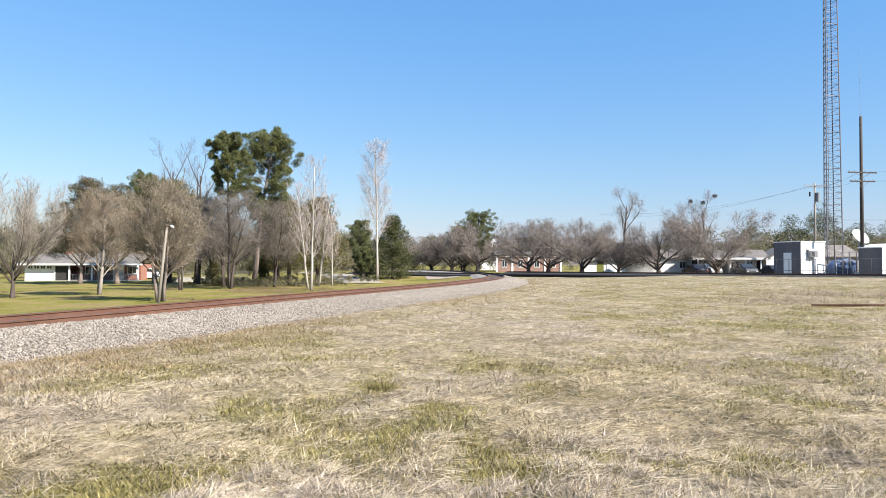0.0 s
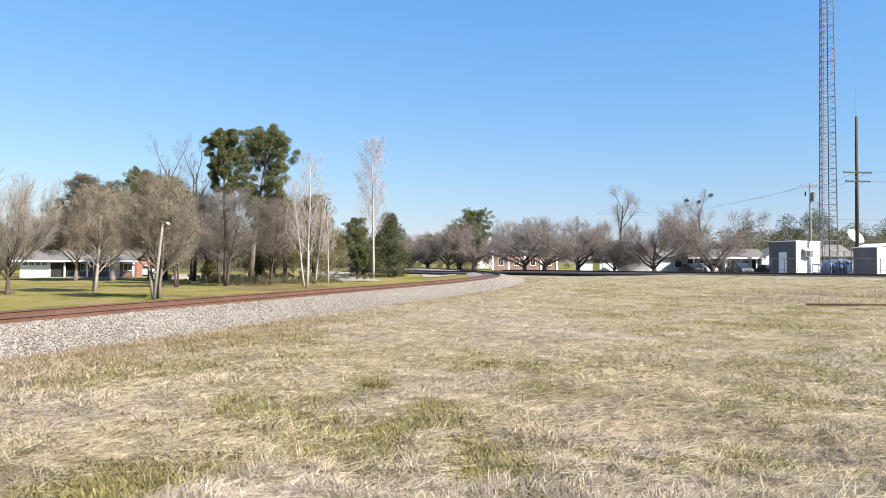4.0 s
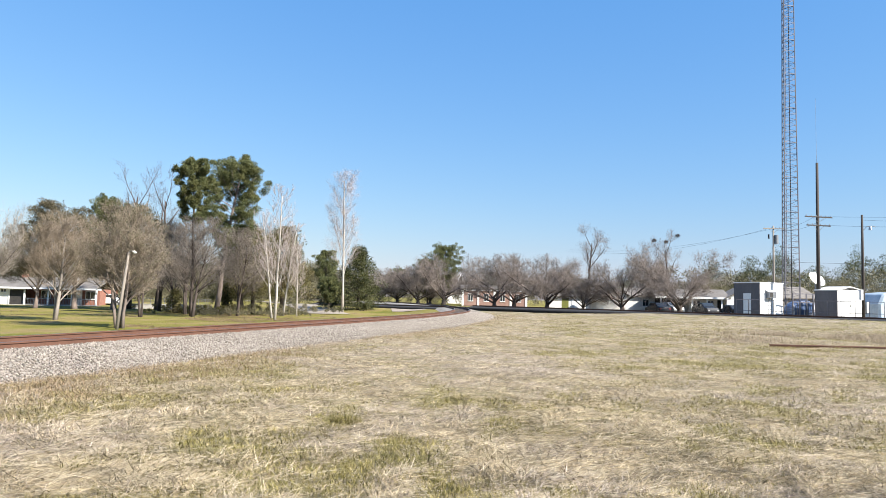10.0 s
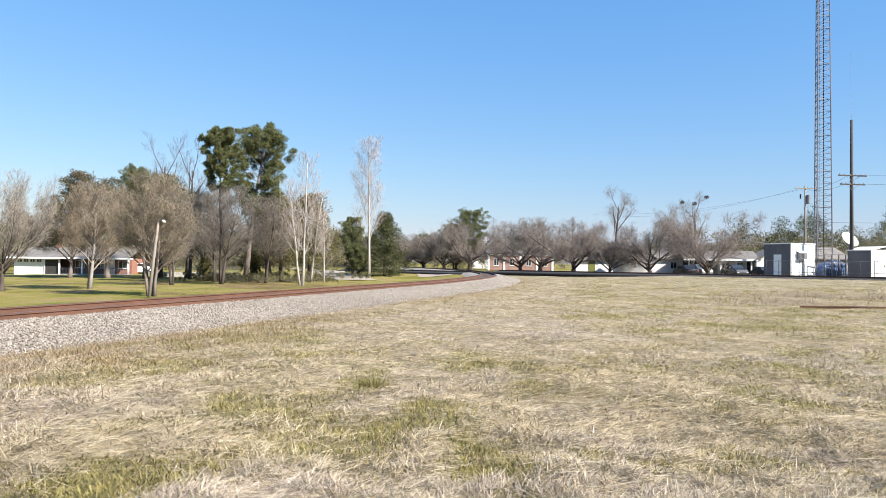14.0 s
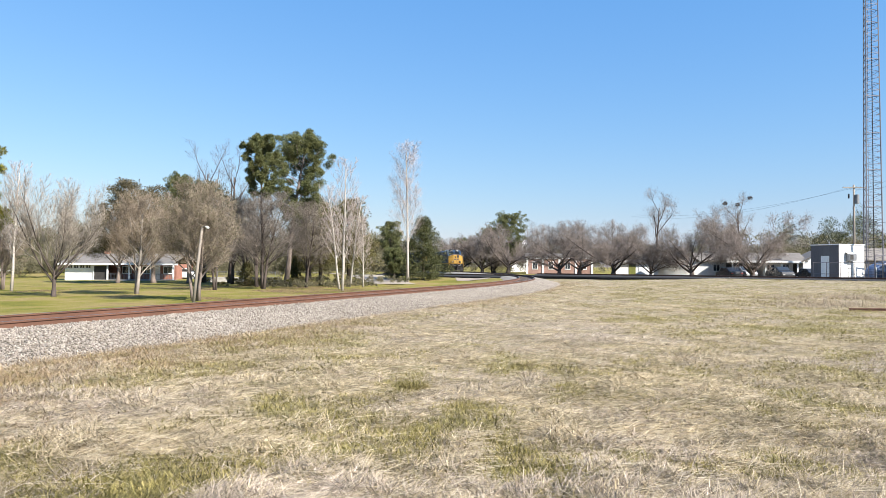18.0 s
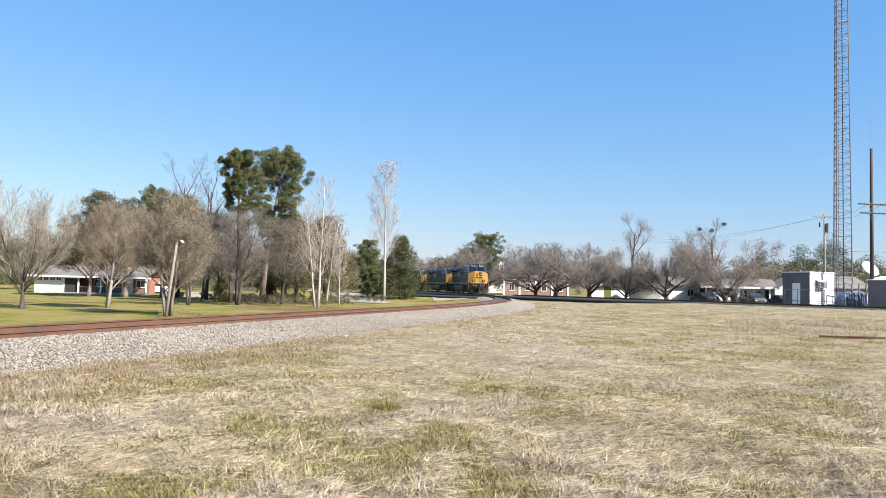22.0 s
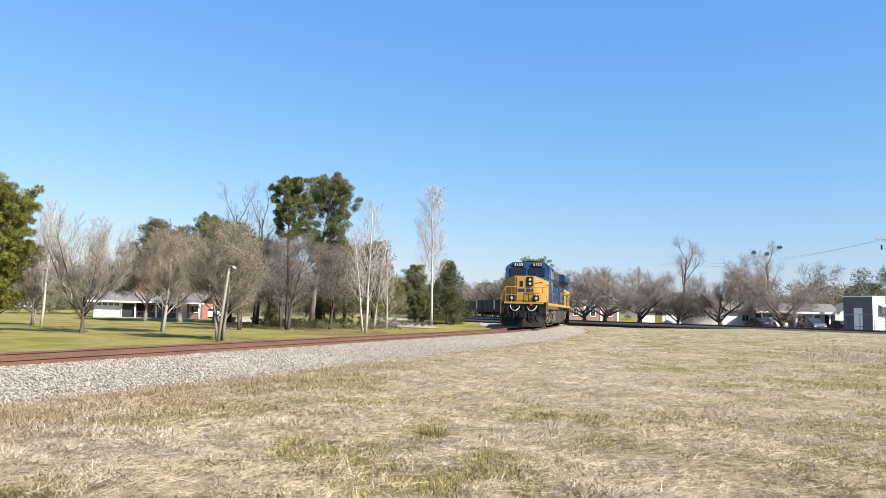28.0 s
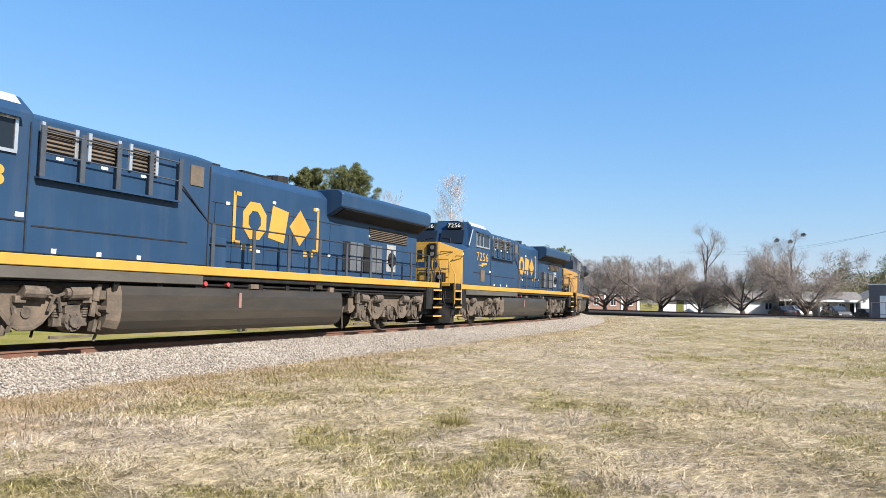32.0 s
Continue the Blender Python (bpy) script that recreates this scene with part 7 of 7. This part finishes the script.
def church():
    h = thing("church", pose(14.8, 205, 0, 0, 0, 0), "white church with a small steeple behind bare trees", "church")
    part("wall", Geo().box(-4, 4, 0, 14, 0, 3.6), MAT_WALL, h)
    part("roof", gable_roof(-4, 4, 0, 14, 3.6, 6.0, "y"), MAT_ROOF, h)
    st = part("steeple", Geo().box(-0.75, 0.75, 0.6, 2.1, 3.6, 8.0), MAT_TRIM, h)
    part("cap", Geo().add([Vector((-0.95, 0.4, 8.0)), Vector((0.95, 0.4, 8.0)), Vector((0.95, 2.3, 8.0)), Vector((-0.95, 2.3, 8.0)), Vector((0, 1.35, 9.4))], [(3, 2, 1, 0), (0, 1, 4), (1, 2, 4), (2, 3, 4), (3, 0, 4)]), MAT_TRIM, st)
    part("louvre", Geo().box(-0.4, 0.4, 0.57, 0.6, 6.4, 7.4), MAT_SHADE, st)


church()


def white_sheds():
    h = thing("shed", pose(23.6, 119, 0.1, 0, 0, -6), "low white shed with a green panel and a white door", "shed")
    part("wall", Geo().box(0, 9.0, 0, 5, 0, 2.1), MAT_WALL, h, "", 0.01)
    part("roof", Geo().prism([(-0.3, -0.4, 2.1), (-0.3, 5.3, 2.6), (-0.3, 5.3, 2.72), (-0.3, -0.4, 2.22)], (9.6, 0, 0)), MAT_ROOF, h)
    part("panel", Geo().box(2.1, 3.2, -0.04, 0, 0.1, 1.95), MAT_OLIVEPANEL, h, "olive-green panel")
    part("door", Geo().box(3.7, 5.2, -0.05, 0, 0, 1.9), MAT_TRIM, h)
    part("corner_board", Geo().box(5.5, 5.7, -0.05, 0, 0, 2.1), MAT_SHADE, h)
    g = thing("garage", pose(28.2, 110, 0.1, 0, 0, -8), "white gabled garage with a long side wing", "garage")
    part("gable_wall", Geo().prism([(0, 0, 0), (5.6, 0, 0), (5.6, 0, 2.55), (2.3, 0, 4.25), (0, 0, 2.8)], (0, 6, 0)), MAT_WALL, g, "", 0.01)
    rf = Geo()
    for a, b in (((-0.3, 2.75), (2.3, 4.3)), ((6.0, 2.45), (2.3, 4.3))):
        rf.prism([(a[0], -0.35, a[1]), (b[0], -0.35, b[1]), (b[0], -0.35, b[1] + 0.14), (a[0], -0.35, a[1] + 0.14)], (0, 6.7, 0))
    part("roof", rf, MAT_ROOF, g)
    part("wing", Geo().box(5.6, 10.2, 0.6, 6, 0, 2.35), MAT_WALL, g, "", 0.01)
    part("wing_roof", Geo().prism([(5.6, 0.2, 2.35), (5.6, 3.3, 3.6), (5.6, 6.4, 2.35), (5.6, 6.4, 2.5), (5.6, 3.3, 3.75), (5.6, 0.2, 2.5)], (4.9, 0, 0)), MAT_ROOF, g)
    part("garage_door", Geo().box(0.9, 3.6, -0.04, 0, 0, 2.1), MAT_TRIM, g)
    window(g, 8.6, 0.9, 1.0, 1.1, 0.6)
    h = thing("house", pose(36.2, 101, 0.1, 0, 0, -10), "low white house with carport, posts and a gabled end", "house")
    part("wall", Geo().box(4.3, 12.2, 1.6, 8, 0, 2.3), MAT_WALL, h, "", 0.01)
    # back wall coloured near-black for the shade under the carport roof
    part("carport_back", Geo().box(0, 4.3, 5.0, 5.2, 0, 2.3), MAT_SHADE, h)
    part("roof", gable_roof(-0.4, 9.2, 0.0, 8, 2.4, 3.5), MAT_ROOF, h, "grey shingle roof")
    part("fascia", Geo().box(-0.8, 9.2, -0.46, -0.405, 2.2, 2.45), MAT_TRIM, h)
    for x in (0.0, 2.2, 4.3, 6.4, 8.4):
        part("post", Geo().box(x - 0.09, x + 0.09, -0.1, 0.08, 0, 2.3), MAT_TRIM, h)
    for x in (5.3, 7.2):
        window(h, x, 0.8, 1.0, 1.2, 1.6)
    part("door", Geo().box(8.2, 9.0, 1.54, 1.6, 0.05, 2.05), MAT_SHADE, h)
    part("gable_wall", Geo().prism([(9.0, -0.3, 0), (14.4, -0.3, 0), (14.4, -0.3, 2.4), (11.7, -0.3, 3.75), (9.0, -0.3, 2.4)], (0, 7, 0)), MAT_WALL, h, "", 0.01)
    rf = Geo()
    for a in (8.7, 14.7):
        rf.prism([(a, -0.6, 2.25), (11.7, -0.6, 3.82), (11.7, -0.6, 3.96), (a, -0.6, 2.39)], (0, 7.5, 0))
    part("gable_roof", rf, MAT_ROOF, h)


white_sheds()
car(37.4, 100.5, 0.0, -78, MAT_CARSILVER, "silver car under the carport", 0.8)
car(35.2, 99.5, 0.0, 97, MAT_CARDARK, "dark car parked beside the garage", 0.4)
car(41.4, 98.0, 0.0, -84, MAT_CARDARK, "dark car parked before the porch", 0.8)
car(44.8, 97.0, 0.0, 94, MAT_CARDARK, "dark car parked before the gabled house", 0.0)


def shelter(x, y, z, rz, w, d, h, label, gable=0.0):
    """Box of sheet panels; local +x runs along the lit face, the corner nearest the field is the origin."""
    s = thing("equipment_shelter", pose(x, y, z, 0, 0, rz), label, "shelter")
    part("body", Geo().box(0, w, 0, d, 0.15, h), MAT_SHELTER, s, "", 0.02)
    # grey wall sheet, its colour deepened to stand for the side turned from the sun
    part("side_panel", Geo().box(-0.03, -0.002, 0.0, d, 0.15, h), MAT_SHADED_PANEL, s, "grey side wall, darkened for its shaded side")
    part("base", Geo().box(-0.1, w + 0.1, -0.1, d + 0.1, -0.3, 0.15), MAT_CONC, s)
    if gable:
        part("roof", gable_roof(0, w, 0, d, h, h + gable, "y", 0.1, 0.08), MAT_SHELTER, s)
    else:
        part("roof", Geo().box(-0.08, w + 0.08, -0.08, d + 0.08, h, h + 0.1), MAT_SHELTER, s, "", 0.02)
    return s


sh = shelter(37.2, 74.0, 0.3, 25, 3.7, 3.3, 3.65, "off-white equipment shelter with a wall air conditioner")
ac = part("air_conditioner", Geo().box(0.95, 2.0, -0.45, 0, 2.05, 2.75), MAT_GALV, sh, "grey wall air conditioner", 0.02)
part("grille", Geo().box(1.05, 1.5, -0.47, -0.45, 2.15, 2.65), MAT_SHADE, ac)
part("hood", Geo().prism([(0.85, -0.40, 2.72), (2.1, -0.40, 2.72), (2.1, 0, 2.92), (0.85, 0, 2.92)], (0, 0, 0.04)), MAT_SHELTER, ac)
part("door", Geo().box(-0.07, -0.03, 1.1, 2.05, 0.3, 2.55), MAT_TRIM, sh, "white door")
part("ladder", Geo().tube((1.25, -0.06, 0.1), (1.25, -0.06, 2.0), 0.02, n=5).tube((1.75, -0.06, 0.1), (1.75, -0.06, 2.0), 0.02, n=5).tube((1.25, -0.06, 0.5), (1.75, -0.06, 0.5), 0.02, n=5).tube((1.25, -0.06, 0.9), (1.75, -0.06, 0.9), 0.02, n=5)
     .tube((1.25, -0.06, 1.3), (1.75, -0.06, 1.3), 0.02, n=5).tube((1.25, -0.06, 1.7), (1.75, -0.06, 1.7), 0.02, n=5), MAT_GALV, sh)
part("roof_vent", Geo().tube((0.6, 1.6, 3.75), (0.6, 1.6, 4.0), 0.06, n=6), MAT_GALV, sh)
part("roof_vent", Geo().tube((2.2, 0.6, 3.75), (2.2, 0.6, 3.95), 0.05, n=6), MAT_GALV, sh)
sh2 = shelter(43.2, 70.0, 0.3, 20, 3.7, 2.6, 3.05, "off-white equipment shelter with double doors and a low gable", 0.28)
part("double_door", Geo().box(0.9, 1.82, -0.04, 0, 0.25, 2.75).box(1.85, 2.8, -0.04, 0, 0.25, 2.75), MAT_TRIM, sh2, "pale double doors", 0.01)
part("door_handle", Geo().box(1.72, 1.78, -0.1, -0.04, 1.3, 1.5), MAT_SHADE, sh2)


def dish():
    d = thing("satellite_dish", pose(44.2, 75.5, 0.3), "white satellite dish on a steel pipe", "dish")
    g = Geo()
    rings, n = 6, 24
    for r in range(rings + 1):
        rr = 0.95 * r / rings
        for k in range(n):
            g.v.append(Vector((rr * math.cos(2 * math.pi * k / n), rr * math.sin(2 * math.pi * k / n), 0.22 * (rr / 0.95) ** 2)))
    for r in range(rings):
        for k in range(n):
            g.f.append((r * n + k, r * n + (k + 1) % n, (r + 1) * n + (k + 1) % n, (r + 1) * n + k))
    m = Matrix.Translation((0, 0, 4.15)) @ Vector((0.25, -0.75, 0.60)).to_track_quat("Z", "Y").to_matrix().to_4x4() @ Matrix.Diagonal((1.0, 1.0, 1.0, 1))
    ob = part("reflector", g, MAT_TRIM, d, "white dish bowl", 0, True, m)
    part("feed_arm", Geo().path([(0.1, -0.2, 3.55), (0.85, -0.75, 4.55)], 0.02, 5), MAT_GALV, d)
    part("mast", Geo().tube((0, 0.1, -0.2), (0, 0.1, 4.1), 0.07, n=10), MAT_GALV, d)


dish()


def tower():
    t = thing("lattice_tower", pose(42.85, 78.5, 0.2), "tall slim three-legged steel lattice tower", "tower")
    H, w0, w1 = 52.0, 1.14, 0.60

    def leg(k, z):
        r = w0 + (w1 - w0) * z / H
        a = math.radians(100 + 120 * k)
        return Vector((r * math.cos(a), r * math.sin(a), z))
    for k in range(3):
        part("leg", Geo().path([leg(k, 0), leg(k, H / 2), leg(k, H)], [0.07, 0.06, 0.05], 6), MAT_TOWER, t)
    for sec in range(13):
        g = Geo()
        for j in range(6):
            z = sec * 4 + j * 0.6667
            for k in range(3):
                a, b = leg(k, z), leg((k + 1) % 3, z)
                g.tube(a, b, 0.02 if j else 0.035, n=4, cap=False)
                if j % 2 == 0:
                    g.tube(leg(k, z), leg((k + 1) % 3, z + 0.6667), 0.019, n=4, cap=False)
                else:
                    g.tube(leg((k + 1) % 3, z), leg(k, z + 0.6667), 0.019, n=4, cap=False)
        part("bracing", g, MAT_TOWER, t)
    part("cable_run", Geo().tube((0.2, -0.2, 0), (0.1, -0.1, H), 0.05, n=5), MAT_BLACK, t)
    part("ladder_rail", Geo().tube((-0.1, 0.3, 0), (-0.05, 0.15, H), 0.03, n=5), MAT_TOWER, t)


tower()


def wire(a, b, sag, r=0.012):
    pts = [Vector(a).lerp(Vector(b), k / 12) - Vector((0, 0, 4 * sag * (k / 12) * (1 - k / 12))) for k in range(13)]
    return Geo().path(pts, r, 3)


def utility_pole(x, y, top, r, arms, label, rz=0.0, wood=None):
    wood = wood or MAT_POLE
    p = thing("utility_pole", pose(x, y, 0.1, 0, 0, rz), label, "utility pole")
    part("pole", Geo().path([(0, 0, -0.3), (0, 0, top / 2), (0, 0, top)], [r, r * 0.85, r * 0.65], 10), wood, p, "", 0, True)
    for z, half in arms:
        arm = part("crossarm", Geo().box(-half, half, -0.2, -0.09, z - 0.06, z + 0.06), wood, p, "", 0.01)
        for k in range(6):
            ix = -half + 0.15 + k * (2 * half - 0.3) / 5
            part("insulator", Geo().tube((ix, -0.145, z + 0.06), (ix, -0.145, z + 0.2), 0.045, 0.03, 8), MAT_GALV, arm)
        part("arm_brace", Geo().tube((-half * 0.45, -0.15, z - 0.05), (0, -0.1, z - 0.6), 0.02, n=4).tube((half * 0.45, -0.15, z - 0.05), (0, -0.1, z - 0.6), 0.02, n=4), MAT_GALV, p)
    return p


p1 = utility_pole(42.6, 72.3, 16.6, 0.20, ((10.85, 1.65), (9.95, 1.45)), "tall weathered utility pole with two crossarms and a whip antenna", 10)
part("whip_antenna", Geo().path([(0.0, 0, 16.2), (-0.05, 0, 17.5), (-0.1, 0, 23.5)], [0.028, 0.014, 0.008], 5), MAT_GALV, p1, "thin white whip antenna")
part("steel_brace", Geo().tube((0.3, 0, 0), (0.18, 0, 6), 0.05, n=6), MAT_GALV, p1)
p2 = utility_pole(49.7, 95.0, 12.4, 0.16, ((12.0, 1.5),), "utility pole with a transformer and white crossarm", 0, MAT_POLEPALE)
part("transformer", Geo().tube((0.35, -0.1, 9.9), (0.35, -0.1, 11.1), 0.28, n=14), MAT_GALV, p2, "grey drum transformer")
part("cutout", Geo().tube((-0.7, -0.1, 10.6), (-0.7, -0.1, 11.2), 0.1, n=8), MAT_BLACK, p2)
p3 = utility_pole(43.4, 66.2, 10.4, 0.15, (), "wooden pole with a curved lamp arm", 0)
part("lamp_arm", Geo().path([(0.1, 0, 8.9), (0.45, -0.05, 9.3), (1.0, -0.1, 9.35), (1.3, -0.1, 9.25)], 0.03, 6), MAT_GALV, p3)
part("lamp_head", Geo().tube((0.75, -0.08, 9.3), (0.75, -0.08, 8.95), 0.1, 0.17, 10), MAT_SILVER, p3)
part("meter_box", Geo().box(-0.35, -0.12, -0.2, 0.1, 2.2, 3.2).box(0.2, 0.4, -0.2, 0.1, 1.0, 2.0), MAT_SHELTER, p3)
wires = thing("overhead_wires", pose(0, 0, 0), "thin dark overhead wires strung between the poles", "wires")
for a, b, sag in (((42.25, 72.3, 11.0), (49.7, 95.0, 12.2), 0.5), ((43.6, 72.0, 11.0), (49.7, 95.0, 12.0), 0.7), ((49.7, 95, 12.1), (34, 150, 12.5), 1.4), ((49.0, 95, 12.1), (33, 150, 12.2), 1.8),
                  ((42.25, 72.3, 11.0), (75, 50, 11.6), 0.8), ((42.6, 72.3, 10.1), (75, 50, 10.6), 0.9), ((43.4, 66.2, 10.0), (75, 50, 9.6), 0.6), ((36, 70, 6.0), (80, 55, 6.0), 0.3)):
    part("wire", wire(a, b, sag), MAT_BLACK, wires)


def yard_clutter():
    f = thing("pipe_fence", pose(0, 0, 0.2), "grey steel pipe fence before the shelters", "fence")
    a, b = Vector((34.9, 74.6, 0)), Vector((46.0, 67.0, 0))
    for k in range(12):
        p = a.lerp(b, k / 11)
        part("post", Geo().tube(p - Vector((0, 0, 0.1)), p + Vector((0, 0, 2.0)), 0.035, n=6), MAT_TOWER, f)
    for z in (0.8, 1.95):
        part("rail", Geo().tube(a + Vector((0, 0, z)), b + Vector((0, 0, z)), 0.025, n=6), MAT_TOWER, f)
    c = thing("covered_equipment", pose(42.6, 75.8, 0.25, 0, 0, 20), "pipework and tanks under blue sheeting between the shelters", "equipment")
    rnd = random.Random(9)
    part("sheeting", Geo().prism([(-1.7, -0.6, 0.3), (1.2, -0.6, 0.3), (1.3, -0.6, 1.7), (0.3, -0.6, 2.1), (-1.0, -0.6, 1.7), (-1.7, -0.6, 1.2)], (0, 1.4, 0)), MAT_BLUETARP, c, "creased blue sheeting", 0.15)
    for k in range(7):
        x = -1.8 + 0.5 * k
        part("pipe", Geo().path([(x, -0.75, 0), (x, -0.75, rnd.uniform(0.8, 1.8)), (x + rnd.uniform(-0.3, 0.3), -0.7, rnd.uniform(1.5, 2.4))], 0.035, 6), MAT_TRIM if k % 3 == 0 else MAT_GALV, c)
    for k in range(5):
        x = -2.2 + 1.0 * k
        part("frame_post", Geo().box(x - 0.05, x + 0.05, -1.0, -0.9, 0, 2.7), MAT_TOWER, c)
    for z in (0.9, 1.75, 2.65):
        part("frame_rail", Geo().box(-2.25, 1.85, -1.0, -0.92, z - 0.04, z + 0.04), MAT_TOWER, c)
    part("drum", Geo().tube((0.9, -1.1, 0), (0.9, -1.1, 0.6), 0.25, n=12), MAT_TRIM, c)
    t = thing("covered_stack", pose(50.5, 74.0, 0.2, 0, 0, 15), "stack under pale blue sheeting", "equipment")
    part("sheeting", Geo().prism([(-2, -1.5, 0), (3, -1.5, 0), (3, -1.5, 2.2), (1.2, -1.5, 3.1), (-1.4, -1.5, 2.9), (-2, -1.5, 1.8)], (0, 3, 0)), MAT_PALETARP, t, "", 0.2)
    part("skirt", Geo().box(-2.05, 3.05, -1.56, 1.56, 0, 0.4), MAT_PALETARP, t)
    b = thing("barn", pose(49.0, 96.0, 0.1, 0, 0, 10), "grey low gabled barn behind the shelters", "barn")
    part("wall", Geo().box(0, 8, 0, 6, 0, 2.6), MAT_ROOF, b)
    part("roof", gable_roof(0, 8, 0, 6, 2.6, 4.1), MAT_ROOF, b)
    r = thing("old_rail", pose(15.9, 26.8, -0.07, 0, 0, -3), "rusty length of rail lying in the weeds", "rail")
    part("web", Geo().box(-2.0, 2.6, -0.012, 0.012, 0.0, 0.16), MAT_RUST, r)
    part("head", Geo().box(-2.0, 2.6, -0.036, 0.036, 0.145, 0.185), MAT_RUST, r, "", 0.006)
    part("foot", Geo().box(-2.0, 2.6, -0.07, 0.07, -0.015, 0.01), MAT_RUST, r)
    h = thing("house", pose(-108, 140, -0.6, 0, 0, 25), "distant low white house across the lawn", "house")
    part("wall", Geo().box(0, 12, 0, 7, 0, 2.5), MAT_WALL, h)
    part("roof", gable_roof(0, 12, 0, 7, 2.5, 4.0), MAT_ROOF, h)
    for x in (2, 5, 9):
        window(h, x, 0.9, 1.2, 1.1)


yard_clutter()

motions()
